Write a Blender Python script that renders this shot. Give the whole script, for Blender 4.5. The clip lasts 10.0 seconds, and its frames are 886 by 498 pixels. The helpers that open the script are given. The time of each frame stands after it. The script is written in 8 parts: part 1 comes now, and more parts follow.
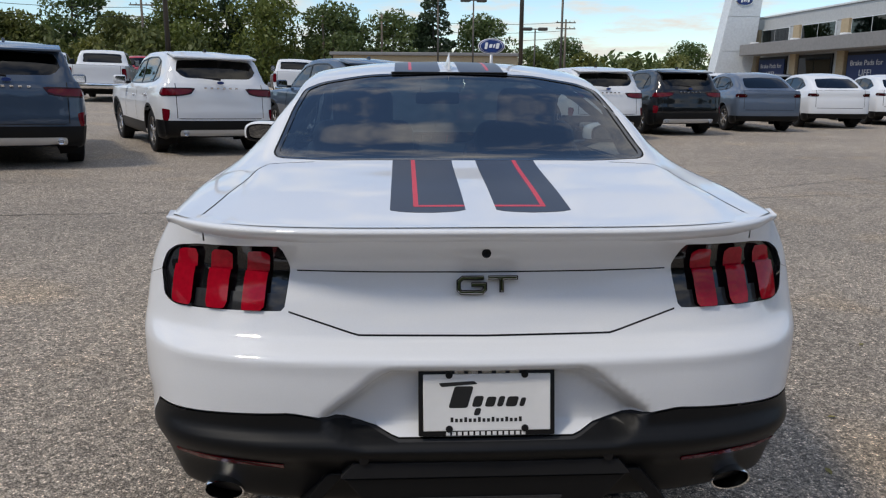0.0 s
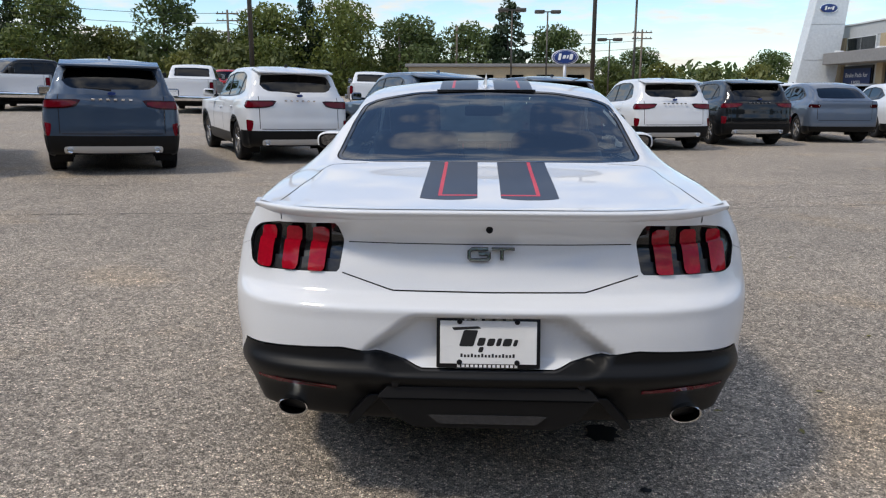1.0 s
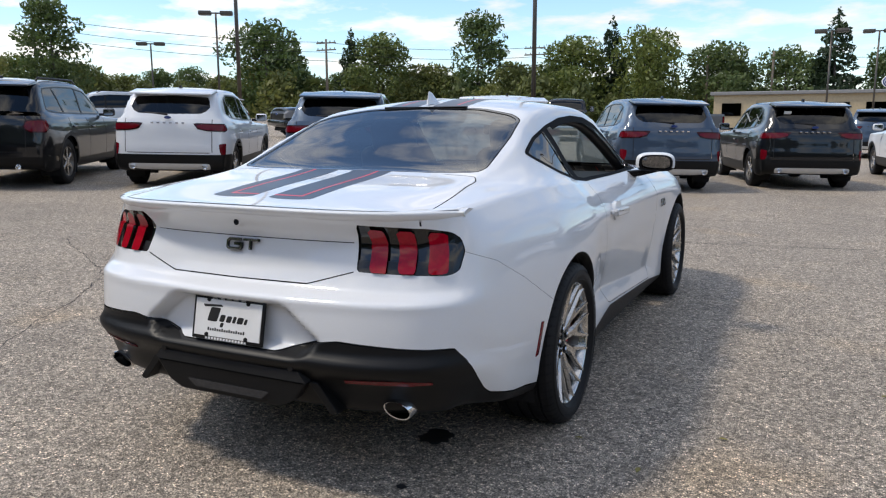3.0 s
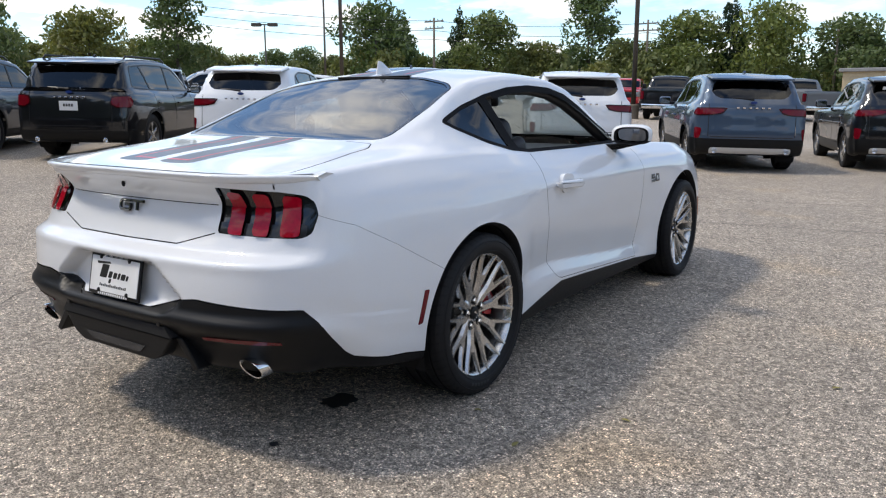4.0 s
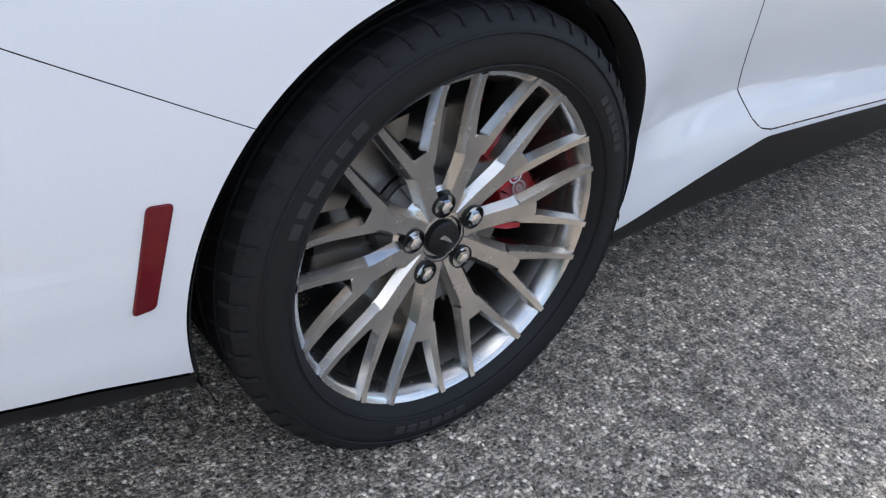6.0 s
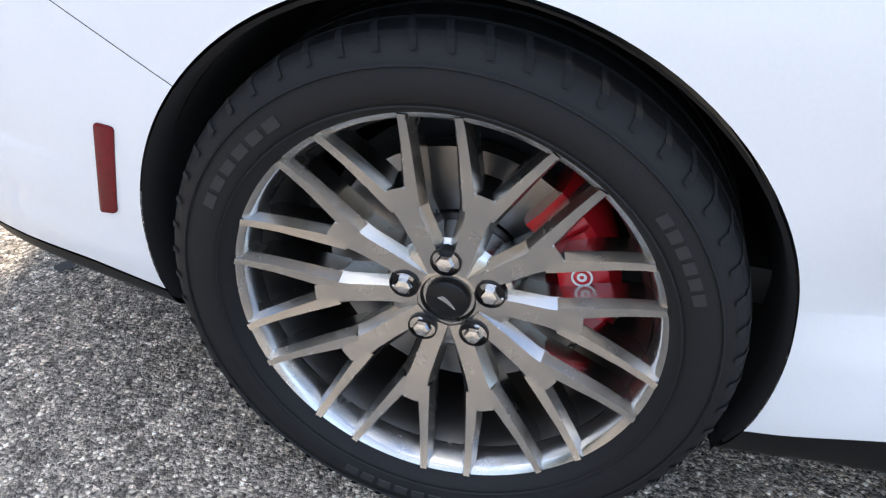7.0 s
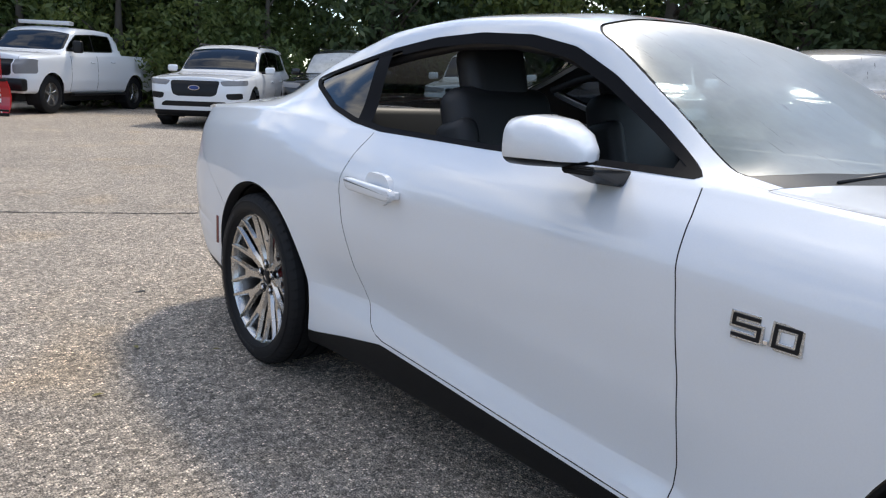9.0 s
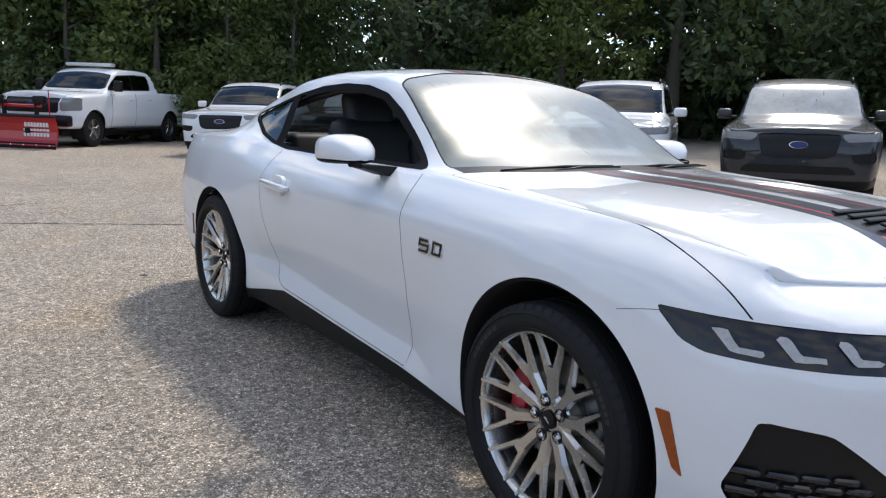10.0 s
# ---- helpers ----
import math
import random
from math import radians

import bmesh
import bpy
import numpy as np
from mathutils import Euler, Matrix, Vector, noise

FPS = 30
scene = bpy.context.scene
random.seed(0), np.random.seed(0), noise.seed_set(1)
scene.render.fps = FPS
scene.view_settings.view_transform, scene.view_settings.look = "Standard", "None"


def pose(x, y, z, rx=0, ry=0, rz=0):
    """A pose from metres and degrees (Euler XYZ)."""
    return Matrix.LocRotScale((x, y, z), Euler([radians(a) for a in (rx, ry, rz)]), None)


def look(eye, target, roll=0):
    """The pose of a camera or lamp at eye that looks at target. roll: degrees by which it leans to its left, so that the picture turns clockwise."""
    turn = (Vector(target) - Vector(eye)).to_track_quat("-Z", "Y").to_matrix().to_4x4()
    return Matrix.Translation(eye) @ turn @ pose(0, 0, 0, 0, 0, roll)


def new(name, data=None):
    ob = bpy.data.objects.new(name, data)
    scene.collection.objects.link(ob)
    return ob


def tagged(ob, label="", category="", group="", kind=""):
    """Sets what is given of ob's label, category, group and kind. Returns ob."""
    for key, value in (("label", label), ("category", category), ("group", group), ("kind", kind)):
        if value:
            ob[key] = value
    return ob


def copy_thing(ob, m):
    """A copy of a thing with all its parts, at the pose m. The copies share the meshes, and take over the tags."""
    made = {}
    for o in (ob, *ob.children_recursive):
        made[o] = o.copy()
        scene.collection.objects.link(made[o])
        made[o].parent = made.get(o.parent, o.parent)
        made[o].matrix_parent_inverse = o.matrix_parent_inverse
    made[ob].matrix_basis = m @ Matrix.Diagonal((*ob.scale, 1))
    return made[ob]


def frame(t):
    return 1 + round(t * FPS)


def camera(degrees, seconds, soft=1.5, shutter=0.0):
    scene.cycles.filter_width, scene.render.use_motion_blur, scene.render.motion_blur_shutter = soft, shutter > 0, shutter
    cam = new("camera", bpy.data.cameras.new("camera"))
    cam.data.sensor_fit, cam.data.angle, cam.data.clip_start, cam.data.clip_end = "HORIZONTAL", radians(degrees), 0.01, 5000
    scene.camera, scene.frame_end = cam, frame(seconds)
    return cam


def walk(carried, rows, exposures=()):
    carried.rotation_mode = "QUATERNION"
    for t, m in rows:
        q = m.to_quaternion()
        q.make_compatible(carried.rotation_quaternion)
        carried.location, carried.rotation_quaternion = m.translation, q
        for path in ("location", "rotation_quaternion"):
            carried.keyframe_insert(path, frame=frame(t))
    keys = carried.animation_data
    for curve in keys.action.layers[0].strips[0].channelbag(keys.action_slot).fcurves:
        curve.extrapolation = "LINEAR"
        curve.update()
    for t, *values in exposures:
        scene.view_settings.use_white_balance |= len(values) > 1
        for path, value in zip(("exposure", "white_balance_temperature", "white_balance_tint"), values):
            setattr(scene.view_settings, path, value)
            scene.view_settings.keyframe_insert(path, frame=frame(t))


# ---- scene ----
cam = camera(60.7, 10.0, soft=1.2)
PATH = [
    (0, look((-0.192, -2.736, 1.341), (-0.087, -0.786, 0.905), 0.36)),
    (0.5, look((-0.104, -3.149, 1.347), (-0.085, -1.196, 0.918), 0.18)),
    (1, look((-0.041, -3.321, 1.368), (-0.128, -1.365, 0.958), 0.09)),
    (1.5, look((0.197, -3.272, 1.359), (-0.040, -1.328, 0.954), 0.13)),
    (2, look((0.695, -3.160, 1.316), (0.255, -1.247, 0.933), 0.09)),
    (2.5, look((1.217, -3.148, 1.305), (0.555, -1.294, 0.953), 0.18)),
    (4, look((2.555, -2.674, 1.248), (1.444, -1.057, 0.864), -0.14)),
    (4.5, look((2.532, -2.237, 1.211), (1.382, -0.678, 0.716), 0.42)),
    (5, look((2.196, -1.664, 1.186), (1.024, -0.174, 0.546), 1.10)),
    (5.5, look((1.859, -1.070, 1.086), (0.682, 0.313, 0.248), 1.92)),
    (5.7, look((1.687, -0.865, 1.003), (0.499, 0.438, 0.060), 2.90)),
    (6.8, look((1.562, -0.002, 0.890), (-0.062, -0.068, -0.275), 3.08)),
    (7, look((1.611, 0.161, 0.920), (-0.013, -0.216, -0.184), 2.53)),
    (7.5, look((1.778, 0.713, 1.023), (0.272, -0.256, 0.133), 3.07)),
    (8, look((1.948, 1.379, 1.090), (0.585, 0.054, 0.469), 4.14)),
    (8.5, look((2.047, 2.088, 1.123), (0.784, 0.613, 0.644), 4.29)),
    (9, look((2.196, 2.796, 1.170), (0.977, 1.270, 0.741), 3.06)),
    (9.5, look((2.264, 3.531, 1.182), (1.087, 1.960, 0.798), 2.46)),
    (10, look((2.349, 4.213, 1.211), (1.202, 2.614, 0.855), 2.25)),
]
walk(cam, PATH, exposures=((0, 0.32, 7000, 10), (0.5, 0.5, 7000, 10), (1, 0.54, 7000, 10), (1.5, 0.58, 7000, 10), (2, 0.61, 7000, 10), (2.5, 0.64, 7000, 10), (4, 0.88, 7000, 10), (4.5, 0.95, 7000, 10), (5, 1.12, 7000, 10), (5.5, 1.34, 7000, 10), (6.8, 2.2, 7100, 10), (7, 2.18, 7100, 10), (7.5, 1.74, 7000, 10), (8, 1.33, 7000, 10), (8.5, 1.17, 7000, 10), (9, 1.12, 7000, 10), (10, 1.02, 7000, 10)))

# ---- sky and sun ----
SUN_DIR = Vector((-0.62, -0.36, 1.0)).normalized()
SUN_EL = math.asin(SUN_DIR.z)
world = bpy.data.worlds.new("sky")
scene.world = world
world.use_nodes = True
wn = world.node_tree
sky = wn.nodes.new("ShaderNodeTexSky")
sky.sky_type = "NISHITA"
sky.sun_disc = False
sky.sun_elevation = SUN_EL
sky.sun_rotation = math.atan2(SUN_DIR.x, SUN_DIR.y)
sky.air_density, sky.dust_density, sky.ozone_density = 1.0, 0.15, 1.8
wtc = wn.nodes.new("ShaderNodeTexCoord")
wsep = wn.nodes.new("ShaderNodeSeparateXYZ")
wn.links.new(wtc.outputs["Generated"], wsep.inputs[0])
# clouds: noise on a flat layer over the place
wdiv = wn.nodes.new("ShaderNodeMath"); wdiv.operation = "ADD"; wdiv.inputs[1].default_value = 0.16
wn.links.new(wsep.outputs["Z"], wdiv.inputs[0])
wmax = wn.nodes.new("ShaderNodeMath"); wmax.operation = "MAXIMUM"; wmax.inputs[1].default_value = 0.05
wn.links.new(wdiv.outputs[0], wmax.inputs[0])
wx = wn.nodes.new("ShaderNodeMath"); wx.operation = "DIVIDE"
wy = wn.nodes.new("ShaderNodeMath"); wy.operation = "DIVIDE"
wn.links.new(wsep.outputs["X"], wx.inputs[0]); wn.links.new(wmax.outputs[0], wx.inputs[1])
wn.links.new(wsep.outputs["Y"], wy.inputs[0]); wn.links.new(wmax.outputs[0], wy.inputs[1])
wcomb = wn.nodes.new("ShaderNodeCombineXYZ")
wn.links.new(wx.outputs[0], wcomb.inputs[0]); wn.links.new(wy.outputs[0], wcomb.inputs[1])
wnoise = wn.nodes.new("ShaderNodeTexNoise")
wnoise.inputs["Scale"].default_value = 2.6
wnoise.inputs["Detail"].default_value = 8.0
wnoise.inputs["Roughness"].default_value = 0.58
wn.links.new(wcomb.outputs[0], wnoise.inputs["Vector"])
wramp = wn.nodes.new("ShaderNodeValToRGB")
wramp.color_ramp.elements[0].position = 0.46
wramp.color_ramp.elements[1].position = 0.66
wn.links.new(wnoise.outputs["Fac"], wramp.inputs[0])
wmix = wn.nodes.new("ShaderNodeMix"); wmix.data_type = "RGBA"
wn.links.new(wramp.outputs["Color"], wmix.inputs["Factor"])
wtint = wn.nodes.new("ShaderNodeMix"); wtint.data_type = "RGBA"; wtint.blend_type = "MULTIPLY"
wtint.inputs[0].default_value = 1.0
wtint.inputs[7].default_value = (0.66, 0.77, 0.88, 1)
wn.links.new(sky.outputs[0], wtint.inputs[6])
wn.links.new(wtint.outputs[2], wmix.inputs[6])
# thin cloud glows the more the nearer it stands to the sun
wdot = wn.nodes.new("ShaderNodeVectorMath"); wdot.operation = "DOT_PRODUCT"
wn.links.new(wtc.outputs["Generated"], wdot.inputs[0])
wdot.inputs[1].default_value = tuple(SUN_DIR)
wglow = wn.nodes.new("ShaderNodeValToRGB")
for e, (q, v) in zip((wglow.color_ramp.elements[0], wglow.color_ramp.elements.new(0.80), wglow.color_ramp.elements.new(0.93), wglow.color_ramp.elements[-1]), ((0.0, 0.23), (0.80, 0.47), (0.93, 0.56), (1.0, 0.66))):
    e.position, e.color = q, (v, v * 0.995, v * 0.985, 1)
wn.links.new(wdot.outputs["Value"], wglow.inputs[0])
wcloud = wn.nodes.new("ShaderNodeVectorMath"); wcloud.operation = "SCALE"
wcloud.inputs["Scale"].default_value = 18.0
wn.links.new(wglow.outputs["Color"], wcloud.inputs[0])
wn.links.new(wcloud.outputs[0], wmix.inputs[7])
wbg = wn.nodes["Background"]
wn.links.new(wmix.outputs[2], wbg.inputs[0])
wbg.inputs[1].default_value = 0.15
sun_data = bpy.data.lights.new("sun", "SUN")
sun_data.energy = 1.4
sun_data.angle = radians(8.0)
sun_data.color = (1.0, 0.95, 0.87)
sun = new("sun", sun_data)
sun.matrix_world = look(SUN_DIR * 60, (0, 0, 0))

# ---- materials ----
def node_mat(name):
    m = bpy.data.materials.new(name)
    m.use_nodes = True
    nt = m.node_tree
    return m, nt, nt.nodes["Principled BSDF"]


def texco(nt, which="Object"):
    return nt.nodes.new("ShaderNodeTexCoord").outputs[which]


def noise_tex(nt, scale, detail=4.0, rough=0.55, vec=None):
    n = nt.nodes.new("ShaderNodeTexNoise")
    n.inputs["Scale"].default_value, n.inputs["Detail"].default_value, n.inputs["Roughness"].default_value = scale, detail, rough
    nt.links.new(vec if vec else texco(nt), n.inputs["Vector"])
    return n.outputs["Fac"]


def ramp(nt, fac, stops):
    r = nt.nodes.new("ShaderNodeValToRGB")
    el = r.color_ramp.elements
    while len(el) < len(stops):
        el.new(0.5)
    for e, (p, c) in zip(el, stops):
        e.position = p
        e.color = (*c, 1) if len(c) == 3 else c
    nt.links.new(fac, r.inputs[0])
    return r.outputs["Color"]


def mixc(nt, fac, a, b, kind="MIX"):
    n = nt.nodes.new("ShaderNodeMix")
    n.data_type, n.blend_type = "RGBA", kind
    for sock, v in ((n.inputs[0], fac), (n.inputs[6], a), (n.inputs[7], b)):
        if isinstance(v, (int, float)):
            sock.default_value = v
        elif isinstance(v, tuple):
            sock.default_value = (*v, 1)
        else:
            nt.links.new(v, sock)
    return n.outputs[2]


def bump(nt, p, height, strength=0.3, dist=0.01):
    b = nt.nodes.new("ShaderNodeBump")
    b.inputs["Strength"].default_value, b.inputs["Distance"].default_value = strength, dist
    nt.links.new(height, b.inputs["Height"])
    nt.links.new(b.outputs[0], p.inputs["Normal"])


def paint(name, col, metallic=0.0, coat=1.0, rough=0.35, dirt=0.06):
    """Clear-coated car paint with a faint film of dust."""
    m, nt, p = node_mat(name)
    n1 = noise_tex(nt, 3.0, 5)
    n2 = noise_tex(nt, 260.0, 2)
    dust = tuple(c * (1 - dirt) + 0.30 * dirt for c in col)
    c = mixc(nt, ramp(nt, n1, [(0.35, (0, 0, 0)), (0.75, (1, 1, 1))]), col, dust)
    c = mixc(nt, n2, c, tuple(min(1, v * 1.05) for v in col))
    nt.links.new(c, p.inputs["Base Color"])
    p.inputs["Metallic"].default_value = metallic
    p.inputs["Roughness"].default_value = rough
    p.inputs["Specular IOR Level"].default_value = 0.15
    p.inputs["Coat Weight"].default_value = coat
    p.inputs["Coat Roughness"].default_value = 0.03
    return m


def plastic(name, col, rough=0.55, grain=600.0, strength=0.12, spec=0.5):
    m, nt, p = node_mat(name)
    n1 = noise_tex(nt, 6.0, 4)
    c = mixc(nt, n1, tuple(v * 0.8 for v in col), tuple(v * 1.25 + 0.001 for v in col))
    nt.links.new(c, p.inputs["Base Color"])
    p.inputs["Roughness"].default_value = rough
    p.inputs["Specular IOR Level"].default_value = spec
    bump(nt, p, noise_tex(nt, grain, 2), strength, 0.002)
    return m


def metal(name, col, rough=0.25, scale=40.0):
    m, nt, p = node_mat(name)
    n1 = noise_tex(nt, scale, 4)
    c = mixc(nt, n1, tuple(v * 0.85 for v in col), tuple(min(1, v * 1.1) for v in col))
    nt.links.new(c, p.inputs["Base Color"])
    p.inputs["Metallic"].default_value = 1.0
    r = nt.nodes.new("ShaderNodeMapRange")
    r.inputs["To Min"].default_value, r.inputs["To Max"].default_value = rough * 0.7, rough * 1.4
    nt.links.new(n1, r.inputs["Value"])
    nt.links.new(r.outputs[0], p.inputs["Roughness"])
    return m


def pane_mat(name, tint, film=0.0, film_col=(0.6, 0.65, 0.65), film_scale=7.0, ior=1.52, rough=0.02):
    """A thin pane: tinted see-through body, Fresnel gloss, and where wanted a dull film of dew and dirt, or of dew and
    painted sky reflection.
    """
    m, nt, p = node_mat(name)
    out = nt.nodes["Material Output"]
    tr = nt.nodes.new("ShaderNodeBsdfTransparent")
    tr.inputs["Color"].default_value = (*tint, 1)
    gl = nt.nodes.new("ShaderNodeBsdfGlossy")
    gl.inputs["Roughness"].default_value = rough
    lw = nt.nodes.new("ShaderNodeLayerWeight")
    lw.inputs["Blend"].default_value = 0.5
    pw = nt.nodes.new("ShaderNodeMath")
    pw.operation = "POWER"
    nt.links.new(lw.outputs["Facing"], pw.inputs[0])
    pw.inputs[1].default_value = 4.0
    fr = nt.nodes.new("ShaderNodeMapRange")
    fr.inputs["To Min"].default_value = ((ior - 1) / (ior + 1)) ** 2 * 1.7
    fr.inputs["To Max"].default_value = 0.95
    nt.links.new(pw.outputs[0], fr.inputs["Value"])
    body = tr.outputs[0]
    if film:
        df = nt.nodes.new("ShaderNodeBsdfDiffuse")
        back = nt.nodes.new("ShaderNodeBsdfTranslucent")
        film_mix = nt.nodes.new("ShaderNodeMixShader")
        film_mix.inputs[0].default_value = 0.3
        nt.links.new(df.outputs[0], film_mix.inputs[1]); nt.links.new(back.outputs[0], film_mix.inputs[2])
        n = noise_tex(nt, film_scale, 7, 0.65)
        mp = nt.nodes.new("ShaderNodeMapping")
        nt.links.new(texco(nt), mp.inputs[0])
        mp.inputs["Rotation"].default_value = (0, 0, 0.6)
        mp.inputs["Scale"].default_value = (30, 5, 5)
        n2 = noise_tex(nt, 1.0, 5, 0.6, mp.outputs[0])
        c = mixc(nt, ramp(nt, n2, [(0.30, (1, 1, 1)), (0.36, (0, 0, 0))]), film_col, tuple(v * 0.3 for v in film_col))
        nt.links.new(c, df.inputs["Color"]); nt.links.new(c, back.inputs["Color"])
        mr = nt.nodes.new("ShaderNodeMapRange")
        mr.inputs["From Min"].default_value, mr.inputs["From Max"].default_value = 0.3, 0.62
        mr.inputs["To Min"].default_value, mr.inputs["To Max"].default_value = film * 0.7, film
        nt.links.new(n, mr.inputs["Value"])
        mx = nt.nodes.new("ShaderNodeMixShader")
        nt.links.new(mr.outputs[0], mx.inputs[0]); nt.links.new(tr.outputs[0], mx.inputs[1]); nt.links.new(film_mix.outputs[0], mx.inputs[2])
        body = mx.outputs[0]
    mix = nt.nodes.new("ShaderNodeMixShader")
    nt.links.new(fr.outputs[0], mix.inputs[0]); nt.links.new(body, mix.inputs[1]); nt.links.new(gl.outputs[0], mix.inputs[2])
    nt.links.new(mix.outputs[0], out.inputs["Surface"])
    return m


def lens_mat(name, col, rough=0.08):
    """Coloured lamp plastic, glossy over a patterned body."""
    m, nt, p = node_mat(name)
    n = noise_tex(nt, 90.0, 2)
    nt.links.new(mixc(nt, n, tuple(v * 0.7 for v in col), tuple(min(1, v * 1.3) for v in col)), p.inputs["Base Color"])
    p.inputs["Roughness"].default_value = rough
    p.inputs["Specular IOR Level"].default_value = 0.2
    p.inputs["Coat Weight"].default_value = 0.25
    p.inputs["Coat Roughness"].default_value = 0.02
    return m


WHITE = paint("white_paint", (0.72, 0.735, 0.755), rough=0.4, dirt=0.05)
BLACK_PAINT = paint("black_paint", (0.004, 0.0045, 0.006), rough=0.3, dirt=0.015)
NAVY_PAINT = paint("steel_blue_paint", (0.042, 0.066, 0.105), metallic=0.35, rough=0.4, dirt=0.08)
BLUEGREY_PAINT = paint("blue_grey_paint", (0.10, 0.13, 0.18), metallic=0.3, rough=0.4, dirt=0.08)
DARKNAVY_PAINT = paint("dark_navy_paint", (0.014, 0.022, 0.035), metallic=0.2, rough=0.35, dirt=0.04)
RED_PAINT = paint("red_paint", (0.42, 0.012, 0.014), rough=0.35, dirt=0.05)
SILVER_PAINT = paint("silver_paint", (0.55, 0.56, 0.57), metallic=0.4, rough=0.4)
GREY_PAINT = paint("grey_paint", (0.16, 0.165, 0.17), metallic=0.3, rough=0.4)
TRIM = plastic("black_trim", (0.0050, 0.0053, 0.0060), 0.42, spec=0.22)
SATIN = plastic("satin_black", (0.008, 0.008, 0.009), 0.35, 300, 0.04, 0.25)
GLOSS_BLACK = paint("gloss_black", (0.006, 0.006, 0.007), rough=0.2, dirt=0.01)
FRAME_BLACK = plastic("frame_black", (0.006, 0.006, 0.007), 0.75, 300, 0.04, 0.1)
MIRROR = metal("mirror_silver", (0.22, 0.225, 0.235), 0.03)
GAP = plastic("gap_black", (0.03, 0.03, 0.032), 0.9)
RUBBER = plastic("tyre_rubber", (0.0125, 0.0126, 0.0136), 0.6, 350, 0.2, 0.19)
RUBBER_MARK = plastic("tyre_mark", (0.016, 0.016, 0.017), 0.7, 350, 0.2)
LINER = plastic("liner_black", (0.007, 0.007, 0.008), 0.95)
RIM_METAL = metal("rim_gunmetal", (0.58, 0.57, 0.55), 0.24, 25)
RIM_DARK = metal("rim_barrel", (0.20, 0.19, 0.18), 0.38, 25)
RIM_BRIGHT = metal("rim_bright", (0.62, 0.62, 0.62), 0.25, 25)
CHROME = metal("chrome", (0.78, 0.78, 0.78), 0.08)
STEEL = metal("disc_steel", (0.32, 0.31, 0.30), 0.35, 60)
CALIPER = paint("caliper_red", (0.55, 0.012, 0.02), rough=0.3, dirt=0.03)
STRIPE = plastic("stripe_vinyl", (0.022, 0.024, 0.036), 0.28, 500, 0.03)
STRIPE_RED = plastic("stripe_red_vinyl", (0.60, 0.02, 0.035), 0.3, 500, 0.03)
LENS_RED = lens_mat("lens_red", (0.34, 0.004, 0.016), 0.05)
LENS_DARKRED = lens_mat("lens_dark_red", (0.13, 0.003, 0.009), 0.1)
LENS_AMBER = lens_mat("lens_amber", (0.30, 0.065, 0.012))
LENS_CLEAR = lens_mat("lens_clear", (0.42, 0.42, 0.42))
LENS_GREY = lens_mat("lens_grey", (0.035, 0.035, 0.037))
LENS_DEEP = lens_mat("lens_deep_red", (0.035, 0.003, 0.005), 0.1)
LENS_MID = lens_mat("lens_mid", (0.20, 0.20, 0.205))
LENS_SMOKE = lens_mat("lens_smoke", (0.028, 0.028, 0.030))
GLASS_DARK = pane_mat("dark_glass", (0.022, 0.025, 0.028), ior=1.4)
GLASS_REAR = pane_mat("rear_glass", (0.28, 0.34, 0.35), ior=1.85)
GLASS_CLEAR = pane_mat("clear_glass", (0.72, 0.80, 0.78))
# film colour is dew streaks plus the pale sky reflection painted in
GLASS_WS = pane_mat("windscreen_glass", (0.66, 0.73, 0.71), 0.46, (0.44, 0.52, 0.50), ior=1.25, rough=0.30)
GLASS_DEW = pane_mat("dewy_glass", (0.10, 0.11, 0.11), 0.9, (0.62, 0.63, 0.61), 5.0, rough=0.16)
LEATHER = plastic("black_leather", (0.016, 0.016, 0.0175), 0.5, 180, 0.2, 0.35)
PLATE_WHITE = plastic("plate_white", (0.75, 0.75, 0.74), 0.35, 200, 0.02)
INK = plastic("ink_black", (0.01, 0.01, 0.01), 0.5)
PAPER = plastic("paper_white", (0.8, 0.8, 0.78), 0.7)

# ---- geometry tools ----
def mesh_of(name, verts, faces, material, smooth=True, normals=None):
    me = bpy.data.meshes.new(name)
    me.from_pydata([tuple(v) for v in verts], [], [tuple(f) for f in faces])
    me.materials.append(material)
    if smooth:
        me.polygons.foreach_set("use_smooth", [True] * len(me.polygons))
    me.update()
    if normals is not None:
        me.normals_split_custom_set_from_vertices([tuple(n) for n in normals])
    return me


def part(name, bm, material, parent, label=""):
    """Links a bmesh or a mesh as one object under a thing or a part."""
    if isinstance(bm, bmesh.types.BMesh):
        me = bpy.data.meshes.new(name)
        bm.to_mesh(me)
        bm.free()
        me.materials.append(material)
    else:
        me = bm
    ob = new(name, me)
    ob.parent = parent
    if label:
        ob["label"] = label
    return ob


def thing(name, label, category, group="", m=None, kind=""):
    ob = new(name)
    ob.empty_display_size = 0.2
    if m is not None:
        ob.matrix_world = m
    return tagged(ob, label, category, group, kind)


def smooth_all(bm, angle=40):
    for f in bm.faces:
        f.smooth = True
    for e in bm.edges:
        if len(e.link_faces) == 2 and e.calc_face_angle(0) > radians(angle):
            e.smooth = False
    return bm


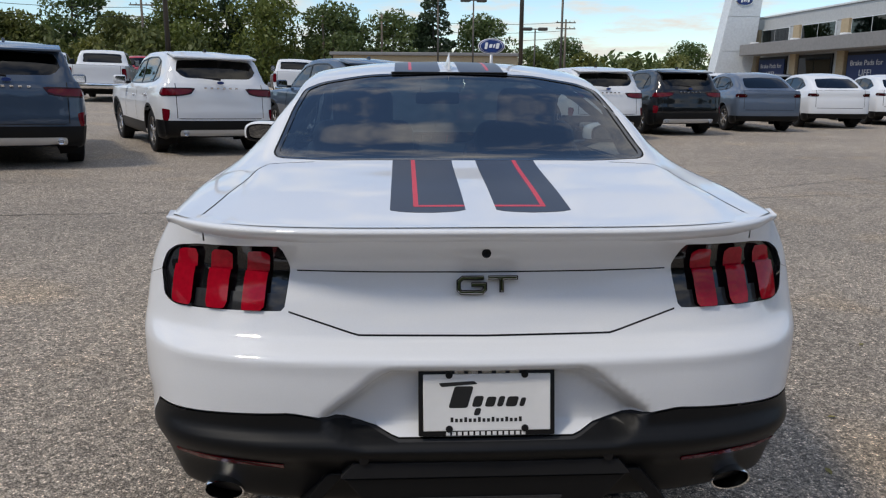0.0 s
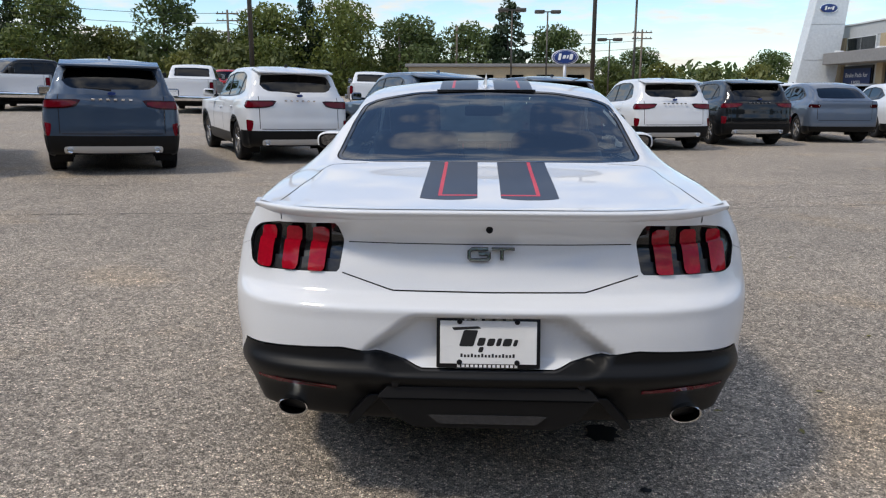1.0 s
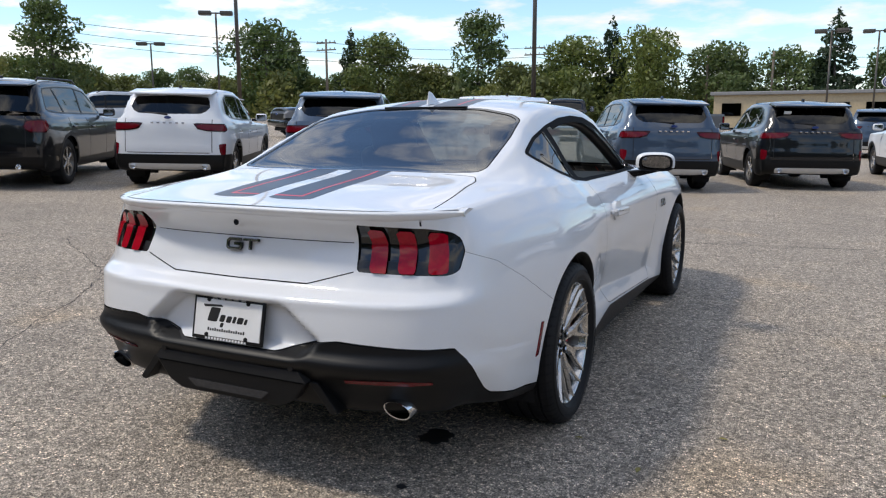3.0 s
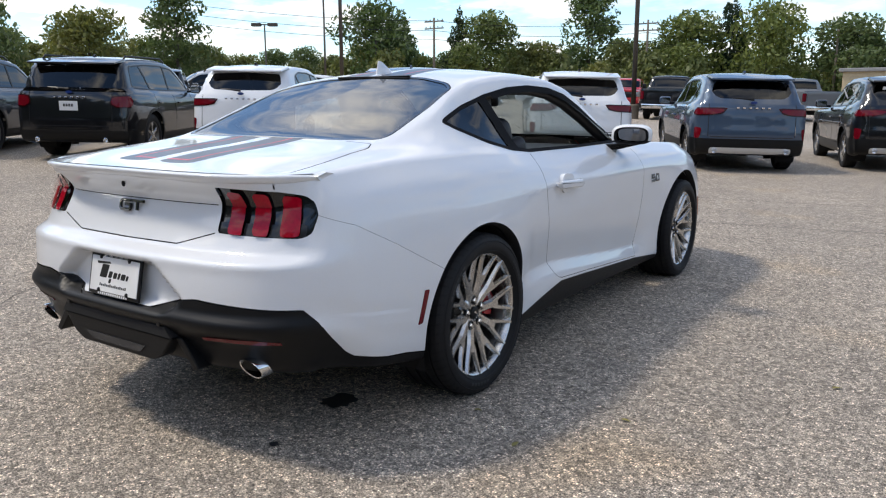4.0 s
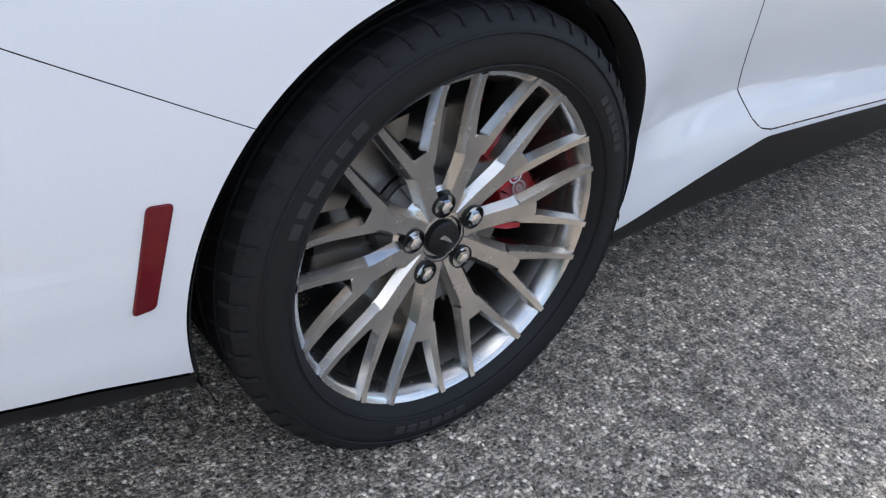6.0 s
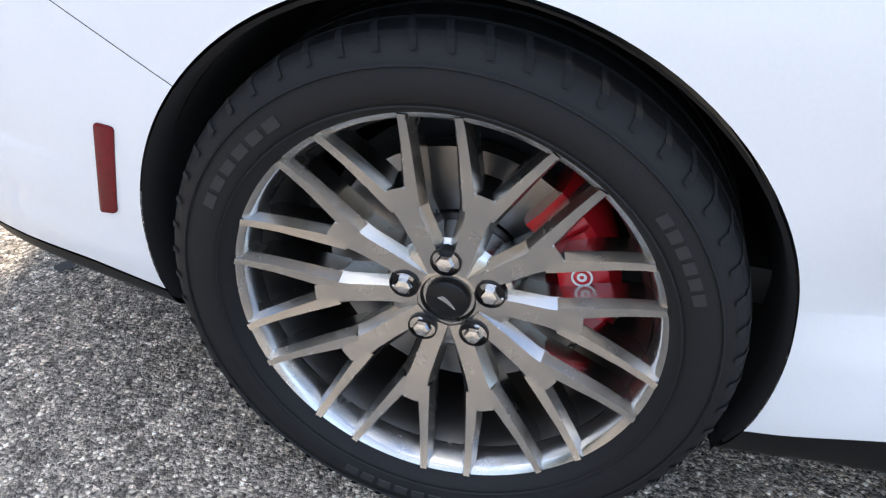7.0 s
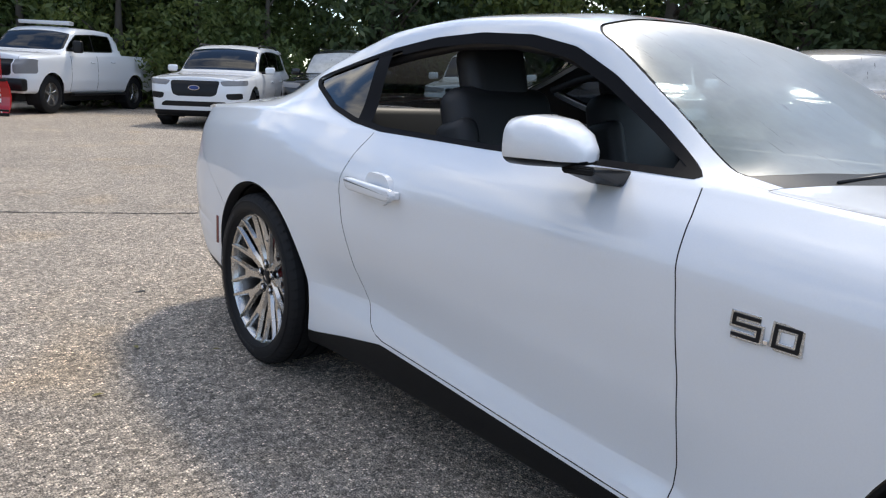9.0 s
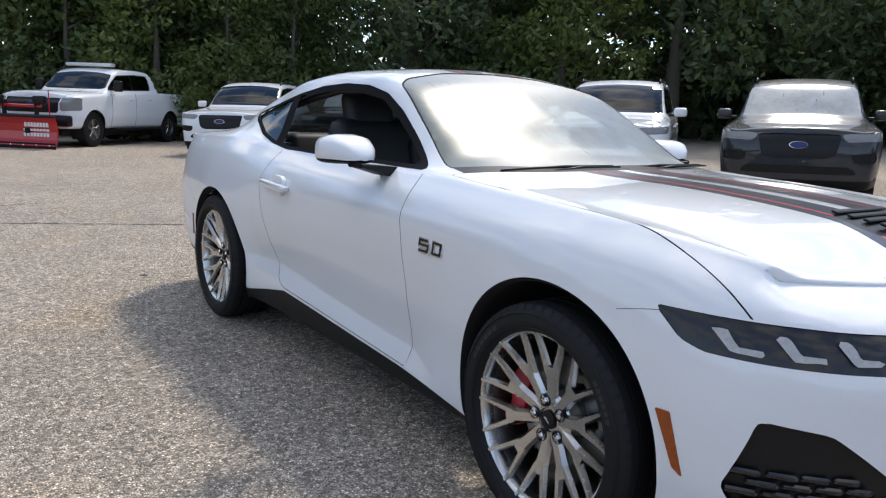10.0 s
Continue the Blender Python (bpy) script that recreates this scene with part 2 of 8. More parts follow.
def bm_box(c, s, bevel=0.0, segs=2, rot=None):
    """A box of size s about c with rounded edges."""
    bm = bmesh.new()
    bmesh.ops.create_cube(bm, size=1)
    bmesh.ops.scale(bm, vec=s, verts=bm.verts)
    if bevel:
        bmesh.ops.bevel(bm, geom=bm.edges[:], offset=bevel, segments=segs, profile=0.5, affect="EDGES")
    if rot is not None:
        bmesh.ops.rotate(bm, cent=(0, 0, 0), matrix=rot, verts=bm.verts)
    bmesh.ops.translate(bm, vec=c, verts=bm.verts)
    return bm


def bm_prism(poly, axis, a, b, bevel=0.0, segs=2):
    """A prism over the 2D outline poly, from a to b along an axis ('x': poly is (y, z); 'y': (x, z); 'z': (x, y))."""
    bm = bmesh.new()
    put = {"x": lambda p, h: (h, p[0], p[1]), "y": lambda p, h: (p[0], h, p[1]), "z": lambda p, h: (p[0], p[1], h)}[axis]
    lo = [bm.verts.new(put(p, a)) for p in poly]
    hi = [bm.verts.new(put(p, b)) for p in poly]
    n = len(poly)
    bm.faces.new(lo)
    bm.faces.new(hi[::-1])
    for i in range(n):
        bm.faces.new((lo[i], hi[i], hi[(i + 1) % n], lo[(i + 1) % n]))
    bmesh.ops.recalc_face_normals(bm, faces=bm.faces)
    if bevel:
        bmesh.ops.bevel(bm, geom=bm.edges[:], offset=bevel, segments=segs, profile=0.5, affect="EDGES")
    return bm


def bm_lathe(profile, axis="x", steps=48, a0=0.0, a1=2 * math.pi, bm=None):
    """Turns the outline of (along, radius) pairs round an axis through the origin."""
    bm = bm or bmesh.new()
    full = abs(a1 - a0 - 2 * math.pi) < 1e-6
    rings = []
    for k in range(steps if full else steps + 1):
        a = a0 + (a1 - a0) * k / steps
        c, s = math.cos(a), math.sin(a)
        rings.append([bm.verts.new({"x": (h, r * c, r * s), "y": (r * c, h, r * s), "z": (r * c, r * s, h)}[axis]) for h, r in profile])
    for k in range(len(rings) if full else len(rings) - 1):
        p, q = rings[k], rings[(k + 1) % len(rings)]
        for i in range(len(profile) - 1):
            bm.faces.new((p[i], p[i + 1], q[i + 1], q[i]))
    bmesh.ops.recalc_face_normals(bm, faces=bm.faces)
    return bm


def bm_tube(points, radius, sides=8, bm=None, closed_ends=True, taper=None):
    """A tube along points; radius may be a list."""
    bm = bm or bmesh.new()
    pts = [Vector(p) for p in points]
    rad = radius if isinstance(radius, (list, tuple)) else [radius] * len(pts)
    rings = []
    up = Vector((0.13, 0.21, 1)).normalized()
    for i, p in enumerate(pts):
        d = (pts[min(i + 1, len(pts) - 1)] - pts[max(i - 1, 0)]).normalized()
        if abs(d.dot(up)) > 0.95:
            up = Vector((1, 0.1, 0)).normalized()
        a = d.cross(up).normalized()
        b = d.cross(a)
        rings.append([bm.verts.new(p + (a * math.cos(2 * math.pi * k / sides) + b * math.sin(2 * math.pi * k / sides)) * rad[i]) for k in range(sides)])
    for p, q in zip(rings, rings[1:]):
        for k in range(sides):
            bm.faces.new((p[k], p[(k + 1) % sides], q[(k + 1) % sides], q[k]))
    if closed_ends:
        bm.faces.new(rings[0][::-1])
        bm.faces.new(rings[-1])
    return bm


def round_poly(poly, r, n=5):
    """The outline with its corners rounded."""
    out = []
    for i, p in enumerate(poly):
        p = np.array(p, float)
        a, b = np.array(poly[i - 1], float), np.array(poly[(i + 1) % len(poly)], float)
        la, lb = np.linalg.norm(a - p), np.linalg.norm(b - p)
        rr = min(r, la * 0.45, lb * 0.45)
        s, e = p + (a - p) / la * rr, p + (b - p) / lb * rr
        for k in range(n + 1):
            t = k / n
            out.append(tuple((1 - t) ** 2 * s + 2 * t * (1 - t) * p + t * t * e))
    return out


def sd_poly(P, poly):
    """Signed distance of 2D points P (n x 2) to an outline: negative inside."""
    poly = np.array(poly, float)
    d = np.full(len(P), 1e9)
    inside = np.zeros(len(P), bool)
    for a, b in zip(poly, np.roll(poly, -1, 0)):
        e, w = b - a, P - a
        t = np.clip((w @ e) / (e @ e + 1e-12), 0, 1)
        d = np.minimum(d, ((w - t[:, None] * e) ** 2).sum(1))
        hit = ((a[1] <= P[:, 1]) != (b[1] <= P[:, 1]))
        x = a[0] + (P[:, 1] - a[1]) / (e[1] if abs(e[1]) > 1e-12 else 1e-12) * e[0]
        inside ^= hit & (P[:, 0] < x)
    d = np.sqrt(d)
    return np.where(inside, -d, d)


def sd_line(P, pts):
    """Distance of 2D points to an open polyline, with the sign of the side."""
    d, side = np.full(len(P), 1e9), np.ones(len(P))
    for a, b in zip(np.array(pts[:-1], float), np.array(pts[1:], float)):
        e, w = b - a, P - a
        t = np.clip((w @ e) / (e @ e + 1e-12), 0, 1)
        q = ((w - t[:, None] * e) ** 2).sum(1)
        near = q < d
        side = np.where(near, np.where(e[0] * w[:, 1] - e[1] * w[:, 0] < 0, -1, 1), side)
        d = np.where(near, q, d)
    return np.sqrt(d) * side


def pchip(xs, ys, q):
    """Monotone cubic through (xs, ys) at q; ys may have columns."""
    xs, ys, q = np.array(xs, float), np.array(ys, float), np.asarray(q, float)
    flat = ys.ndim == 1
    if flat:
        ys = ys[:, None]
    h = np.diff(xs)[:, None]
    d = np.diff(ys, axis=0) / h
    m = np.zeros_like(ys)
    m[0], m[-1] = d[0], d[-1]
    if len(xs) > 2:
        w1, w2 = 2 * h[1:] + h[:-1], h[1:] + 2 * h[:-1]
        with np.errstate(divide="ignore", invalid="ignore"):
            hm = (w1 + w2) / (w1 / d[:-1] + w2 / d[1:])
        m[1:-1] = np.where(d[:-1] * d[1:] > 0, np.nan_to_num(hm), 0)
    k = np.clip(np.searchsorted(xs, q) - 1, 0, len(xs) - 2)
    t = ((q - xs[k]) / (xs[k + 1] - xs[k]))[:, None]
    hh = h[k]
    out = (2 * t**3 - 3 * t**2 + 1) * ys[k] + (t**3 - 2 * t**2 + t) * hh * m[k] + (-2 * t**3 + 3 * t**2) * ys[k + 1] + (t**3 - t**2) * hh * m[k + 1]
    return out[:, 0] if flat else out


class Skin:
    """A half body surface (x >= 0) that is cut into named regions along level lines of functions of place."""

    def __init__(self):
        self.v, self.f, self.r = [], [], []

    def grid(self, pts, region):
        """pts: rows x cols x 3; the outside is on the left of rows going up and columns going on."""
        n, m = pts.shape[:2]
        o = len(self.v)
        self.v += [tuple(p) for p in pts.reshape(-1, 3)]
        for i in range(n - 1):
            for j in range(m - 1):
                self.f.append((o + i * m + j, o + i * m + j + 1, o + (i + 1) * m + j + 1, o + (i + 1) * m + j))
                self.r.append(region)

    def cut(self, regions, fn, inside):
        """Faces of the given regions where fn(points) < 0 become `inside`."""
        V = np.array(self.v)
        F = fn(V)
        F = np.where(np.abs(F) < 2e-5, 0, F)
        vals = list(F)
        want = set(regions.split()) if isinstance(regions, str) else set(regions)
        edge, nf, nr = {}, [], []
        for face, reg in zip(self.f, self.r):
            if reg not in want:
                nf.append(face); nr.append(reg)
                continue
            fv = [vals[i] for i in face]
            lo, hi = min(fv), max(fv)
            if lo >= 0:
                nf.append(face); nr.append(reg)
                continue
            if hi <= 0:
                nf.append(face); nr.append(inside)
                continue
            pos, neg = [], []
            k = len(face)
            for a in range(k):
                i, j = face[a], face[(a + 1) % k]
                fi, fj = fv[a], fv[(a + 1) % k]
                if fi >= 0:
                    pos.append(i)
                if fi <= 0:
                    neg.append(i)
                if fi * fj < 0:
                    key = (min(i, j), max(i, j))
                    if key not in edge:
                        t = fi / (fi - fj)
                        p, q = self.v[i], self.v[j]
                        edge[key] = len(self.v)
                        self.v.append(tuple(p[c] + t * (q[c] - p[c]) for c in range(3)))
                        vals.append(0.0)
                    pos.append(edge[key]); neg.append(edge[key])
            if len(pos) > 2:
                nf.append(tuple(pos)); nr.append(reg)
            if len(neg) > 2:
                nf.append(tuple(neg)); nr.append(inside)
        self.f, self.r = nf, nr

    def line(self, regions, fn, width=0.0045, gap="gap"):
        """A joint along fn = 0: a thin strip of region `gap`."""
        for reg in regions.split():
            self.cut(reg, fn, "_neg")
            self.r = [reg if r == "_neg" else r for r in self.r]
        self.cut(regions, lambda P: np.abs(fn(P)) - width / 2, gap)

    def normals(self):
        V = np.array(self.v)
        N = np.zeros_like(V)
        for face in self.f:
            a, b, c = V[face[0]], V[face[1]], V[face[-1]]
            n = np.cross(b - a, c - a)
            if len(face) == 4:
                n = np.cross(V[face[2]] - V[face[0]], V[face[3]] - V[face[1]])
            for i in face:
                N[i] += n
        return N / np.maximum(np.linalg.norm(N, axis=1), 1e-12)[:, None]

    def weld(self, tol=1e-4):
        key, idx, nv = {}, [], []
        for p in self.v:
            k = (round(p[0] / tol), round(p[1] / tol), round(p[2] / tol))
            if k not in key:
                key[k] = len(nv)
                nv.append(p)
            idx.append(key[k])
        self.v = nv
        nf, nr = [], []
        for f, r in zip(self.f, self.r):
            g = [idx[i] for i in f]
            g = [a for n, a in enumerate(g) if a != g[n - 1]]
            if len(g) > 2:
                nf.append(tuple(g)); nr.append(r)
        self.f, self.r = nf, nr

    def take(self, regions, name, material, sides="both", move=None, N=None):
        """A mesh of the faces of these regions: the right half, the left half (mirrored) or both."""
        want = set(regions.split())
        faces = [f for f, r in zip(self.f, self.r) if r in want]
        used = sorted({i for f in faces for i in f})
        at = {i: n for n, i in enumerate(used)}
        V = np.array([self.v[i] for i in used]).reshape(-1, 3)
        Nn = N[used] if N is not None and len(used) else np.zeros((len(used), 3))
        if move is not None and len(used):
            V = V + Nn * move
        fr = [tuple(at[i] for i in f) for f in faces]
        if sides == "right":
            return mesh_of(name, V, fr, material, True, Nn)
        mir = np.array([-1, 1, 1])
        if sides == "left":
            return mesh_of(name, V * mir, [f[::-1] for f in fr], material, True, Nn * mir)
        on = np.abs(V[:, 0]) < 1e-4
        Nn = np.where(on[:, None], Nn * np.array([0, 1, 1]), Nn)
        Nn = Nn / np.maximum(np.linalg.norm(Nn, axis=1), 1e-9)[:, None]
        idx, extra = [], []
        for k in range(len(V)):
            if on[k]:
                idx.append(k)
            else:
                idx.append(len(V) + len(extra))
                extra.append(k)
        VV = np.vstack([V, V[extra] * mir]) if extra else V
        NN = np.vstack([Nn, Nn[extra] * mir]) if extra else Nn
        return mesh_of(name, VV, fr + [tuple(idx[i] for i in f)[::-1] for f in fr], material, True, NN)

# ---- ground ----
def ground_z(x, y):
    """Height of the lot: flat round the coupe, rising gently to the north and west."""
    f = -0.028 * x + 0.0065 * y - 0.02
    z = 0.0 if f <= 0 else (f * f / 0.12 if f < 0.06 else f - 0.03)
    return min(z, 2.4) if z < 2.0 else 2.0 + min(0.4, (z - 2.0) * 0.3)


def on_ground(x, y, heading=0.0):
    """A pose that stands on the sloping lot, front towards +y turned by heading degrees."""
    n = Vector((ground_z(x - 1, y) - ground_z(x + 1, y), ground_z(x, y - 1) - ground_z(x, y + 1), 2.0)).normalized()
    tilt = Vector((0, 0, 1)).rotation_difference(n).to_matrix().to_4x4()
    return Matrix.Translation((x, y, ground_z(x, y))) @ tilt @ Matrix.Rotation(radians(heading), 4, "Z")


def asphalt():
    """Worn, stony asphalt: pale and dark aggregate in a grey-brown binder, blotched by wear."""
    m, nt, p = node_mat("worn_asphalt")
    co = texco(nt)
    vor = nt.nodes.new("ShaderNodeTexVoronoi")
    vor.inputs["Scale"].default_value = 118.0
    nt.links.new(co, vor.inputs["Vector"])
    vor2 = nt.nodes.new("ShaderNodeTexVoronoi")
    vor2.inputs["Scale"].default_value = 310.0
    nt.links.new(co, vor2.inputs["Vector"])
    sep = nt.nodes.new("ShaderNodeSeparateColor")
    nt.links.new(vor.outputs["Color"], sep.inputs[0])
    stone = ramp(nt, sep.outputs[0], [(0.0, (0.035, 0.033, 0.031)), (0.28, (0.14, 0.130, 0.118)), (0.55, (0.30, 0.275, 0.246)), (0.8, (0.52, 0.483, 0.435)), (1.0, (0.92, 0.885, 0.83))])
    sep2 = nt.nodes.new("ShaderNodeSeparateColor")
    nt.links.new(vor2.outputs["Color"], sep2.inputs[0])
    grit = ramp(nt, sep2.outputs[1], [(0.0, (0.065, 0.062, 0.058)), (0.6, (0.26, 0.24, 0.215)), (1.0, (0.52, 0.49, 0.45))])
    gap = ramp(nt, vor.outputs["Distance"], [(0.28, (0, 0, 0)), (0.60, (1, 1, 1))])
    c = mixc(nt, gap, stone, grit)
    vor3 = nt.nodes.new("ShaderNodeTexVoronoi")
    vor3.inputs["Scale"].default_value = 58.0
    nt.links.new(co, vor3.inputs["Vector"])
    sep3 = nt.nodes.new("ShaderNodeSeparateColor")
    nt.links.new(vor3.outputs["Color"], sep3.inputs[0])
    c = mixc(nt, 1.0, c, ramp(nt, sep3.outputs[0], [(0.0, (0.58, 0.57, 0.56)), (0.5, (0.98, 0.98, 0.98)), (1.0, (1.50, 1.48, 1.45))]), "MULTIPLY")
    big = noise_tex(nt, 0.35, 6, 0.6, co)
    mid = noise_tex(nt, 2.4, 5, 0.6, co)
    c = mixc(nt, 1.0, c, ramp(nt, big, [(0.3, (1.08, 1.01, 0.93)), (0.7, (1.48, 1.36, 1.23))]), "MULTIPLY")
    c = mixc(nt, 1.0, c, ramp(nt, mid, [(0.25, (0.86, 0.85, 0.84)), (0.75, (1.10, 1.08, 1.05))]), "MULTIPLY")
    tan = noise_tex(nt, 0.9, 3, 0.5, co)
    c = mixc(nt, ramp(nt, tan, [(0.58, (0, 0, 0)), (0.72, (0.5, 0.5, 0.5))]), c, mixc(nt, 1.0, c, (1.25, 1.10, 0.88), "MULTIPLY"))
    nt.links.new(c, p.inputs["Base Color"])
    p.inputs["Roughness"].default_value = 0.82
    h = mixc(nt, 0.35, vor.outputs["Distance"], vor2.outputs["Distance"])
    inv = nt.nodes.new("ShaderNodeInvert")
    nt.links.new(h, inv.inputs["Color"])
    bump(nt, p, inv.outputs[0], 1.0, 0.010)
    return m


ASPHALT = asphalt()
GRASS = plastic("grass_verge", (0.05, 0.085, 0.025), 0.9, 40, 0.6)
lines = np.unique(np.r_[np.linspace(-600, -60, 19), np.linspace(-60, 60, 61), np.linspace(60, 600, 19)])
gv = [(x, y, ground_z(x, y)) for y in lines for x in lines]
k = len(lines)
gf = [(j * k + i, j * k + i + 1, (j + 1) * k + i + 1, (j + 1) * k + i) for j in range(k - 1) for i in range(k - 1)]
tagged(new("ground", mesh_of("ground", gv, gf, ASPHALT)), "worn grey-brown stony asphalt of a dealer's lot", "ground", kind="structure")
CRACK = plastic("crack_dark", (0.055, 0.050, 0.046), 0.95, 300, 0.3)
STAIN = plastic("oil_stain", (0.014, 0.013, 0.013), 0.6, 60, 0.3)


def crack(points, width, seed):
    """A ragged joint in the asphalt, as a thin sunk ribbon."""
    rnd = random.Random(seed)
    pts = []
    for a, b in zip(points, points[1:]):
        n = max(2, int(math.dist(a, b) / 0.05))
        pts += [(a[0] + (b[0] - a[0]) * t / n, a[1] + (b[1] - a[1]) * t / n) for t in range(n)]
    V, wob = [], 0.0
    for n, (x, y) in enumerate(pts):
        wob = wob * 0.8 + rnd.uniform(-0.014, 0.014)
        w = width * rnd.uniform(0.15, 0.75)
        q = pts[min(n + 1, len(pts) - 1)]
        d = Vector((q[0] - x, q[1] - y, 0)).normalized() if q != (x, y) else Vector((1, 0, 0))
        px, py = x - d.y * wob, y + d.x * wob
        for s in (-1, 1):
            V.append((px - d.y * w * s, py + d.x * w * s, ground_z(px, py) + 0.004))
    F = [(2 * i, 2 * i + 1, 2 * i + 3, 2 * i + 2) for i in range(len(pts) - 1)]
    ob = new("pavement_crack", mesh_of("pavement_crack", V, [f[::-1] for f in F], CRACK))
    return tagged(ob, "dark ragged crack in the asphalt", "crack", "asphalt cracks")


for n, (pts, w) in enumerate([([(3.6, -4.75), (1.65, -4.02), (0.0, -3.36), (-1.6, -2.75), (-4.5, -1.9)], 0.027), ([(2.6, -5.6), (1.6, -5.35), (0.9, -5.5)], 0.020), ([(-1.2, -1.6), (-2.2, -0.6), (-3.4, 1.2), (-5.2, 2.2)], 0.008),
                               ([(-5.0, 4.1), (-1.8, 4.9), (2.5, 5.6), (7.0, 6.6)], 0.016), ([(-6.5, 6.1), (-2.5, 6.9), (3.0, 7.7), (9.0, 8.9)], 0.016), ([(3.0, 6.0), (7.5, 8.3), (12, 9.5)], 0.014), ([(3.2, 2.2), (3.9, 3.3), (5.6, 4.2)], 0.007), ([(-3.0, -3.2), (-2.6, -1.9), (-2.2, -0.6)], 0.006)]):
    crack(pts, w, n)


def stain(x, y, rx, ry, seed, name="oil_stain", label="small black oil stain on the asphalt", mt=None):
    rnd = random.Random(seed)
    n = 18
    V = [(x, y, ground_z(x, y) + 0.005)]
    for i in range(n):
        a = 2 * math.pi * i / n
        r = rnd.uniform(0.75, 1.15)
        V.append((x + rx * r * math.cos(a), y + ry * r * math.sin(a), ground_z(x, y) + 0.004))
    ob = new(name, mesh_of(name, V, [(0, 1 + i, 1 + (i + 1) % n) for i in range(n)], mt or STAIN))
    return tagged(ob, label, "stain")


stain(0.478, -0.43, 0.07, 0.085, 1)
stain(0.56, -0.878, 0.020, 0.018, 2)
stain(1.03, -1.22, 0.030, 0.014, 3)
LEAF_DRY = plastic("dry_leaf", (0.20, 0.17, 0.05), 0.8, 90, 0.3)
for n, (x, y) in enumerate(((1.56, 0.05), (1.30, -0.38), (1.02, -0.19), (2.2, 0.9), (1.9, -1.1), (2.6, 3.0))):
    rnd = random.Random(50 + n)
    a = rnd.uniform(0, 6.28)
    L = 0.02 + 0.008 * rnd.random()
    pts = [(-L, 0, 0.004), (-L * 0.3, L * 0.42, 0.009), (L * 0.4, L * 0.35, 0.008), (L, 0, 0.006), (L * 0.4, -L * 0.35, 0.010), (-L * 0.3, -L * 0.42, 0.007)]
    me = mesh_of("fallen_leaf", [(x + p * math.cos(a) - q * math.sin(a), y + p * math.sin(a) + q * math.cos(a), ground_z(x, y) + h) for p, q, h in pts], [(0, 5, 3), (5, 4, 3), (0, 3, 1), (1, 3, 2)], LEAF_DRY)
    tagged(new("fallen_leaf", me), "small dry yellow-brown leaf on the asphalt", "leaf", "fallen leaves")

# ---- body surface from control stations ----
def wall_and_top(cols, ucount, vcount, top_rows, scount, bend_rear, bend_front):
    """cols: control columns from the rear centre round the right side to the front centre, each a list of (x, y, z) rows from
    the sill up. top_rows: (y, rail x, rail z, centre z). Returns the wall grid (rows x cols) and the top grid (stations x points)."""
    C = np.array(cols, float)
    mid = C[:, C.shape[1] // 2, :]
    u = np.r_[0, np.cumsum(np.linalg.norm(np.diff(mid, axis=0), axis=1))]
    uq = np.linspace(0, u[-1], ucount)
    rows = np.stack([pchip(u, C[:, i, :], uq) for i in range(C.shape[1])])
    wall = np.zeros((vcount, ucount, 3))
    for j in range(ucount):
        p = rows[:, j, :]
        v = np.r_[0, np.cumsum(np.linalg.norm(np.diff(p, axis=0), axis=1))]
        wall[:, j] = pchip(v, p, np.linspace(0, v[-1], vcount))
    edge = wall[-1]
    ys = edge[:, 1]
    a = int(np.argmax(ys >= bend_rear[0]))
    b = int(len(ys) - np.argmax(ys[::-1] <= bend_front[0]))
    E = edge[a:b]
    tr = np.array(top_rows, float)
    R = pchip(tr[:, 0], tr[:, 1:], E[:, 1])
    sq = np.linspace(0, 1, scount)
    top = np.zeros((len(E), scount, 3))
    wr = np.clip((bend_rear[2] - E[:, 1]) / (bend_rear[2] - bend_rear[0]), 0, 1) ** 1.3
    wf = np.clip((E[:, 1] - bend_front[2]) / (bend_front[0] - bend_front[2]), 0, 1) ** 1.3
    for k, (e, (xr, zr, zc)) in enumerate(zip(E, R)):
        g1 = np.array([e[0] - 0.016, e[2] + 0.010])
        ctl = np.array([[e[0], e[2]], g1, [xr + 0.30 * (e[0] - xr), zr - 0.31 * (zr - e[2])], [xr, zr], [xr * 0.78, zr + (zc - zr) * 0.50], [xr * 0.42, zr + (zc - zr) * 0.86], [0, zc]])
        v = np.r_[0, np.cumsum(np.linalg.norm(np.diff(ctl, axis=0), axis=1) + 1e-6)]
        q = pchip(v, ctl, np.linspace(0, v[-1], scount))
        q[:, 0] = np.maximum(q[:, 0], 0)
        q[-1, 0] = 0
        s = q[:, 0] / e[0]
        y = e[1] + bend_rear[1] * (1 - s**4) * wr[k] + bend_front[1] * (1 - s**2) * wf[k]
        top[k] = np.stack([q[:, 0], y, q[:, 1]], 1)
    # close the nose: carry the last station down to the wall's front edge
    fe = edge[b - 1:][::-1]
    last = top[-1]
    yt, zt = np.interp(last[:, 0], fe[:, 0], fe[:, 1]), np.interp(last[:, 0], fe[:, 0], fe[:, 2])
    more_rows = []
    for t in (0.3, 0.6, 0.85, 1.0):
        s1, c1 = math.sin(math.pi / 2 * t), 1 - math.cos(math.pi / 2 * t)
        push = 0.004 * math.sin(math.pi * t)
        more_rows.append(np.stack([last[:, 0], last[:, 1] + (yt - last[:, 1]) * s1 + push, last[:, 2] + (zt - last[:, 2]) * c1], 1))
    top = np.concatenate([top, np.array(more_rows)])
    return wall, top


def arch_fn(yc, zc, r):
    return lambda P: np.where(P[:, 0] > 0.35, np.hypot(P[:, 1] - yc, P[:, 2] - zc) - r, 1.0)


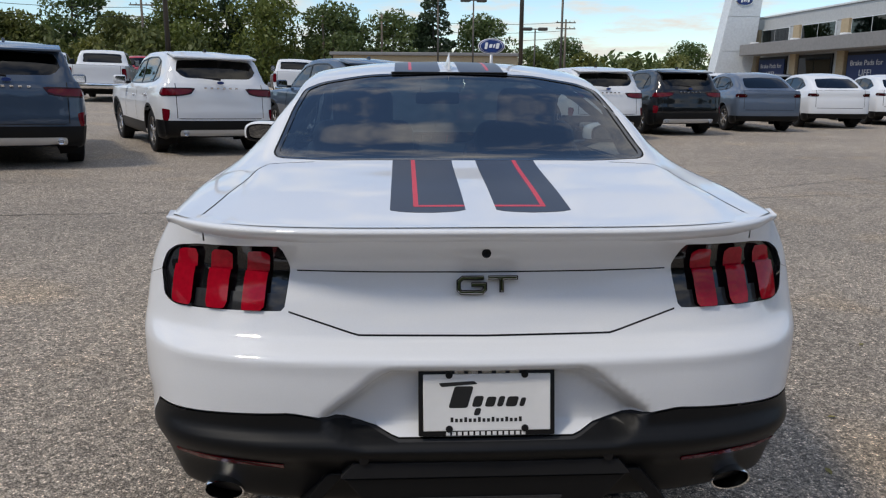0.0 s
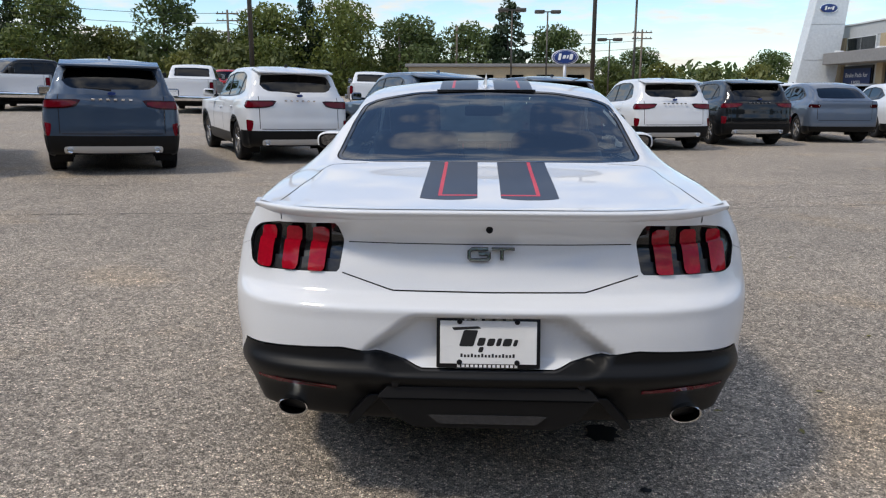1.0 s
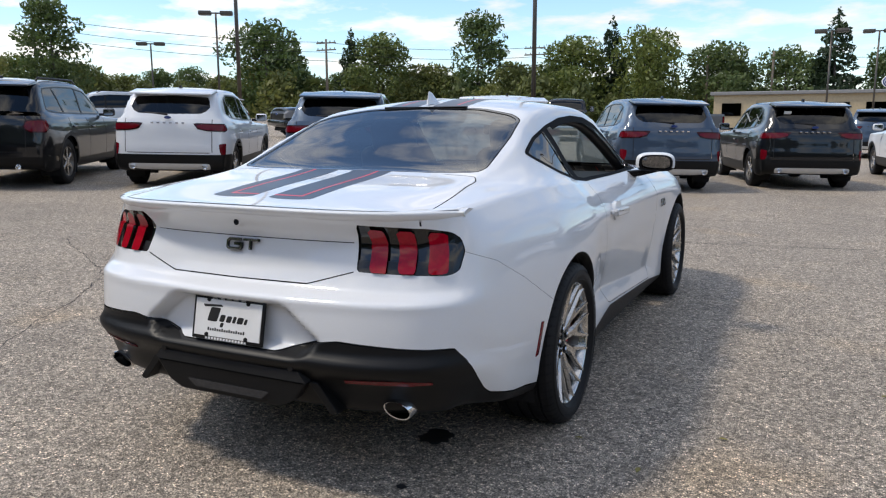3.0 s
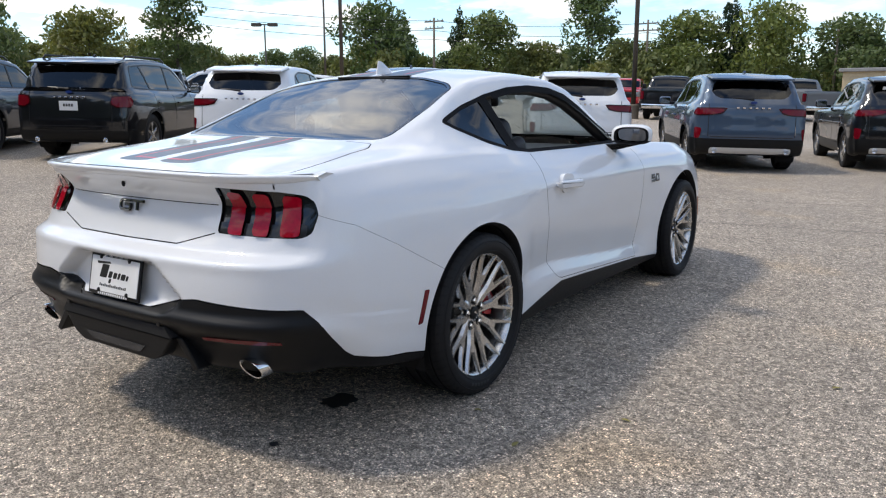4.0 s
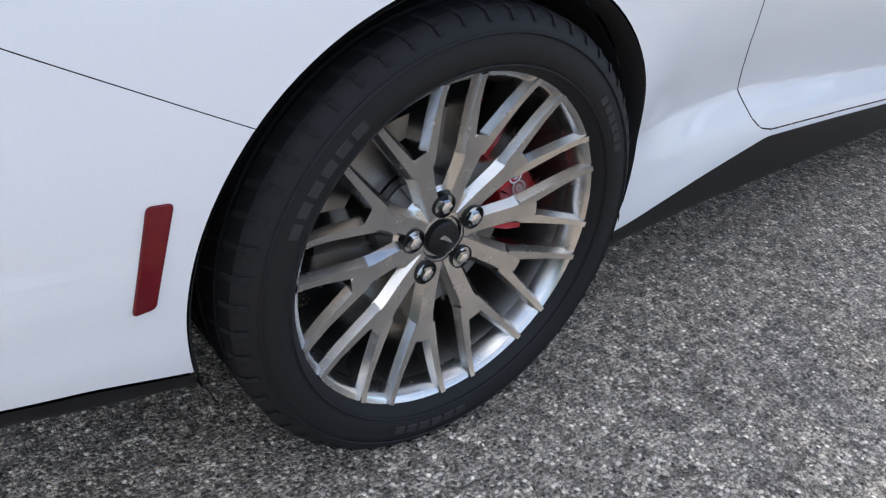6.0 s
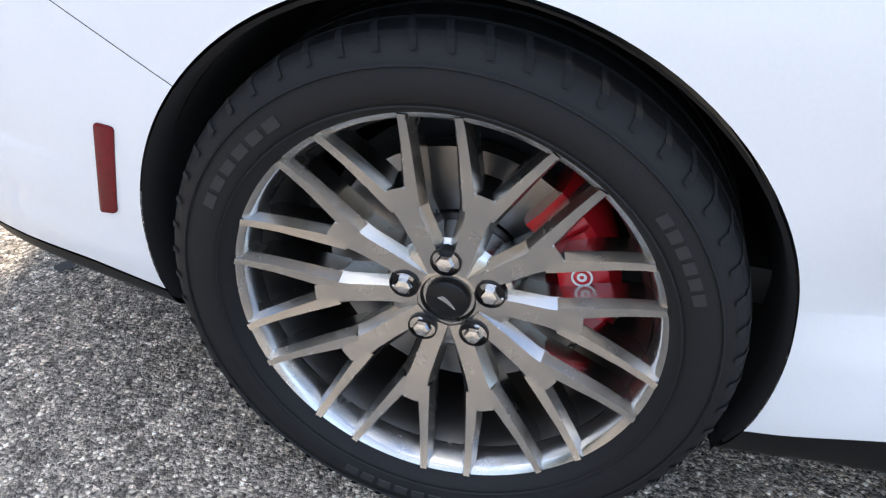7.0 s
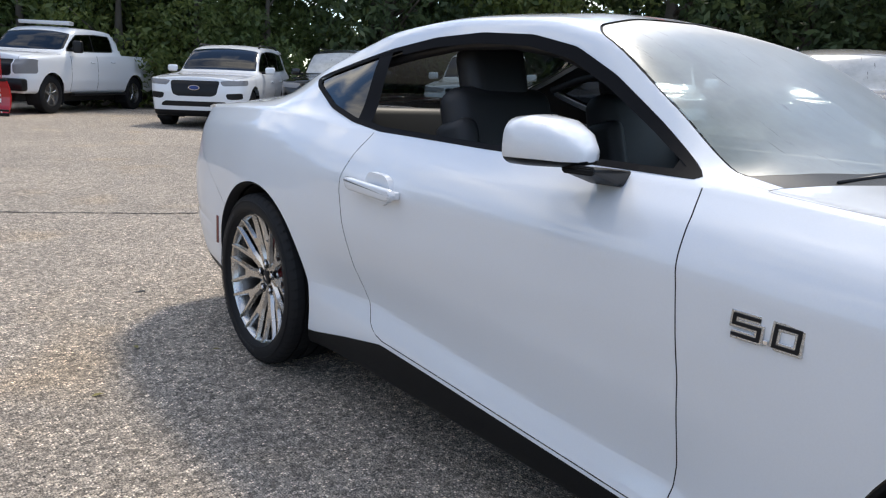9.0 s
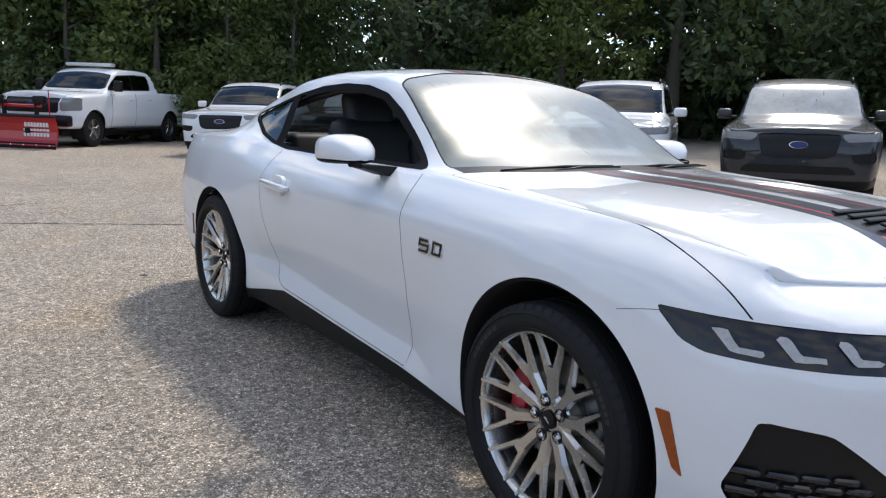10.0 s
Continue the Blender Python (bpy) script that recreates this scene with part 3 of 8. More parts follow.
def girth(P, yk=-0.80, off=0.86):
    """How far round the tail a place lies: x across the back, then on along the flank."""
    return np.where(P[:, 1] < yk, np.minimum(P[:, 0], off), off + P[:, 1] - yk)


def flange(yc, zc, r, a0, a1, xfun, depth=0.045, steps=40):
    """The rolled edge of a wheel arch, from the skin inwards."""
    V, F = [], []
    for k in range(steps + 1):
        a = a0 + (a1 - a0) * k / steps
        y, z = yc + r * math.cos(a), zc + r * math.sin(a)
        x = xfun(y, z)
        V += [(x, y, z), (x - 0.010, yc + (r - 0.006) * math.cos(a), zc + (r - 0.006) * math.sin(a)), (x - depth, yc + (r - 0.006) * math.cos(a), zc + (r - 0.006) * math.sin(a))]
    for k in range(steps):
        for c in range(2):
            F.append((3 * k + c, 3 * k + c + 1, 3 * k + c + 4, 3 * k + c + 3))
    return V, F


def mirrored(me, name):
    V = np.zeros(len(me.vertices) * 3)
    me.vertices.foreach_get("co", V)
    V = V.reshape(-1, 3) * np.array([-1, 1, 1])
    out = mesh_of(name, V, [tuple(p.vertices)[::-1] for p in me.polygons], me.materials[0])
    return out


# ---- wheel with ten forked spokes ----
def spoke_mesh(face):
    """One forked spoke along +z, its outer face towards +x. face(r): how far out the face stands at radius r."""
    bm = bmesh.new()

    def bar(pts):
        # pts: (y, z, half width at the face, half width at the root)
        rings = []
        for y, z, wt, wb, ty, tz in pts:
            r = math.hypot(y, z)
            x = face(r)
            ny, nz = tz, -ty
            wt = wt * 0.74
            rings.append([bm.verts.new((x - 0.050, y + ny * wb * 0.62, z + nz * wb * 0.62)), bm.verts.new((x - 0.013, y + ny * wb * 0.97, z + nz * wb * 0.97)),
                          bm.verts.new((x, y + ny * wt, z + nz * wt)), bm.verts.new((x, y - ny * wt, z - nz * wt)),
                          bm.verts.new((x - 0.013, y - ny * wb * 0.97, z - nz * wb * 0.97)), bm.verts.new((x - 0.050, y - ny * wb * 0.62, z - nz * wb * 0.62))])
        for p, q in zip(rings, rings[1:]):
            for k in range(5):
                bm.faces.new((p[k], p[k + 1], q[k + 1], q[k]))
        bm.faces.new(rings[-1])

    bar([(0, 0.040, 0.0160, 0.0215, 0, 1), (0, 0.085, 0.0165, 0.0215, 0, 1), (0, 0.125, 0.0180, 0.0235, 0, 1), (0, 0.152, 0.0235, 0.0290, 0, 1), (0, 0.168, 0.0130, 0.0190, 0, 1)])
    for s in (-1, 1):
        t = Vector((s * 0.345, 0.938)).normalized()
        bar([(s * 0.0105, 0.140, 0.0110, 0.0150, t.x, t.y), (s * 0.0230, 0.176, 0.0092, 0.0135, t.x, t.y), (s * 0.0370, 0.216, 0.0072, 0.0112, t.x, t.y), (s * 0.0475, 0.2460, 0.0064, 0.0100, t.x, t.y), (s * 0.0520, 0.2580, 0.0060, 0.0096, t.x, t.y)])
    bmesh.ops.recalc_face_normals(bm, faces=bm.faces)
    return smooth_all(bm, 25)


def tyre_bm(w, r, rim_r, steps=72):
    """Tyre: bulged sidewalls, shoulder and a tread with ribs and cross grooves. Axis x, outer side +x."""
    h = w / 2
    d = r - rim_r
    prof = [(h * 0.72, rim_r - 0.004), (h * 0.90, rim_r + 0.008), (h * 0.985, rim_r + d * 0.26), (h * 1.0, rim_r + d * 0.42), (h * 0.985, rim_r + d * 0.60),
            (h * 0.945, rim_r + d * 0.76), (h * 0.885, rim_r + d * 0.90), (h * 0.80, r - 0.003)]
    ribs = [0.80, 0.60, 0.52, 0.22, 0.13, -0.13, -0.22, -0.52, -0.60, -0.80]
    for k in range(0, len(ribs) - 1):
        a, b = ribs[k], ribs[k + 1]
        depth = 0.007 if (k % 2 == 1) else 0.0
        prof += [(h * a, r - depth - (0.003 if k == 0 else 0)), (h * b, r - depth)]
    left = [(-x, q) for x, q in reversed(prof[:8])]
    bm = bm_lathe(prof + left, "x", steps)
    return smooth_all(bm, 35)


def tread_bm(w, r, n=56):
    """Flat dark strips over both shoulders of the tread: the shade of cross grooves, painted as colour."""
    h, bm, da = w / 2, bmesh.new(), 0.024
    for side in (1, -1):
        for k in range(n):
            a = 2 * math.pi * k / n
            pts = [(h * x * side, q + 0.0007, a + turn * side) for x, q, turn in ((0.24, r, 0.075), (0.40, r, 0.050), (0.51, r, 0.030), (0.61, r - 0.0002, 0.024), (0.80, r - 0.0030, 0.004), (0.885, r - 0.0073, -0.006), (0.945, r - 0.0176, -0.012))]
            for m, ((x0, r0, a0), (x1, r1, a1)) in enumerate(zip(pts, pts[1:])):
                if m == 2:
                    continue
                d = da / 2 if m > 2 else da / 4
                vs = [bm.verts.new((x, q * math.cos(b + e), q * math.sin(b + e))) for x, q, b, e in ((x0, r0, a0, -d), (x1 + 0.0006 * side, r1, a1, -d), (x1 + 0.0006 * side, r1, a1, d), (x0, r0, a0, d))]
                bm.faces.new(vs if side > 0 else vs[::-1])
    return bm


def sport_wheel(parent, m, width, r, spin, caliper_at):
    """Wheel with its outer face towards +x of its own frame; caliper_at: angle of the caliper in the wheel's plane."""
    hub = new("wheel")
    hub.parent = parent
    hub.matrix_local = m
    rim_r = 0.2565
    face0 = width / 2 - 0.030

    def face(q):
        return face0 - 0.036 + 0.036 * min(1, max(0, (q - 0.05) / 0.19)) ** 1.2 + 0.013 * min(1, max(0, (q - 0.240) / 0.028))

    tyre = part("tyre", tyre_bm(width, r, rim_r + 0.004, 96), RUBBER, hub)
    part("tread_relief", tread_bm(width, r), LINER, tyre)["kind"] = "stuff"
    # lettering band: plain raised bars on the sidewall
    for a0, a1 in ((0.35, 0.75), (2.2, 2.75), (4.3, 4.8)):
        for k in range(6):
            b0 = a0 + (a1 - a0) * k / 6
            bmt = bm_lathe([(width / 2 * 0.99, 0.291), (width / 2 * 1.003, 0.292), (width / 2 * 1.005, 0.304), (width / 2 * 0.995, 0.305)], "x", 3, b0, b0 + (a1 - a0) / 8)
            part("sidewall_bar", smooth_all(bmt), RUBBER_MARK, tyre)
    bmt = bm_lathe([(width / 2 * 0.975, 0.276), (width / 2 * 0.990, 0.2775), (width / 2 * 0.982, 0.279)], "x", 96)
    part("rim_guard", smooth_all(bmt), RUBBER, tyre)
    bmt = bm_lathe([(width / 2 * 0.985, 0.3175), (width / 2 * 0.998, 0.319), (width / 2 * 0.975, 0.3215)], "x", 96)
    part("shoulder_bead", smooth_all(bmt), RUBBER, tyre)
    prof = [(face0 - 0.046, rim_r - 0.012), (face0 - 0.020, rim_r - 0.0075), (face0 - 0.002, rim_r - 0.002), (face0 + 0.003, rim_r + 0.001), (face0 + 0.008, rim_r + 0.010), (face0 + 0.0125, rim_r + 0.0165), (face0 + 0.011, rim_r + 0.018), (face0 + 0.001, rim_r + 0.014), (face0 - 0.02, rim_r + 0.006)]
    part("rim_lip", smooth_all(bm_lathe(prof, "x", 96), 50), RIM_METAL, hub)
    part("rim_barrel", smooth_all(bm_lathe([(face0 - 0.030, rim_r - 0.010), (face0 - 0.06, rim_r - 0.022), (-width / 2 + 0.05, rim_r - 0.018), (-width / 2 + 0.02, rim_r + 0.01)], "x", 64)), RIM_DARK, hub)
    sp = None
    for k in range(10):
        me = None
        if sp is None:
            sp = part("spoke", spoke_mesh(face), RIM_METAL, hub)
            ob = sp
        else:
            ob = part("spoke", sp.data, RIM_METAL, hub)
        ob.matrix_local = Matrix.Rotation(spin + 2 * math.pi * (k + 0.5) / 10, 4, "X")
    part("hub_disc", smooth_all(bm_lathe([(face(0.05) - 0.05, 0.086), (face(0.05) - 0.012, 0.083), (face(0.05) - 0.003, 0.072), (face(0.05) - 0.001, 0.036), (face(0.05) - 0.006, 0.033), (face(0.05) - 0.006, 0.0)], "x", 40)), RIM_METAL, hub)
    part("centre_cap", smooth_all(bm_lathe([(face(0.05) - 0.006, 0.0290), (face(0.05) + 0.003, 0.0275), (face(0.05) + 0.006, 0.022), (face(0.05) + 0.007, 0.0)], "x", 32)), SATIN, hub)
    emb = round_poly([(-0.012, 0.006), (-0.002, 0.001), (0.013, -0.009), (0.010, -0.003), (0.003, 0.005), (-0.004, 0.010)], 0.002, 2)
    part("emblem", bm_prism(emb, "x", face(0.05) + 0.0065, face(0.05) + 0.0085), CHROME, hub)
    for k in range(5):
        a = spin + 2 * math.pi * k / 5
        y, z = -0.05715 * math.sin(a), 0.05715 * math.cos(a)
        bmp = bm_lathe([(face(0.05) - 0.010, 0.0200), (face(0.05) + 0.0050, 0.0192), (face(0.05) + 0.0055, 0.0176), (face(0.05) + 0.0010, 0.0168), (face(0.05) + 0.0005, 0.0)], "x", 20)
        bmesh.ops.translate(bmp, vec=(0, y, z), verts=bmp.verts)
        part("lug_pocket", smooth_all(bmp), SATIN, hub)
        bml = bm_lathe([(face(0.05) - 0.010, 0.0124), (face(0.05) + 0.007, 0.0122), (face(0.05) + 0.011, 0.0098), (face(0.05) + 0.0125, 0.004), (face(0.05) + 0.0125, 0.0)], "x", 6)
        bmesh.ops.translate(bml, vec=(0, y, z), verts=bml.verts)
        part("lug_nut", bml, CHROME, hub)
    part("brake_disc", smooth_all(bm_lathe([(face0 - 0.105, 0.09), (face0 - 0.10, 0.178), (face0 - 0.128, 0.178), (face0 - 0.128, 0.09), (face0 - 0.09, 0.085), (face0 - 0.085, 0.03)], "x", 48)), STEEL, hub)
    part("backing_plate", smooth_all(bm_lathe([(face0 - 0.15, 0.20), (face0 - 0.155, 0.05), (-width / 2 + 0.04, 0.04)], "x", 32)), LINER, hub)
    bmc = bm_lathe([(face0 - 0.085, 0.128), (face0 - 0.066, 0.135), (face0 - 0.060, 0.16), (face0 - 0.066, 0.196), (face0 - 0.09, 0.208), (face0 - 0.145, 0.205), (face0 - 0.145, 0.13)], "x", 18, caliper_at - 0.60, caliper_at + 0.60)
    bmesh.ops.holes_fill(bmc, edges=[e for e in bmc.edges if e.is_boundary])
    cal = part("brake_caliper", smooth_all(bmc, 30), CALIPER, hub, "red painted brake caliper")
    cy, cz = 0.165 * math.cos(caliper_at), 0.165 * math.sin(caliper_at)
    ring = bm_lathe([(face0 - 0.0600, 0.0130), (face0 - 0.0585, 0.0130), (face0 - 0.0585, 0.0105), (face0 - 0.0600, 0.0105)], "x", 20)
    bm_lathe([(face0 - 0.0600, 0.0060), (face0 - 0.0585, 0.0060), (face0 - 0.0585, 0.0030), (face0 - 0.0600, 0.0030)], "x", 14, bm=ring)
    bmesh.ops.translate(ring, vec=(0, cy, cz), verts=ring.verts)
    part("round_mark", ring, PLATE_WHITE, cal, "white round mark")
    for da in (-0.28, 0.28):
        rib = bm_lathe([(face0 - 0.062, 0.138), (face0 - 0.056, 0.15), (face0 - 0.056, 0.19), (face0 - 0.064, 0.198)], "x", 4, caliper_at + da - 0.06, caliper_at + da + 0.06)
        part("caliper_rib", smooth_all(rib), CALIPER, cal)
    return hub


# ---- the white sports coupe ----
def sports_coupe():
    car = thing("sports_coupe", "white two-door sports coupe with navy and red racing stripes", "car")
    rear = [(-0.98, 0.305), (-1.07, 0.345), (-1.098, 0.432), (-1.150, 0.512), (-1.124, 0.552), (-1.118, 0.645), (-1.110, 0.708), (-1.056, 0.752), (-1.006, 0.900), (-1.062, 0.985)]
    cols = []
    for x, d, zk in ((0, 0, 0), (0.25, 0.004, 0), (0.47, 0.020, 0), (0.64, 0.062, 0), (0.755, 0.128, 0.006)):
        col = []
        for i, (y, z) in enumerate(rear):
            yy = y + d * (1.15 if i < 2 else 1.0)
            if i == 9:
                yy = -0.822 - 0.24 * (1 - (min(x, 0.765) / 0.777) ** 4)
            xx = x * (0.96 if i == 0 else 1.0)
            col.append((xx, yy, z + zk * (i == 9)))
        cols.append(col)

    def more(v):
        return (*v[:3], (v[2] + v[3]) / 2 + 0.0, *v[3:])

    def side(y, xs, zs):
        cols.append([(x, y, z) for x, z in zip(more(xs), more(zs))])
    cols.append([(x, y, z) for x, y, z in zip((0.74, 0.79, 0.832, 0.852, 0.853, 0.862, 0.862, 0.852, 0.832, 0.777), (-0.80, -0.80, -0.83, -0.838, -0.83, -0.83, -0.83, -0.815, -0.805, -0.822), (0.310, 0.335, 0.42, 0.485, 0.53, 0.62, 0.70, 0.78, 0.89, 1.0))])
    side(-0.64, (0.80, 0.856, 0.888, 0.901, 0.905, 0.900, 0.886, 0.861, 0.792), (0.285, 0.295, 0.37, 0.47, 0.60, 0.70, 0.80, 0.90, 1.012))
    side(-0.42, (0.83, 0.876, 0.903, 0.916, 0.924, 0.920, 0.906, 0.876, 0.803), (0.250, 0.260, 0.33, 0.44, 0.58, 0.70, 0.81, 0.915, 1.024))
    side(-0.05, (0.86, 0.896, 0.920, 0.933, 0.946, 0.945, 0.928, 0.892, 0.815), (0.20, 0.21, 0.30, 0.43, 0.58, 0.71, 0.82, 0.925, 1.030))
    side(0.30, (0.83, 0.874, 0.897, 0.913, 0.931, 0.937, 0.924, 0.888, 0.812), (0.17, 0.185, 0.26, 0.42, 0.58, 0.71, 0.82, 0.92, 1.018))
    side(0.52, (0.80, 0.865, 0.890, 0.884, 0.904, 0.918, 0.914, 0.879, 0.802), (0.18, 0.195, 0.29, 0.43, 0.58, 0.71, 0.825, 0.91, 1.000))
    side(0.80, (0.79, 0.862, 0.884, 0.870, 0.889, 0.904, 0.904, 0.868, 0.792), (0.185, 0.20, 0.33, 0.435, 0.58, 0.71, 0.825, 0.905, 0.990))
    side(1.30, (0.79, 0.862, 0.880, 0.868, 0.886, 0.903, 0.907, 0.869, 0.790), (0.185, 0.20, 0.30, 0.40, 0.58, 0.71, 0.825, 0.905, 0.985))
    side(1.90, (0.79, 0.862, 0.876, 0.868, 0.890, 0.907, 0.912, 0.873, 0.792), (0.18, 0.195, 0.265, 0.36, 0.58, 0.71, 0.82, 0.905, 0.984))
    side(2.25, (0.80, 0.865, 0.885, 0.890, 0.905, 0.915, 0.918, 0.885, 0.800), (0.175, 0.19, 0.24, 0.38, 0.56, 0.70, 0.81, 0.89, 0.968))
    side(2.72, (0.84, 0.885, 0.910, 0.926, 0.938, 0.940, 0.930, 0.898, 0.815), (0.18, 0.20, 0.30, 0.42, 0.56, 0.69, 0.79, 0.87, 0.945))
    side(3.02, (0.84, 0.880, 0.905, 0.920, 0.925, 0.920, 0.903, 0.868, 0.785), (0.17, 0.185, 0.28, 0.40, 0.53, 0.65, 0.762, 0.845, 0.918))
    side(3.24, (0.80, 0.845, 0.878, 0.890, 0.890, 0.880, 0.852, 0.808, 0.715), (0.16, 0.175, 0.27, 0.38, 0.51, 0.63, 0.742, 0.815, 0.874))
    front = (0.16, 0.175, 0.27, 0.38, 0.50, 0.61, 0.705, 0.774, 0.836)
    fy = (-0.12, -0.05, 0.0, 0.02, 0.03, 0.03, 0.0, -0.05, -0.18)
    for x, y, zk in ((0.72, 3.44, 0.012), (0.45, 3.575, 0.004), (0.20, 3.62, 0.0), (0, 3.63, 0.0)):
        cols.append([(x * (0.94 if i in (0, 9) else 1.0), y + d, z + zk) for i, (z, d) in enumerate(zip(more(front), more(fy)))])
    top_rows = [(-1.0, 0.60, 1.000, 1.006), (-0.82, 0.60, 1.010, 1.016), (-0.6, 0.61, 1.045, 1.052), (-0.33, 0.615, 1.083, 1.092), (0.0, 0.632, 1.188, 1.212), (0.29, 0.578, 1.302, 1.325),
                (0.45, 0.572, 1.342, 1.380), (0.85, 0.572, 1.372, 1.424), (1.15, 0.580, 1.362, 1.418), (1.40, 0.592, 1.320, 1.366), (1.70, 0.648, 1.155, 1.215), (1.94, 0.702, 1.008, 1.078),
                (2.12, 0.705, 0.985, 1.012), (2.6, 0.69, 0.966, 0.996), (3.0, 0.66, 0.922, 0.958), (3.24, 0.62, 0.857, 0.852), (3.45, 0.5, 0.82, 0.83)]
    wall, top = wall_and_top(cols, 330, 64, top_rows, 44, (-0.822, -0.24, -0.30), (3.24, 0.20, 2.4))
    # number-plate recess in the tail
    W = wall.reshape(-1, 3)
    rec = sd_poly(np.stack([W[:, 0], W[:, 2]], 1), [(-0.3, 0.695), (0.225, 0.695), (0.255, 0.680), (0.385, 0.578), (0.30, 0.50), (-0.3, 0.50)])
    push = np.clip(-rec / 0.022, 0, 1)
    push = push * push * (3 - 2 * push) * np.clip((W[:, 2] - 0.515) / 0.03, 0, 1)
    W[:, 1] += np.where(W[:, 1] < -0.9, 0.050 * push, 0)
    # fold across the tail, deepest beside the lamps
    fold = np.clip(1 - np.abs(W[:, 2] - 0.899) / 0.075, 0, 1) * np.interp(W[:, 0], [0, 0.25, 0.46, 0.70, 0.80], [0.004, 0.008, 0.018, 0.014, 0.0])
    W[:, 1] += np.where(W[:, 1] < -0.80, fold, 0)
    # pressed edge under the lamps
    edge = np.clip(1 - np.abs(W[:, 2] - np.interp(W[:, 0], [0, 0.45, 0.7], [0.706, 0.716, 0.718])) / 0.034, 0, 1) * np.interp(W[:, 0], [0, 0.70, 0.82], [1, 1, 0])
    W[:, 1] -= np.where((W[:, 1] < -0.85) & (W[:, 2] > 0.60), 0.007 * edge * (1 - push), 0)
    wall = W.reshape(wall.shape)
    sk = Skin()
    sk.grid(wall, "w")
    sk.grid(np.transpose(top, (1, 0, 2)), "t")
    sk.weld()
    # pressed creases: low along the door, and in the corner of the bumper
    low_z = lambda P: P[:, 2] - np.interp(P[:, 1], [0.30, 0.78, 1.235, 1.565, 1.97, 2.15], [0.432, 0.438, 0.395, 0.366, 0.342, 0.29])
    low = lambda P: np.where((P[:, 0] > 0.7) & (P[:, 1] > 0.2) & (P[:, 1] < 2.3), low_z(P), 1)
    cor_z = lambda P: P[:, 2] - (0.490 - 0.135 * (P[:, 1] + 0.49))
    cor = lambda P: np.where((P[:, 0] > 0.7) & (P[:, 1] < -0.40) & (P[:, 1] > -0.86), cor_z(P), 1)
    for fn in (low, cor):
        for off in (-0.05, -0.012, -0.003, 0.003, 0.012, 0.05):
            sk.cut("w", lambda P: fn(P) - off, "_c")
            sk.r = ["w" if r == "_c" else r for r in sk.r]
    V = np.array(sk.v)
    on = np.interp(V[:, 1], [0.36, 0.52, 1.95, 2.14], [0, 1, 1, 0])
    q = low_z(V)
    dip = np.where(q > 0, np.clip(1 - q / 0.20, 0, 1) ** 1.6, np.clip(1 + q / 0.065, 0, 1))
    V[:, 0] -= np.where((V[:, 0] > 0.7) & (V[:, 1] > 0.2) & (V[:, 1] < 2.3), 0.018 * dip * on, 0)
    q = cor_z(V)
    on = np.interp(V[:, 1], [-0.84, -0.74, -0.60, -0.47], [0, 1, 1, 0])
    dip = np.where(q > 0, np.clip(1 - q / 0.035, 0, 1), np.clip(1 + q / 0.008, 0, 1))
    V[:, 0] -= np.where((V[:, 0] > 0.7) & (V[:, 1] < -0.4), 0.003 * dip * on, 0)
    sk.v = [tuple(p) for p in V]
    gi = lambda P: np.stack([girth(P), P[:, 2]], 1)
    yz = lambda P: P[:, 1:3]
    xy = lambda P: P[:, :2]
    xz = lambda P: np.stack([P[:, 0], P[:, 2]], 1)
    # wheel openings
    for yc, ra in ((0.0, 0.394), (2.72, 0.412)):
        sk.cut("w", arch_fn(yc, 0.354, ra), "open")
    # black lower valance and sills
    def valance(P):
        q = P[:, 0] + P[:, 1]
        back = np.interp(P[:, 0], [0, 0.21, 0.375, 0.455, 0.74], [0.527, 0.527, 0.576, 0.588, 0.570])
        flank = np.interp(q, [-0.26, -0.14, -0.06, 0.0, 0.06, 0.10, 0.28, 0.39, 0.525, 0.8], [0.570, 0.566, 0.510, 0.445, 0.385, 0.362, 0.326, 0.314, 0.286, 0.28])
        zb = np.where(P[:, 0] < 0.74, back, flank)
        return np.where(P[:, 1] < -0.3, P[:, 2] - zb, 1)
    sk.line("w", valance, 0.006)
    sk.cut("w", valance, "valance")
    sill = lambda P: np.where((P[:, 1] > 0.2) & (P[:, 1] < 2.5), P[:, 2] - np.interp(P[:, 1], [0.3, 0.42, 0.62, 0.85, 1.15, 1.57, 1.93, 2.2, 2.4], [0.236, 0.246, 0.286, 0.326, 0.309, 0.282, 0.260, 0.235, 0.21]), 1)
    sk.cut("w", sill, "sill")
    splitter = lambda P: np.where(P[:, 1] > 3.0, P[:, 2] - 0.23, 1)
    sk.cut("w", splitter, "splitter")
    # tail lamps
    lamp = round_poly([(0.476, 0.964), (0.460, 0.903), (0.474, 0.806), (0.762, 0.798), (0.790, 0.812), (0.800, 0.878), (0.784, 0.918), (0.755, 0.938), (0.685, 0.951)], 0.010, 4)
    lf = lambda P: np.where(P[:, 1] < -0.6, sd_poly(gi(P), lamp), 1)
    sk.cut("w", lf, "lamp")
    # joints on the tail
    sk.line("w", lambda P: np.where((P[:, 1] < -0.8) & (P[:, 0] < 0.456), P[:, 2] - 0.897, 1), 0.0032)
    deck = lambda P: np.where(P[:, 1] < -0.7, np.where(P[:, 0] < 0.474, P[:, 2] - np.interp(P[:, 0], [0, 0.300, 0.474], [0.756, 0.758, 0.808]), np.where(P[:, 2] > 0.955, 0.672 - P[:, 0], -1)), -1)
    sk.line("w", lambda P: np.where((P[:, 1] < -0.7) & (P[:, 0] < 0.474), deck(P), 1), 0.0042)
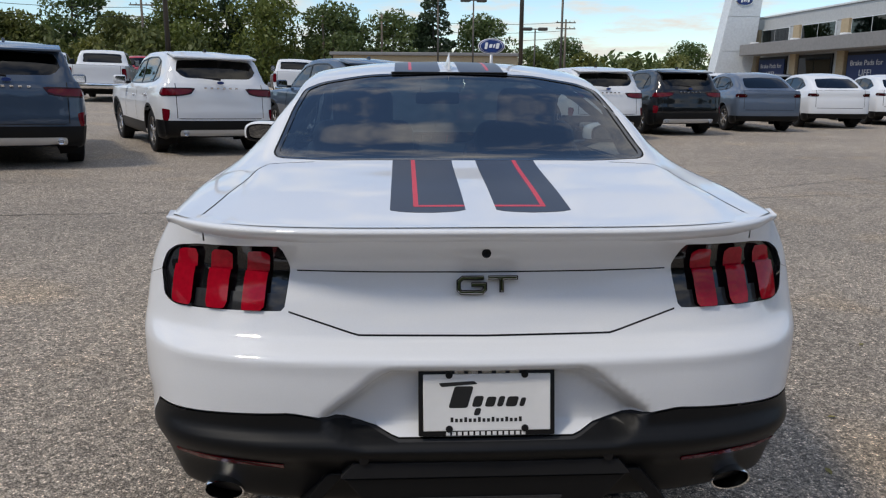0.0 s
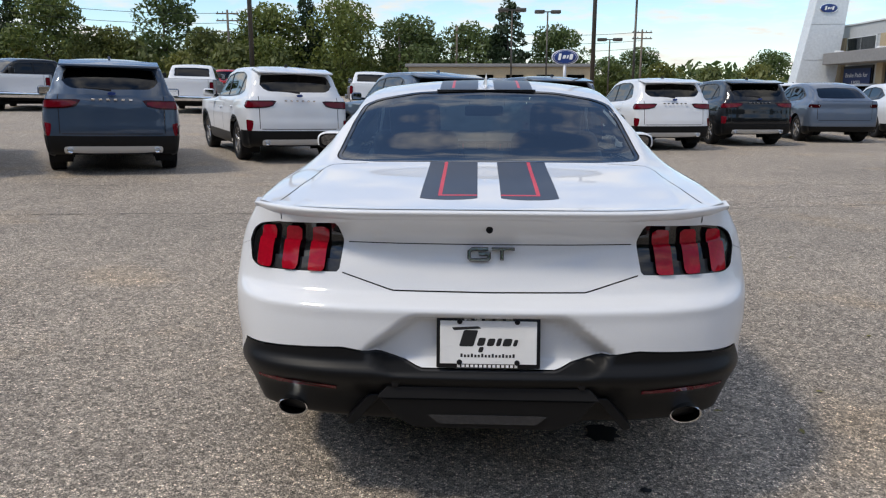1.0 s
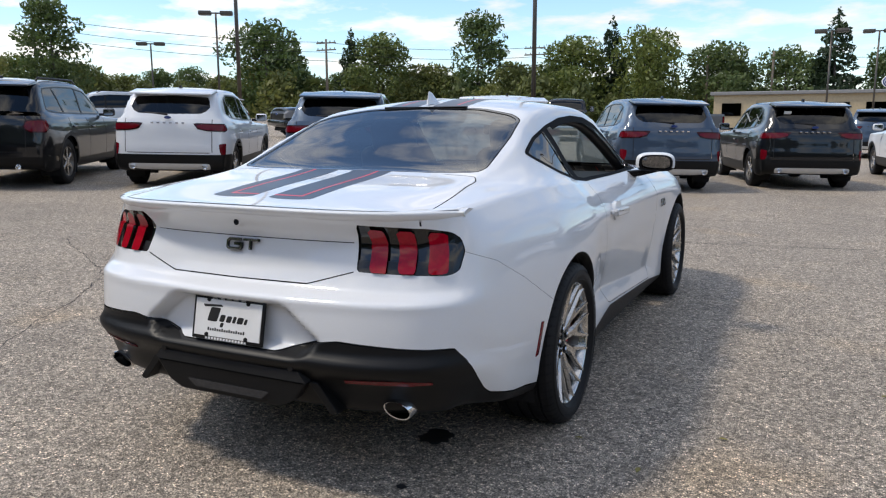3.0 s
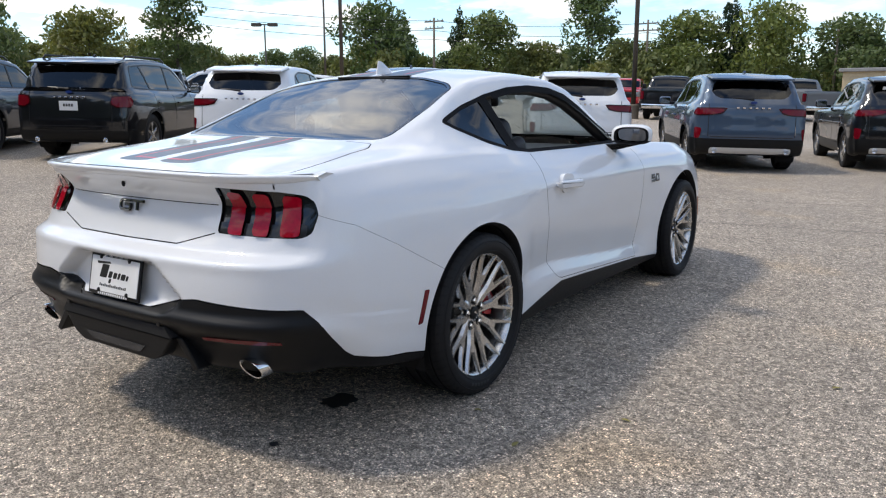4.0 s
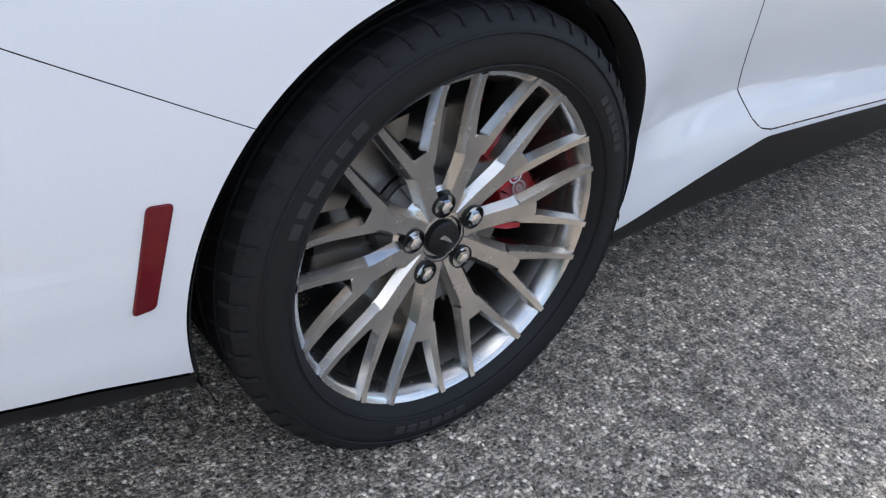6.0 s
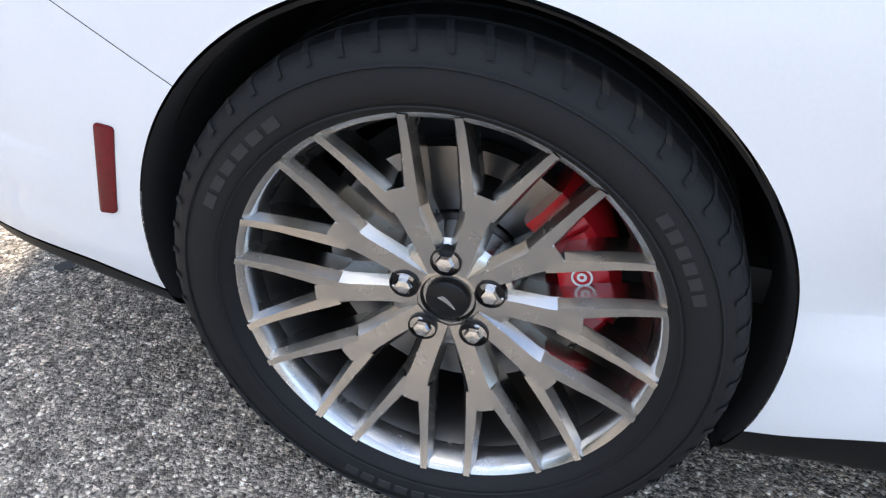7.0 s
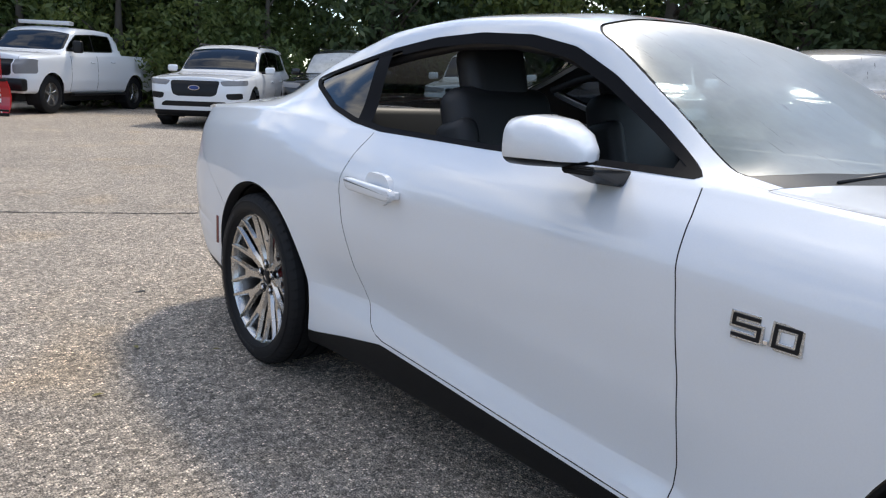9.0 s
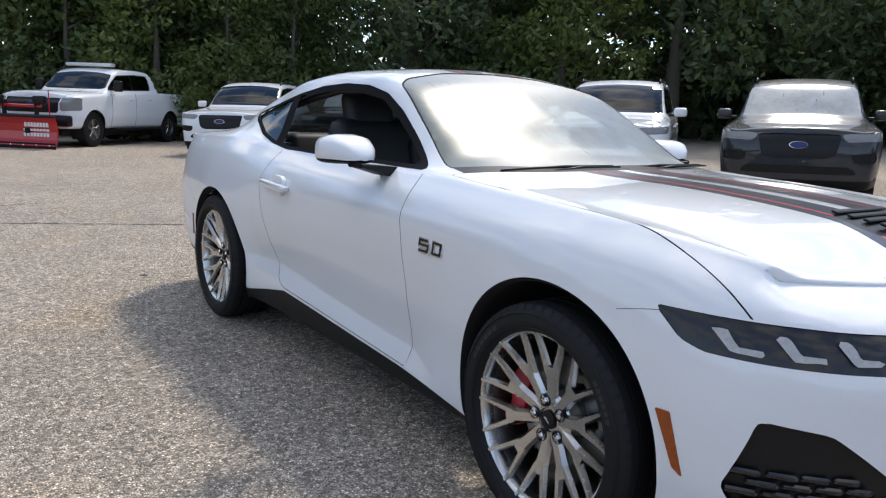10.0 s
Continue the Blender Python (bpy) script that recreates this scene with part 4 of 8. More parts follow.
    sk.line("w", lambda P: np.where((P[:, 1] < -0.7) & (P[:, 2] > 0.955), P[:, 0] - 0.672, 1), 0.005)
    sk.cut("w", lambda P: np.where(P[:, 1] < -0.7, np.where(P[:, 0] < 0.474, -deck(P), np.where((P[:, 2] > 0.95) & (P[:, 0] < 0.672), -1, 1)), 1), "decklid_rear")
    seam = [(-0.115, 0.889), (0.127, 0.832), (0.338, 0.745), (0.589, 0.627), (0.668, 0.590)]
    turn = lambda P: P[:, 0] + P[:, 1]
    sk.line("w", lambda P: np.where((P[:, 1] < -0.1) & (P[:, 0] > 0.6), sd_line(np.stack([turn(P), P[:, 2]], 1), seam), 1), 0.0012)
    sk.cut("w", lambda P: np.where(P[:, 1] < -0.1, np.where(turn(P) < -0.115, P[:, 2] - 0.97, P[:, 2] - np.interp(turn(P), [q for q, _ in seam], [z for _, z in seam])), 1), "rear_bumper")
    # side reflectors
    refl = round_poly([(-0.420, 0.545), (-0.392, 0.543), (-0.424, 0.415), (-0.450, 0.412)], 0.006, 3)
    # door
    door = [(0.642, 1.02), (0.640, 0.985), (0.612, 0.850), (0.613, 0.80), (0.634, 0.70), (0.680, 0.55), (0.735, 0.440), (0.780, 0.378), (0.814, 0.352), (0.86, 0.340),
            (1.15, 0.322), (1.57, 0.294), (1.91, 0.272), (1.945, 0.270), (1.962, 0.40), (1.958, 0.60), (1.940, 0.80), (1.918, 0.93), (1.895, 0.985), (1.880, 1.02)]
    df = lambda P: np.where(P[:, 0] > 0.6, sd_poly(yz(P), door), 1)
    sk.line("w", df, 0.0032)
    sk.cut("w", df, "door")
    # front lamps, intake, marker and joint
    hl = round_poly([(2.172, 0.777), (2.607, 0.7725), (2.862, 0.766), (3.33, 0.757), (3.33, 0.680), (2.856, 0.684), (2.509, 0.688), (2.325, 0.692), (2.256, 0.710)], 0.012, 3)
    yx = lambda P: np.stack([P[:, 1] - P[:, 0], P[:, 2]], 1)
    sk.cut("w", lambda P: np.where(P[:, 1] > 3.0, sd_poly(yx(P), hl), 1), "headlamp")
    intake = round_poly([(0.841, 0.563), (0.876, 0.392), (0.84, 0.30), (0.25, 0.28), (0.25, 0.38), (0.60, 0.432), (0.74, 0.548)], 0.015, 3)
    sk.cut("w", lambda P: np.where(P[:, 1] > 3.2, sd_poly(xz(P), intake), 1), "intake")
    grille = round_poly([(-0.3, 0.61), (0.26, 0.61), (0.22, 0.50), (-0.3, 0.50)], 0.02, 3)
    sk.cut("w", lambda P: np.where(P[:, 1] > 3.2, sd_poly(xz(P), grille), 1), "intake")
    sk.line("w", lambda P: np.where((P[:, 0] > 0.7) & (P[:, 1] > 2.9), sd_line(yz(P), [(2.96, 0.740), (3.04, 0.757), (3.12, 0.770)]), 1), 0.0016)
    sk.cut("w", lambda P: np.where((P[:, 1] > 2.9) & (P[:, 2] < np.interp(P[:, 1], [3.0, 3.12, 3.3, 3.7], [0.748, 0.770, 0.775, 0.775])), -1, 1), "front_bumper")
    sk.cut("w", lambda P: 1.2 - P[:, 1], "fender")
    sk.cut("w", lambda P: P[:, 1] - 1.2, "quarter")
    # glass house
    dlo = round_poly([(0.040, 1.160), (0.10, 1.128), (0.30, 1.058), (0.48, 1.018), (0.66, 0.999), (1.2, 0.993), (1.885, 0.996), (1.72, 1.098), (1.52, 1.213), (1.36, 1.283), (1.18, 1.318), (0.95, 1.328), (0.72, 1.315), (0.48, 1.278), (0.26, 1.228), (0.10, 1.182)], 0.018, 4)
    dl = lambda P: np.where((P[:, 0] > 0.4) & (P[:, 1] > -0.1) & (P[:, 1] < 2.0), sd_poly(yz(P), dlo), 1)
    sk.cut("t w door quarter fender", dl, "window_trim")
    sk.cut("window_trim", lambda P: dl(P) + np.where(P[:, 1] > 0.56, np.interp(P[:, 2], [1.0, 1.05, 1.2, 1.3], [0.012, 0.022, 0.034, 0.034]), 0.015), "dlo")
    bp = lambda P: P[:, 1] - (0.545 - 0.36 * (P[:, 2] - 1.0))
    sk.cut("dlo", lambda P: np.abs(bp(P)) - 0.040, "pillar")
    sk.cut("dlo", bp, "quarter_glass")
    sk.cut("dlo", lambda P: 1.795 - P[:, 1], "mirror_sail")
    rg = round_poly([(-0.3, -0.338), (0.42, -0.322), (0.590, -0.285), (0.612, -0.235), (0.592, 0.10), (0.566, 0.292), (0.505, 0.352), (0.33, 0.405), (-0.3, 0.425)], 0.03, 4)
    rgf = lambda P: np.where(P[:, 1] < 0.8, sd_poly(xy(P), rg), 1)
    sk.line("t", rgf, 0.006)
    sk.cut("t", rgf, "rear_glass_band")
    sk.cut("rear_glass_band", lambda P: rgf(P) + 0.016, "rear_glass")
    ws = round_poly([(-0.3, 1.278), (0.30, 1.292), (0.52, 1.345), (0.588, 1.408), (0.640, 1.65), (0.702, 1.935), (0.60, 1.995), (0.40, 2.05), (-0.3, 2.085)], 0.03, 4)
    wsf = lambda P: np.where(P[:, 1] > 0.9, sd_poly(xy(P), ws), 1)
    sk.line("t", wsf, 0.008)
    sk.cut("t", wsf, "windscreen")
    hood = round_poly([(-0.3, 2.165), (0.40, 2.13), (0.62, 2.055), (0.745, 2.00), (0.762, 2.12), (0.778, 2.45), (0.785, 2.75), (0.785, 2.95), (0.80, 3.12), (0.815, 3.25), (0.815, 3.7), (-0.3, 3.8)], 0.03, 4)
    hf = lambda P: np.where(P[:, 1] > 1.8, sd_poly(xy(P), hood), 1)
    sk.line("t fender front_bumper", lambda P: np.where((P[:, 1] < 3.4) & (P[:, 2] > 0.778), hf(P), 1), 0.0032)
    sk.cut("t", hf, "hood")
    sk.cut("t", lambda P: np.where((P[:, 1] > 1.93) & (P[:, 0] < 0.70) & (P[:, 1] < 2.2), -1, 1), "cowl")
    dk = [(0.46, -0.334), (0.612, -0.345), (0.640, -0.40), (0.645, -0.50), (0.668, -0.66), (0.69, -0.88)]
    sk.line("t", lambda P: np.where(P[:, 1] < -0.2, sd_line(xy(P), dk), 1), 0.005)
    sk.cut("t", lambda P: np.where(P[:, 1] < -0.33, P[:, 0] - np.interp(P[:, 1], [-0.88, -0.66, -0.50, -0.40, -0.345], [0.69, 0.668, 0.645, 0.640, 0.612]), 1), "decklid")
    # roof against the quarters
    sk.cut("t", lambda P: np.where(P[:, 1] > 1.95, -1, 1), "fender")
    # stripes over deck, roof and hood
    for base, y0, y1 in (("decklid", -0.905, -0.30), ("t", 0.43, 1.27), ("hood", 2.1, 3.6)):
        sk.cut(base, lambda P: np.where((P[:, 1] > y0) & (P[:, 1] < y1), np.abs(P[:, 0] - 0.131) - 0.093, np.maximum(np.abs(P[:, 0] - 0.131) - 0.093, np.maximum(y0 - P[:, 1], P[:, 1] - y1))), base + "_stripe")
        sk.line(base + "_stripe", lambda P: np.where(P[:, 1] > y0 + 0.028, P[:, 0] - 0.160, 1), 0.013, base + "_red")
        if y0 < -0.5:
            sk.line(base + "_stripe", lambda P: np.where(P[:, 0] < 0.166, P[:, 1] - y0 - 0.036, 1), 0.015, base + "_red")
    vent = round_poly([(-0.3, 3.05), (0.13, 3.06), (0.174, 3.112), (0.20, 3.18), (0.17, 3.24), (-0.3, 3.25)], 0.02, 3)
    sk.cut("hood hood_stripe hood_red", lambda P: np.where(P[:, 1] > 2.6, sd_poly(xy(P), vent), 1), "hood_vent")

    N = sk.normals()
    paint_parts = (("rear_bumper", "rear_bumper", "both"), ("decklid", "decklid", "both"), ("decklid_rear", "decklid_face", "both"), ("t", "roof", "both"), ("hood", "hood", "both"), ("front_bumper", "front_bumper", "both"))
    for reg, name, sides in paint_parts:
        part(name, sk.take(reg, name, WHITE, sides, None, N), WHITE, car)
    for side in ("right", "left"):
        for reg, name in (("door", "door"), ("fender", "front_fender"), ("quarter w", "rear_quarter")):
            part(name, sk.take(reg, name, WHITE, side, None, N), WHITE, car)
    for reg, name, mt, lab in (("valance", "rear_valance", TRIM, "textured black plastic lower bumper"), ("splitter", "front_splitter", TRIM, ""), ("gap", "panel_joint", GAP, ""), ("rear_glass_band", "rear_glass_band", GLOSS_BLACK, ""),
                               ("cowl", "cowl", TRIM, ""), ("intake", "lower_intake", SATIN, "black intake"), ("hood_vent", "hood_vent", SATIN, "black hood vent")):
        part(name, sk.take(reg, name, mt, "both", -0.006 if reg in ("gap",) else (-0.02 if reg == "intake" else 0), N), mt, car, lab)
    for base in ("decklid", "t", "hood"):
        for side in ("right", "left"):
            band = part("racing_stripe", sk.take(base + "_stripe", "racing_stripe", STRIPE, side, 0.0006, N), STRIPE, car, "dark navy racing stripe")
            part("pinstripe", sk.take(base + "_red", "pinstripe", STRIPE_RED, side, 0.0008, N), STRIPE_RED, band, "red pinstripe")
    for name, mt, reg in (("rear_window", GLASS_REAR, "rear_glass"), ("windscreen", GLASS_WS, "windscreen")):
        ob = part(name, sk.take(reg, name, mt, "both", -0.003, N), mt, car, "tinted rear window" if reg == "rear_glass" else "windscreen with dew and sky reflection painted as a pale film")
        ob.visible_shadow = False
    for side in ("right", "left"):
        s = 1 if side == "right" else -1
        part("sill_skirt", sk.take("sill", "sill_skirt", TRIM, side, 0, N), TRIM, car, "black sill skirt")
        part("window_trim", sk.take("window_trim", "window_trim", FRAME_BLACK, side, 0.002, N), FRAME_BLACK, car)
        part("door_pillar", sk.take("pillar", "door_pillar", FRAME_BLACK, side, 0.001, N), FRAME_BLACK, car)
        part("mirror_sail", sk.take("mirror_sail", "mirror_sail", FRAME_BLACK, side, 0.001, N), FRAME_BLACK, car)
        ob = part("quarter_window", sk.take("quarter_glass", "quarter_window", GLASS_DARK, side, -0.004, N), GLASS_DARK, car)
        ob.visible_shadow = False
        if side == "left":
            ob = part("door_window", sk.take("dlo", "door_window", GLASS_CLEAR, side, -0.004, N), GLASS_CLEAR, car)
            ob.visible_shadow = False
        rb = bm_prism(refl, "x", 0.89, 0.9215, 0.002, 2)
        for v in rb.verts:
            v.co.x = s * (v.co.x + 0.075 * (v.co.z - 0.475) + 0.05 * (v.co.y + 0.42))
        bmesh.ops.recalc_face_normals(rb, faces=rb.faces)
        part("side_reflector", smooth_all(rb), LENS_DARKRED, car, "dark red side reflector")
        head = part("headlamp", sk.take("headlamp", "headlamp", LENS_SMOKE, side, -0.004, N), LENS_SMOKE, car)
        # tail lamp: dark housing with three bowed red bars
        lamp_ob = part("tail_lamp", sk.take("lamp", "tail_lamp", GLOSS_BLACK, side, -0.010, N), GLOSS_BLACK, car, "gloss black tail lamp with three red bars")
        L = Skin()
        L.v, L.f, L.r = list(sk.v), list(sk.f), list(sk.r)
        lit = lambda P: np.where((P[:, 2] > 0.812) & (P[:, 2] < 0.948), -1, 1)
        for c in (0.540, 0.632, 0.724):
            bow = lambda P: np.abs(P[:, 0] - c - np.interp(P[:, 2], [0.80, 0.87, 0.895, 0.95], [0.008, 0.003, -0.002, -0.010]) * 1.0) - 0.0275
            L.cut("lamp", lambda P: np.maximum(bow(P), np.maximum(0.803 - P[:, 2], P[:, 2] - np.interp(P[:, 0], [0.5, 0.65, 0.76], [0.949, 0.942, 0.931]))), "bar%d" % int(c * 1000))
        NL = np.vstack([N, np.zeros((len(L.v) - len(N), 3))])
        NL = L.normals()
        for c in (0.540, 0.632, 0.724):
            reg = "bar%d" % int(c * 1000)
            L.cut(reg, lambda P: 0.893 - P[:, 2], reg + "u")
            NL = L.normals()
            low = part("lamp_bar", L.take(reg, "lamp_bar", LENS_RED, side, 0.008, NL), LENS_RED, lamp_ob, "red lamp bar")
            up = part("lamp_bar_hood", L.take(reg + "u", "lamp_bar_hood", LENS_DARKRED, side, 0.002, NL), LENS_RED, lamp_ob, "dark red bar top")
            up.data.materials.clear()
            up.data.materials.append(LENS_RED)
        L.cut("lamp", lambda P: np.maximum(np.maximum(P[:, 2] - 0.845, 0.803 - P[:, 2]), np.abs(P[:, 0] - 0.62) - 0.155), "clear")
        for k, (xa, xb) in enumerate(((0.4, 0.540), (0.540, 0.632), (0.632, 0.724), (0.724, 0.9))):
            L.cut("clear", lambda P: np.maximum(xa - P[:, 0], P[:, 0] - xb), "clear%d" % k)
            part("lamp_lower_window", L.take("clear%d" % k, "lamp_lower_window", LENS_GREY, side, -0.006, L.normals()), LENS_GREY, lamp_ob, "smoked grey lower window")
        # headlamp light blades
        H = Skin()
        H.v, H.f, H.r = list(sk.v), list(sk.f), list(sk.r)
        for k in range(5):
            u0 = 2.343 + 0.178 * k
            arm = [(u0, 0.752), (u0 + 0.052, 0.750), (u0 + 0.080, 0.7165), (u0 + 0.158, 0.715), (u0 + 0.160, 0.7015), (u0 + 0.064, 0.7015)]
            H.cut("headlamp", lambda P: sd_poly(yx(P), arm), "blade%d" % k)
        NH = H.normals()
        for k in range(5):
            part("light_blade", H.take("blade%d" % k, "light_blade", LENS_CLEAR, side, 0.003, NH), LENS_CLEAR, head, "pale light blade")
    # arch edges and liners
    V = SKV = np.array(sk.v)
    for yc, ra in ((0.0, 0.392), (2.72, 0.410)):
        near = V[np.abs(np.hypot(V[:, 1] - yc, V[:, 2] - 0.352) - ra) < 0.02]
        near = near[near[:, 0] > 0.6]
        ang = np.arctan2(near[:, 2] - 0.352, near[:, 1] - yc)
        order = np.argsort(ang)
        aa, xx = ang[order], near[order, 0]

        def xf(y, z, aa=aa, xx=xx, yc=yc):
            return float(np.interp(math.atan2(z - 0.352, y - yc), aa, xx)) + 0.0008
        fv, ff = flange(yc, 0.352, ra, radians(-22), radians(202), xf)
        for s in (1, -1):
            me = mesh_of("arch_edge", np.array(fv) * np.array([s, 1, 1]), ff if s < 0 else [f[::-1] for f in ff], LINER)
            part("arch_edge", me, LINER, car)
            ln = bm_lathe([(0.88, ra - 0.005), (0.60, ra), (0.52, ra - 0.012), (0.50, 0.05)], "x", 40, radians(-25), radians(205))
            bmesh.ops.translate(ln, vec=(0, yc, 0.352), verts=ln.verts)
            if s < 0:
                bmesh.ops.scale(ln, vec=(-1, 1, 1), verts=ln.verts)
            part("wheel_liner", smooth_all(ln), LINER, car)
    # underbody
    part("underbody", bm_prism([(-0.86, 0.33), (-0.45, 0.20), (0.45, 0.16), (2.3, 0.16), (3.3, 0.19), (3.3, 0.30), (-0.86, 0.42)], "x", -0.62, 0.62, 0.01), LINER, car)
    # spoiler: a thin blade along the deck's rear edge
    V, F = [], []
    n = 60
    sec = [(0.135, 0.0065), (0.06, 0.012), (-0.004, 0.0155), (-0.020, 0.0135), (-0.022, 0.0060), (-0.004, -0.010), (0.02, -0.030)]
    for k in range(n + 1):
        x = -0.785 + 1.570 * k / n
        a = min(abs(x) / 0.777, 1.0)
        y = -0.822 - 0.24 * (1 - a**4)
        taper = 1 - 0.6 * min(1.0, max(0.0, (abs(x) - 0.70) / 0.085))
        z = 0.985 + 0.013 * (1 - a**3) + 0.010 * a**8
        for dy, dz in sec:
            zz = z + dz * (0.35 + 0.65 * taper) if dy < 0.05 else (1.0030 if dy > 0.1 else 1.0100) + 0.003 * a**3
            V.append((x, y + dy * (1 if abs(x) < 0.66 else max(0.5, taper)), zz))
    m = len(sec)
    for k in range(n):
        for c in range(m):
            F.append((k * m + c, k * m + (c + 1) % m, (k + 1) * m + (c + 1) % m, (k + 1) * m + c))
    F += [tuple(range(m)), tuple(n * m + c for c in range(m))[::-1]]
    me = mesh_of("rear_spoiler", V, [f[::-1] for f in F], WHITE)
    part("rear_spoiler", me, WHITE, car)
    # valance fittings
    def bar_on_tail(name, poly, yfun, mt, lab="", parent=car):
        bm = bmesh.new()
        outer = [bm.verts.new((x, yfun(x, z), z)) for x, z in poly]
        inner = [bm.verts.new((x, yfun(x, z) + 0.03, z)) for x, z in poly]
        bm.faces.new(outer)
        for i in range(len(poly)):
            bm.faces.new((outer[i], inner[i], inner[(i + 1) % len(poly)], outer[(i + 1) % len(poly)]))
        bmesh.ops.recalc_face_normals(bm, faces=bm.faces)
        return part(name, smooth_all(bm), mt, parent, lab)
    rear_d = lambda x: np.interp(abs(x), [0, 0.25, 0.47, 0.64, 0.755, 0.83], [0, 0.004, 0.02, 0.062, 0.128, 0.28])
    tail = SKV[(SKV[:, 1] < -0.8) & (SKV[:, 2] < 0.6)]

    def rear_y(x, z):
        """Outermost skin of the tail near a place."""
        d = np.hypot(tail[:, 0] - abs(x), tail[:, 2] - z)
        pick = tail[np.argsort(d)[:6]]
        w = 1 / (np.hypot(pick[:, 0] - abs(x), pick[:, 2] - z) + 0.002)
        return float((pick[:, 1] * w).sum() / w.sum())
    corner = SKV[(SKV[:, 1] > 2.95) & (SKV[:, 1] < 3.4) & (SKV[:, 2] > 0.3) & (SKV[:, 2] < 0.62)]

    def corner_x(y, z):
        d = np.hypot(corner[:, 1] - y, corner[:, 2] - z)
        pick = np.argsort(d)[:5]
        w = 1 / (d[pick] + 0.003)
        return float((corner[pick, 0] * w).sum() / w.sum())
    for s in (1, -1):
        mk = bm_prism(round_poly([(3.116, 0.533), (3.153, 0.533), (3.197, 0.384), (3.172, 0.400)], 0.004, 3), "x", 0, 1)
        for v in mk.verts:
            v.co.x = s * (corner_x(v.co.y, v.co.z) + (0.004 if v.co.x > 0.5 else -0.012))
        bmesh.ops.recalc_face_normals(mk, faces=mk.faces)
        part("side_marker", mk, LENS_AMBER, car, "amber side marker")
        bar_on_tail("fog_reflector", [(s * x, z) for x, z in ((0.475, 0.459), (0.54, 0.464), (0.61, 0.467), (0.68, 0.467), (0.748, 0.461), (0.748, 0.450), (0.68, 0.449), (0.61, 0.450), (0.54, 0.449), (0.475, 0.446))], lambda x, z: rear_y(x, z) - 0.006, LENS_DARKRED, "dark red bumper reflector")
        dotm = bm_lathe([(0, 0.0115), (-0.002, 0.0115), (-0.003, 0.009), (-0.002, 0.0)], "y", 16)
        bmesh.ops.translate(dotm, vec=(s * 0.285, rear_y(0.285, 0.485) - 0.0015, 0.485), verts=dotm.verts)
        part("parking_sensor", smooth_all(dotm), SATIN, car)
        # exhaust: oval chrome tip with a dark bore
        for nm, prof, mt in (("exhaust_tip", [(0.10, 0.050), (0.0, 0.052), (-0.004, 0.050), (-0.002, 0.0455), (0.02, 0.0445), (0.16, 0.040)], CHROME), ("exhaust_bore", [(0.155, 0.043), (0.16, 0.0)], LINER)):
            bm = bm_lathe(prof, "y", 32)
            bmesh.ops.scale(bm, vec=(0.98, 1, 0.76), verts=bm.verts)
            for v in bm.verts:
                if v.co.y < 0.03:
                    v.co.y += 0.030 - 0.55 * v.co.z
            bmesh.ops.translate(bm, vec=(s * 0.634, -1.058, 0.356), verts=bm.verts)
            part(nm, smooth_all(bm, 50), mt, car, "chrome oval exhaust tip" if mt is CHROME else "")
        fin = bm_prism(round_poly([(s * 0.330, 0.436), (s * 0.372, 0.436), (s * 0.452, 0.338), (s * 0.424, 0.328)], 0.01, 2), "y", -1.104, -0.90, 0.004)
        part("diffuser_fin", fin, TRIM, car)
    part("diffuser", bm_prism(round_poly([(-0.34, 0.436), (0.34, 0.436), (0.28, 0.362), (0.22, 0.334), (-0.22, 0.334), (-0.28, 0.362)], 0.015, 3), "y", -1.124, -0.90, 0.006), TRIM, car)
    part("diffuser_slot", bm_prism([(-0.31, 0.474), (0.31, 0.474), (0.34, 0.437), (-0.34, 0.437)], "y", -1.131, -1.0), LINER, car)
    part("reverse_lamp", bm_prism(round_poly([(-0.185, 0.381), (0.185, 0.381), (0.15, 0.353), (-0.15, 0.353)], 0.006, 2), "y", -1.1285, -1.08), LENS_GREY, car, "smoked reversing lamp strip")
    # plate
    tilt = Matrix.Rotation(radians(-11.5), 4, "X")
    pl = new("number_plate_frame", None)
    pl.parent = car
    pl.matrix_local = Matrix.Translation((0, -1.104, 0.612)) @ tilt
    bm = bm_box((0, 0, 0), (0.318, 0.010, 0.158), 0.004)
    part("plate_frame", smooth_all(bm), SATIN, pl, "black plate frame")
    part("plate", smooth_all(bm_box((0, -0.0055, 0.000), (0.296, 0.004, 0.132), 0.0015, 1)), PLATE_WHITE, pl, "white dealer plate with black lettering shapes")
    # dealer's script as a bold plain flourish, and plain bars for the small lines
    def ink(name, poly, y=-0.0082, mt=INK):
        part(name, bm_prism(poly, "y", y, y + 0.0012), mt, pl)
    ink("plate_swoosh", round_poly([(-0.112, 0.046), (-0.030, 0.050), (-0.022, 0.043), (-0.106, 0.037)], 0.003, 3))
    for x, w, z0, z1 in ((-0.090, 0.044, -0.012, 0.038), (-0.036, 0.022, -0.010, 0.015), (-0.032, 0.014, -0.030, -0.013), (-0.006, 0.022, -0.010, 0.013), (0.022, 0.014, -0.010, 0.014), (0.042, 0.026, -0.010, 0.013), (0.074, 0.012, -0.010, 0.010)):
        ink("plate_block", round_poly([(x, z0), (x + w, z0), (x + w + (z1 - z0) * 0.3, z1), (x + (z1 - z0) * 0.3, z1)], min(0.006, w * 0.4), 3))
    for k in range(16):
        x = -0.085 + 0.0106 * k
        ink("small_bar", [(x, -0.045), (x + 0.0065, -0.045), (x + 0.0065, -0.037 + 0.003 * (k % 3 == 0)), (x, -0.037 + 0.003 * (k % 3 == 0))])
